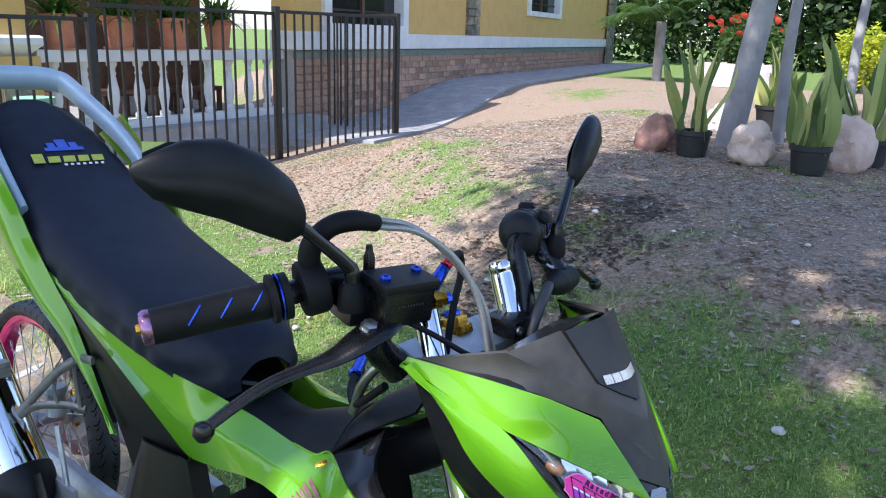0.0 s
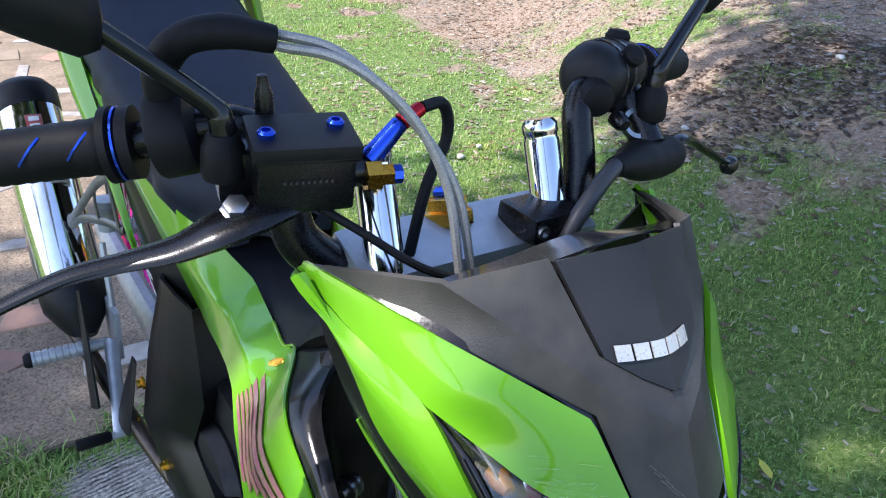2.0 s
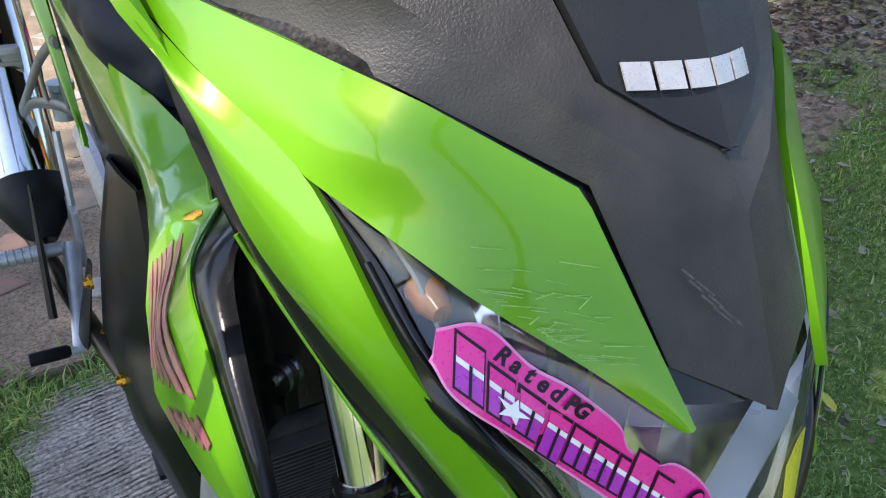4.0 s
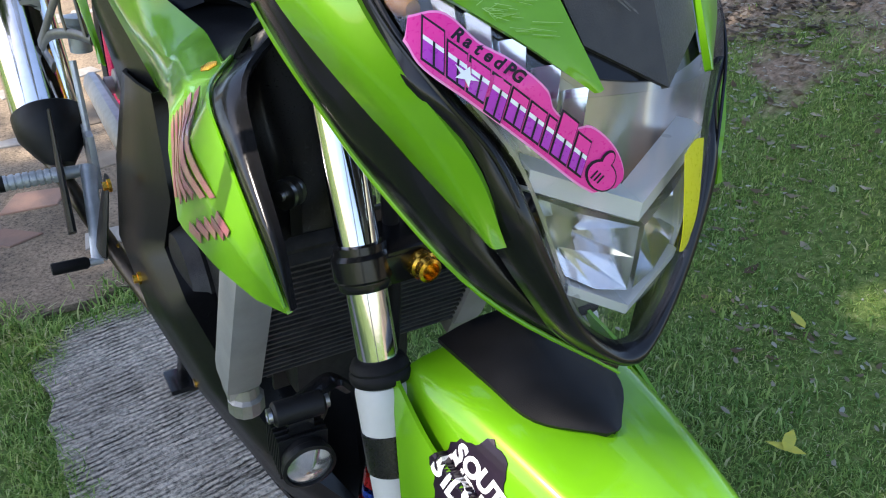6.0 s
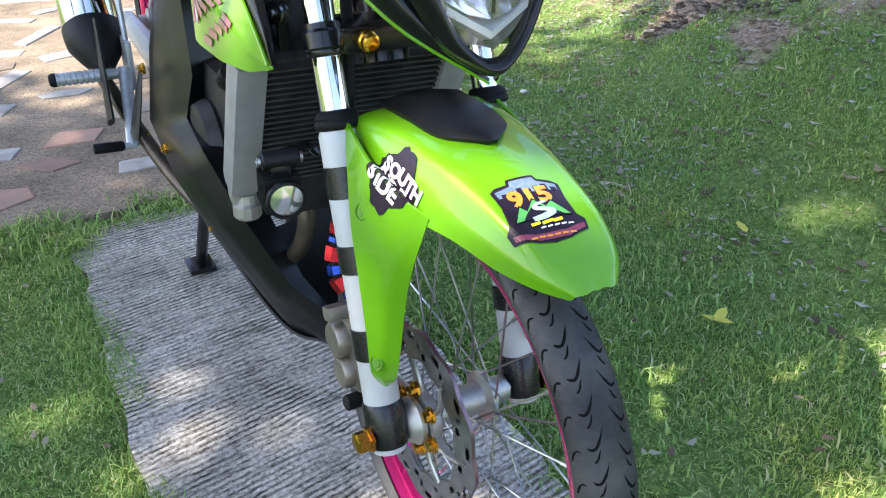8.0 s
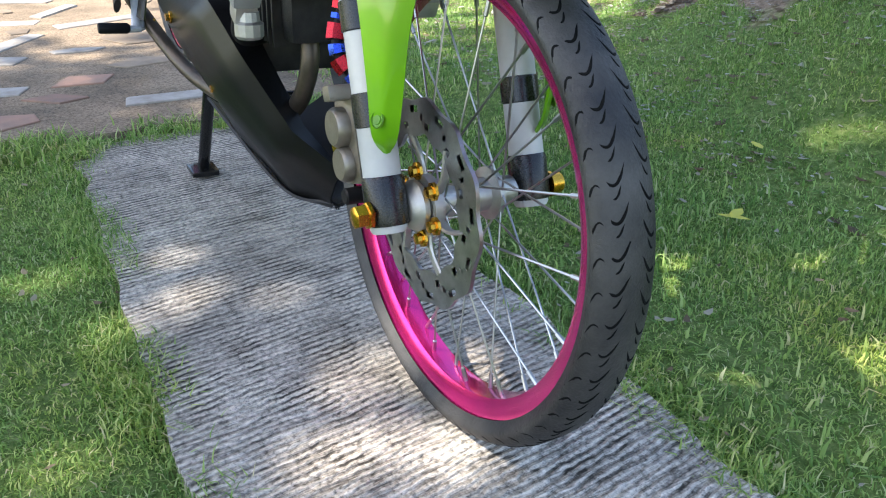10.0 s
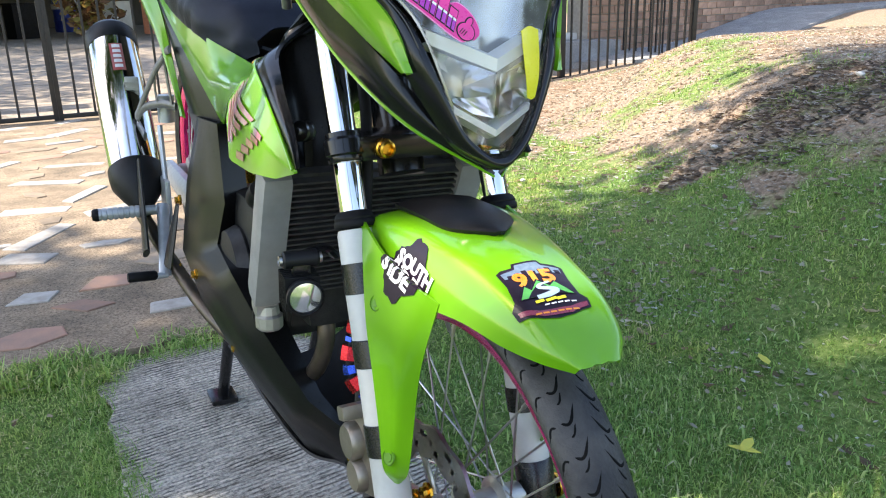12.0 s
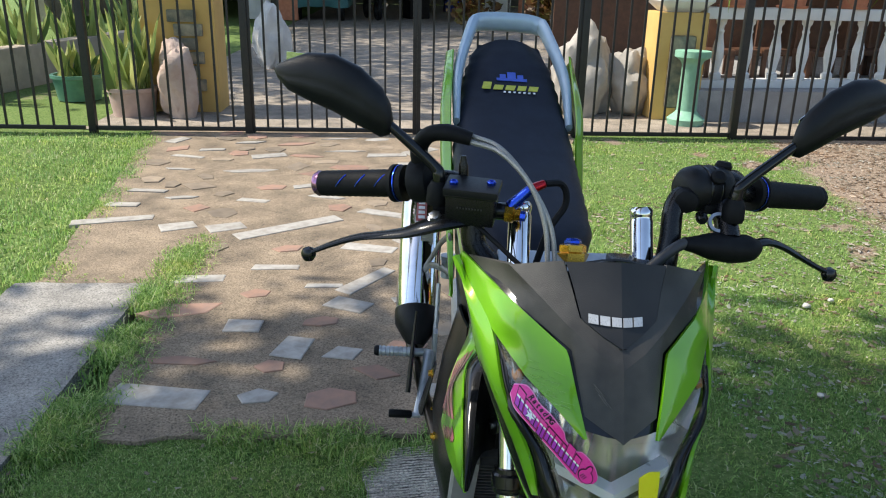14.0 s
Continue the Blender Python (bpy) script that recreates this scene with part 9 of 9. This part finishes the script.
fm = decal_frame((-0.0840, -0.0023, 0.5507), (-0.88, -0.20, 0.43), (0.42, -0.52, 0.70)) @ Matrix.Diagonal((1.15, 1.15, 1, 1))
south_at = fm
rs = random.Random(12)
splat = []
for q in range(44):
    a = 2 * math.pi * q / 44
    r = 0.0235 * (1 + 0.10 * math.cos(4 * a + 0.4)) * (1.16 if q % 11 in (2, 3) else rs.uniform(0.95, 1.04))
    splat.append((r * 0.96 * math.cos(a), r * 1.06 * math.sin(a)))
ss = part("round_sticker", prism(splat, 0.0006, fm @ Matrix.Rotation(0.3, 4, "Z")), STICK_DARK, fender, "black and white lettered sticker", smooth=False)
WIDE = {"S": 0.60, "O": 0.72, "U": 0.66, "T": 0.58, "H": 0.66, "I": 0.30, "D": 0.66, "E": 0.58}
for word, size, ox, oy in (("SOUTH", 0.0155, 0.002, 0.0072), ("SIDE", 0.0180, -0.001, -0.0078)):
    run = -sum(WIDE[c] for c in word) * size / 2
    for c in word:
        text_mesh("letter", c, size, STICK_WHITE, ss, fm @ Matrix.Translation((ox, oy, 0.0018)) @ Matrix.Rotation(0.30, 4, "Z") @ Matrix.Translation((run + WIDE[c] * size / 2, 0.0012 * math.sin(40 * run / size), -0.0008)), 0.0002, 0.0006)
        run += WIDE[c] * size
fm = decal_frame((-0.0145, -0.1165, 0.5612), (-0.14, -0.36, 0.91), (0.10, 0.91, 0.42)) @ Matrix.Diagonal((1.12, 1.12, 1, 1))
EDGE = [(-0.0265, 0.020), (-0.022, 0.0235), (-0.012, 0.025), (-0.0105, 0.030), (0.0105, 0.030), (0.012, 0.025), (0.022, 0.0235), (0.0265, 0.020), (0.0245, 0.004), (0.0255, -0.012), (0.0300, -0.016), (0.0285, -0.0245), (0.012, -0.0315), (0.0, -0.033), (-0.012, -0.0315), (-0.0285, -0.0245), (-0.0300, -0.016), (-0.0255, -0.012), (-0.0245, 0.004)]


def crest_part(name, poly, lift, mat, parent, label=""):
    return part(name, prism(poly, 0.00025, fm @ Matrix.Translation((0, 0, lift))), mat, parent, label, smooth=False)


crest = crest_part("crest_sticker", EDGE, 0.0004, STICK_DARK, fender, "shield-shaped club sticker in orange, green and black")
SLATE_BLUE = surf("slate_blue_sticker", (0.10, 0.15, 0.22), (0.16, 0.22, 0.28), 0.35, scale=200, coat=0.3)
SKY_PALE = surf("pale_blue_sticker", (0.45, 0.58, 0.66), (0.36, 0.50, 0.60), 0.35, scale=200, coat=0.3)
HILL = surf("green_sticker", (0.10, 0.42, 0.08), (0.07, 0.34, 0.07), 0.35, scale=200, coat=0.3)
crest_part("crest_sky", [(-0.0235, 0.019), (-0.0105, 0.0225), (-0.009, 0.0275), (0.009, 0.0275), (0.0105, 0.0225), (0.0235, 0.019), (0.0225, 0.012), (-0.0225, 0.012)], 0.0007, SLATE_BLUE, crest)
for k in range(7):
    x = -0.020 + 0.0063 * k
    crest_part("crest_tower", [(x, 0.012), (x + 0.0040, 0.012), (x + 0.0040, 0.0155 + 0.0016 * (k % 3)), (x, 0.0155 + 0.0016 * (k % 3))], 0.0010, STICK_DARK, crest)
text_mesh("sticker_number", "915", 0.0215, STICK_ORANGE, crest, fm @ Matrix.Translation((-0.001, 0.0075, 0.0013)), 0.0002, 0.0009)
crest_part("crest_ridge", [(-0.0225, -0.013), (-0.013, 0.002), (-0.009, -0.003), (-0.001, 0.0062), (0.006, -0.002), (0.011, 0.002), (0.0225, -0.013)], 0.0013, STICK_DARK, crest)
crest_part("crest_hill", [(-0.0205, -0.0125), (-0.013, -0.0003), (-0.009, -0.005), (-0.001, 0.0042), (0.006, -0.004), (0.011, 0.0), (0.0205, -0.0125)], 0.0016, HILL, crest)
crest_part("crest_slope", [(-0.015, -0.0125), (-0.010, -0.0065), (-0.001, 0.001), (0.006, -0.006), (0.016, -0.0125)], 0.0018, STICK_DARK, crest)
part("crest_road", sweep([fm @ Vector((x, y, 0.0021)) for x, y in ((0.007, 0.0005), (-0.001, -0.0010), (-0.003, -0.0035), (0.004, -0.0062), (0.009, -0.0090), (0.002, -0.0118), (-0.008, -0.0128))], [0.0010, 0.0015, 0.0018, 0.0021, 0.0024, 0.0026, 0.0020], 30, 8, flat=0.12, up=fm.to_3x3() @ Vector((0, 0, 1))), SKY_PALE, crest, "pale winding road")
for k, w in enumerate((0.007, 0.0085, 0.007)):
    x = -0.012 + 0.0085 * k
    crest_part("crest_letter_bar", [(x, -0.0185), (x + w, -0.0175), (x + w, -0.0150), (x, -0.0160)], 0.0020, STICK_YELLOW, crest)
for k in range(5):
    crest_part("crest_word_bar", [(-0.006 + 0.0052 * k, -0.0212), (-0.0022 + 0.0052 * k, -0.0208), (-0.0022 + 0.0052 * k, -0.0196), (-0.006 + 0.0052 * k, -0.0200)], 0.0014, STICK_WHITE, crest)
crest_part("crest_band", [(-0.0270, -0.0195), (-0.012, -0.0250), (0.012, -0.0250), (0.0270, -0.0195), (0.0262, -0.0235), (0.011, -0.0300), (-0.011, -0.0300), (-0.0262, -0.0235)], 0.0012, STICK_MAROON, crest, "maroon banner")
for k in range(6):
    crest_part("crest_bar", [(-0.0165 + 0.0058 * k, -0.0280), (-0.0120 + 0.0058 * k, -0.0280), (-0.0120 + 0.0058 * k, -0.0266), (-0.0165 + 0.0058 * k, -0.0266)], 0.0015, STICK_ORANGE, crest)


def drape(ob, m, along):
    """Lays a flat sticker, or a part of one, on the curved mudguard below it."""
    bm = bmesh.new()
    bm.from_mesh(ob.data)
    bm.transform(ob.matrix_basis)
    bmesh.ops.triangulate(bm, faces=bm.faces[:])
    for _ in range(5):
        long = [e for e in bm.edges if e.calc_length() > 0.0022]
        if long:
            bmesh.ops.subdivide_edges(bm, edges=long, cuts=1)
            bmesh.ops.triangulate(bm, faces=bm.faces[:])
    inv = m.inverted()
    for v in bm.verts:
        lift = (inv @ v.co).z
        hit, n = GUARD.ray_cast(v.co - along * 0.05, along, 0.12)[:2]
        if hit is None:
            hit, n = GUARD.find_nearest(v.co)[:2]
        n = -n if n.dot(along) > 0 else n
        v.co = hit + n * (0.0005 + 0.8 * lift)
    ob.matrix_basis = Matrix()
    bm.to_mesh(ob.data)
    bm.free()


probe = bmesh.new()
for o in bpy.data.objects:
    if o.name.startswith(("front_mudguard", "mudguard_strut")):
        probe.from_mesh(o.data)
GUARD = BVHTree.FromBMesh(probe)
probe.free()
for sticker, at, along in ((ss, south_at, (0.73, 0.33, -0.60)), (crest, fm, (0.30, 0.0, -0.95))):
    for ob in [o for o in bpy.data.objects if o == sticker or o.parent == sticker]:
        drape(ob, at, Vector(along).normalized())

# hose joints on the leg shield
# hose joints on the leg shield
joint = part("hose_joint", rear(rod((-0.020, 0.385, 0.790), (0.026, 0.415, 0.796), 0.0085, 12, bevel=0.002)), BLUE_AN, bike, "blue and gold hose joint on the leg shield")
part("joint_sleeve", rear(rod((0.022, 0.412, 0.7955), (0.040, 0.424, 0.798), 0.0068, 12)), RED_AN, joint)
for x, y in ((-0.006, 0.394), (0.012, 0.406)):
    part("joint_stub", rear(rod((x, y, 0.755), (x, y, 0.792), 0.006, 10)), GLOSS_BLACK, joint)
    part("joint_nut", rear(lathe([(0, 0), (0.008, 0), (0.008, 0.008), (0, 0.008)], 6, Matrix.Translation((x, y, 0.766)))), GOLD, joint)
part("joint_hose", rear(sweep([(-0.022, 0.384, 0.789), (-0.050, 0.360, 0.785), (-0.080, 0.320, 0.790), (-0.085, 0.270, 0.830)], 0.005, 20, 10)), RUBBER, joint)
part("hose_loop", rear(sweep([(-0.075, 0.330, 0.775), (-0.085, 0.300, 0.830), (-0.070, 0.260, 0.872), (-0.040, 0.235, 0.885)], 0.0062, 20, 10)), STEEL, bike, "clear grey hose loop")
part("tag", rear(boxm((-0.018, 0.372, 0.762), (0.030, 0.014, 0.0015), Matrix(), 0.0)), STICK_YELLOW, bike, "small yellow-green tag", smooth=False)
